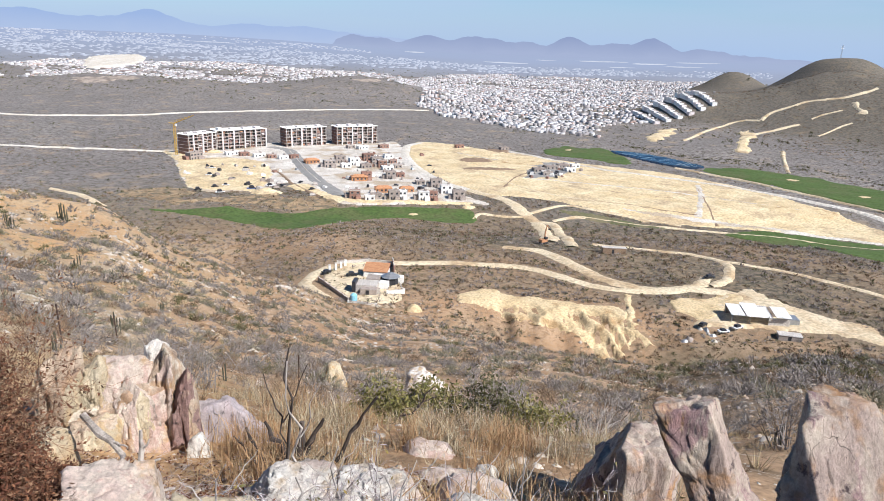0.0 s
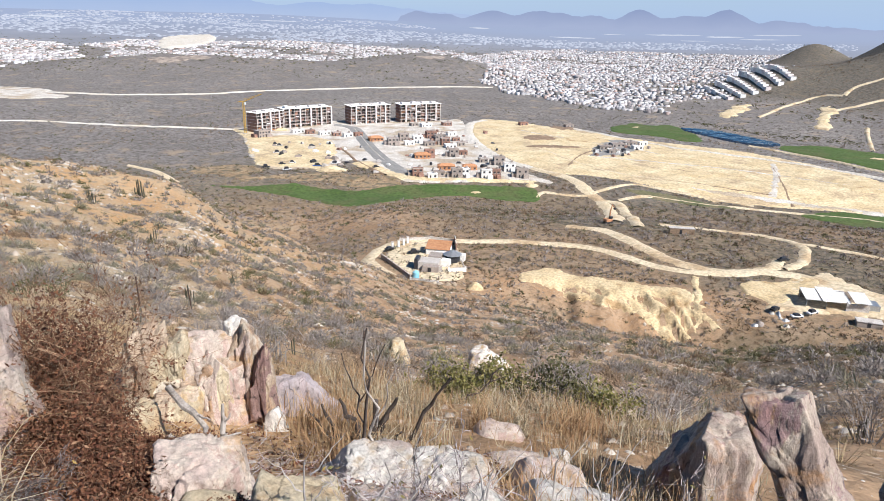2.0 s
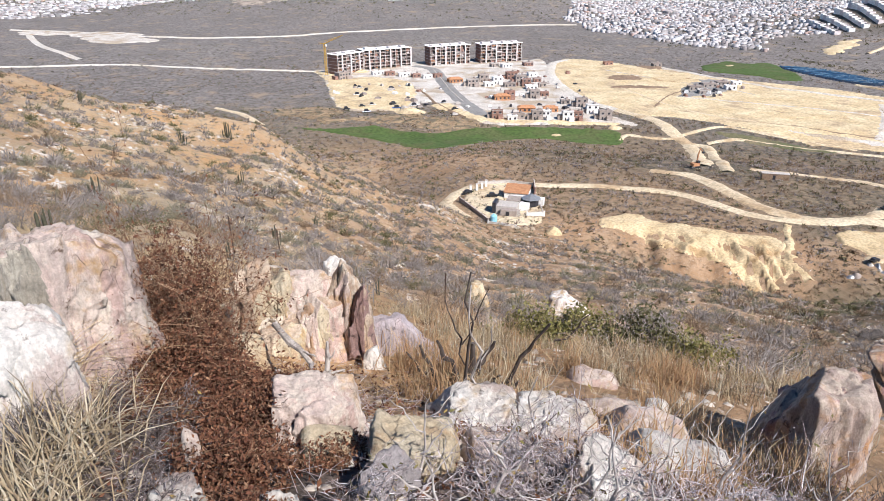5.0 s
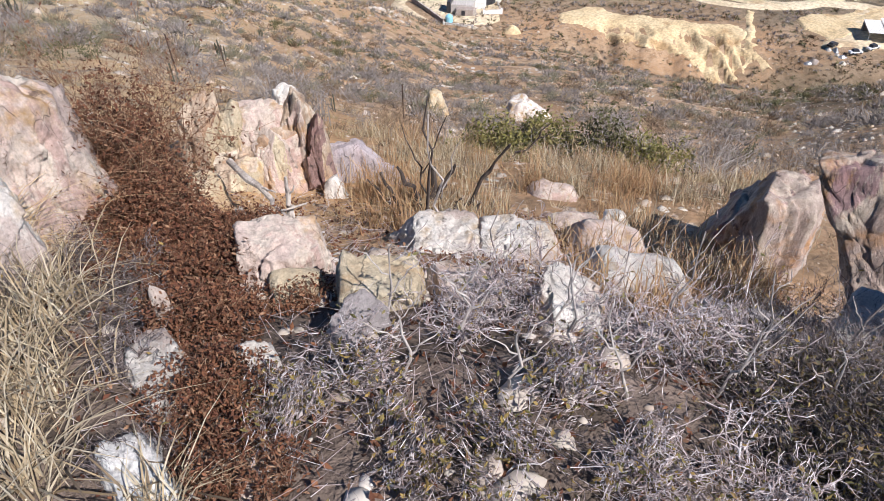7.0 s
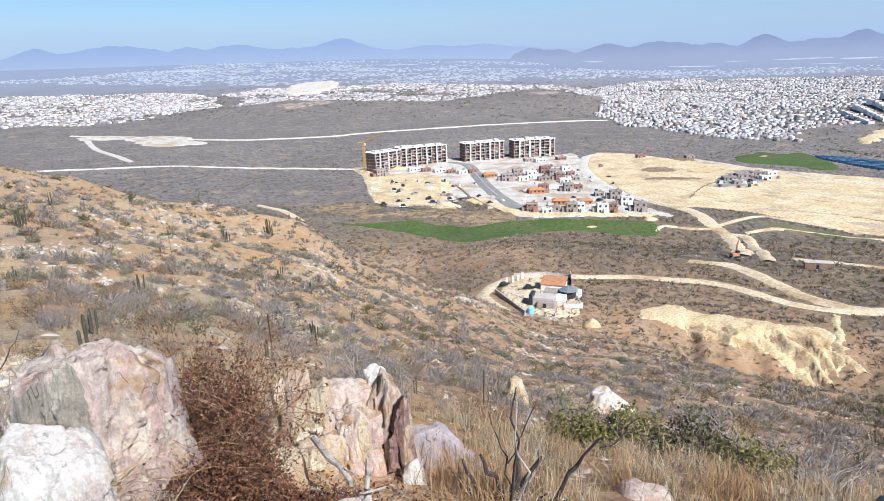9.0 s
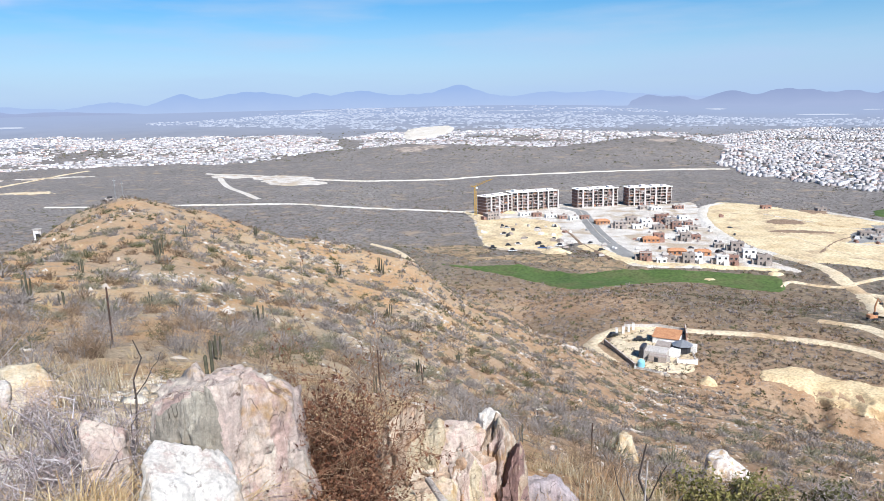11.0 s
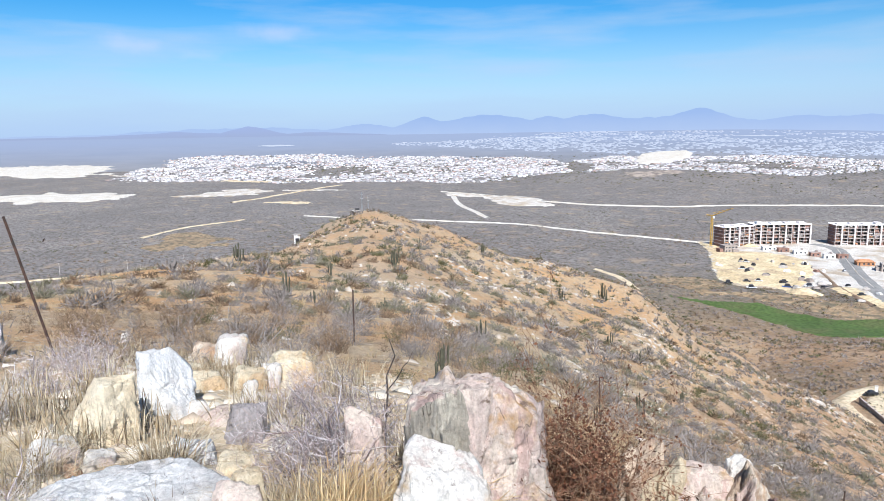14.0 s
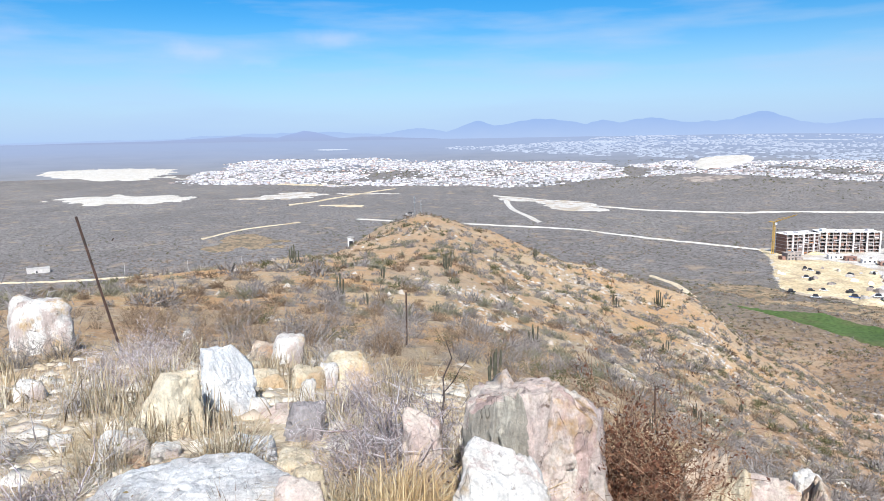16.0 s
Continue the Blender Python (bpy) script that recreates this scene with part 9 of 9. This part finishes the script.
for k, (dx, dy, dh, lean) in enumerate(((-0.12, 1.72, 0.5, 0.05), (0.30, 1.68, 0.55, -0.08), (0.62, 2.0, 0.6, 0.1), (1.05, 1.9, 0.62, -0.1), (1.45, 2.2, 0.7, 0.12), (0.9, 2.6, 0.6, -0.15), (-0.45, 1.9, 0.5, 0.1), (0.05, 1.45, 0.42, 0.06), (0.45, 1.5, 0.48, -0.1), (0.75, 1.6, 0.5, 0.12), (-0.25, 1.5, 0.4, -0.06), (0.2, 1.85, 0.52, 0.1), (1.2, 1.65, 0.5, -0.08), (-0.05, 2.3, 0.5, 0.04), (0.5, 2.4, 0.55, 0.1))):
    dead_branch("dead_sapling", "thin pale bare sapling among thorn twigs", (dx, dy, height(dx, dy) - 0.05), [((0, 0, 0), (lean, 0, dh), 0.007), ((lean * 0.4, 0, dh * 0.4), (lean * 0.4 + 0.13, 0.03, dh * 0.75), 0.004), ((lean * 0.6, 0, dh * 0.6), (lean * 0.6 - 0.12, -0.03, dh * 0.9), 0.0035), ((lean * 0.8, 0, dh * 0.75), (lean + 0.1, 0.05, dh * 1.05), 0.003)], M_DEADWOOD, "sapling")

# loose stones and litter round the rocks
gg = np.random.default_rng(91)
sx, sy = scatter(gg, 1.0, 9.0, 11.0, -45, 92)
ssz = 0.03 + 0.17 * gg.random(len(sx)) ** 3
sv, st = plant_all(stones, gg, sx, sy, ssz, 0, 0.15)
thing_np("loose_stones", sv, st, M_STONES, "loose pale stones and gravel on the summit", "stones", "stuff")
sx, sy = scatter(gg, 1.0, 3.0, 22.0, -14, 20)
sv, st = plant_all(stones, gg, sx, sy, 0.04 + 0.22 * gg.random(len(sx)) ** 2, 0, 0.1)
thing_np("loose_stones", sv, st, M_OUTCROP, "pale broken stones beneath the thorn twigs", "stones", "stuff")
sx, sy = scatter(gg, 3.0, 13.0, 52.0, 46, 85)
ssz = 0.05 + 0.34 * gg.random(len(sx)) ** 3
sv, st = plant_all(stones, gg, sx, sy, ssz, 0, 0.15)
thing_np("loose_stones", sv, st, leafy("white_rubble", [(0.62, 0.56, 0.46), (0.50, 0.40, 0.28), (0.72, 0.66, 0.56), (0.40, 0.29, 0.19), (0.58, 0.47, 0.31)], 0.95), "pale rubble on the stony ridge", "stones", "stuff")
sx, sy = scatter(gg, 0.6, 4.8, 480.0, -45, 50)
sz0 = land(sx, sy)
sv, st = leaves_tris(gg, np.stack([sx, sy, sz0 + 0.012 + 0.02 * gg.random(len(sx))], 1), 0.016)
thing_np("leaf_litter", sv, st, M_BROWN_LEAF, "dry brown leaf litter on the ground", "leaf litter", "stuff")
a = gg.uniform(0, 2 * math.pi, len(sx))
ln = 0.05 + 0.10 * gg.random(len(sx))
segs = np.stack([sx, sy, sz0 + 0.01 + 0.05 * gg.random(len(sx)), sx + np.cos(a) * ln, sy + np.sin(a) * ln, sz0 + 0.01 + 0.07 * gg.random(len(sx)), np.full(len(sx), 0.0016), np.full(len(sx), 0.0009)], 1)[::2]
sv, st = twig_tris(segs)
thing_np("twig_litter", sv, st, M_BARK_GREY, "broken grey twigs on the ground", "twigs", "stuff")
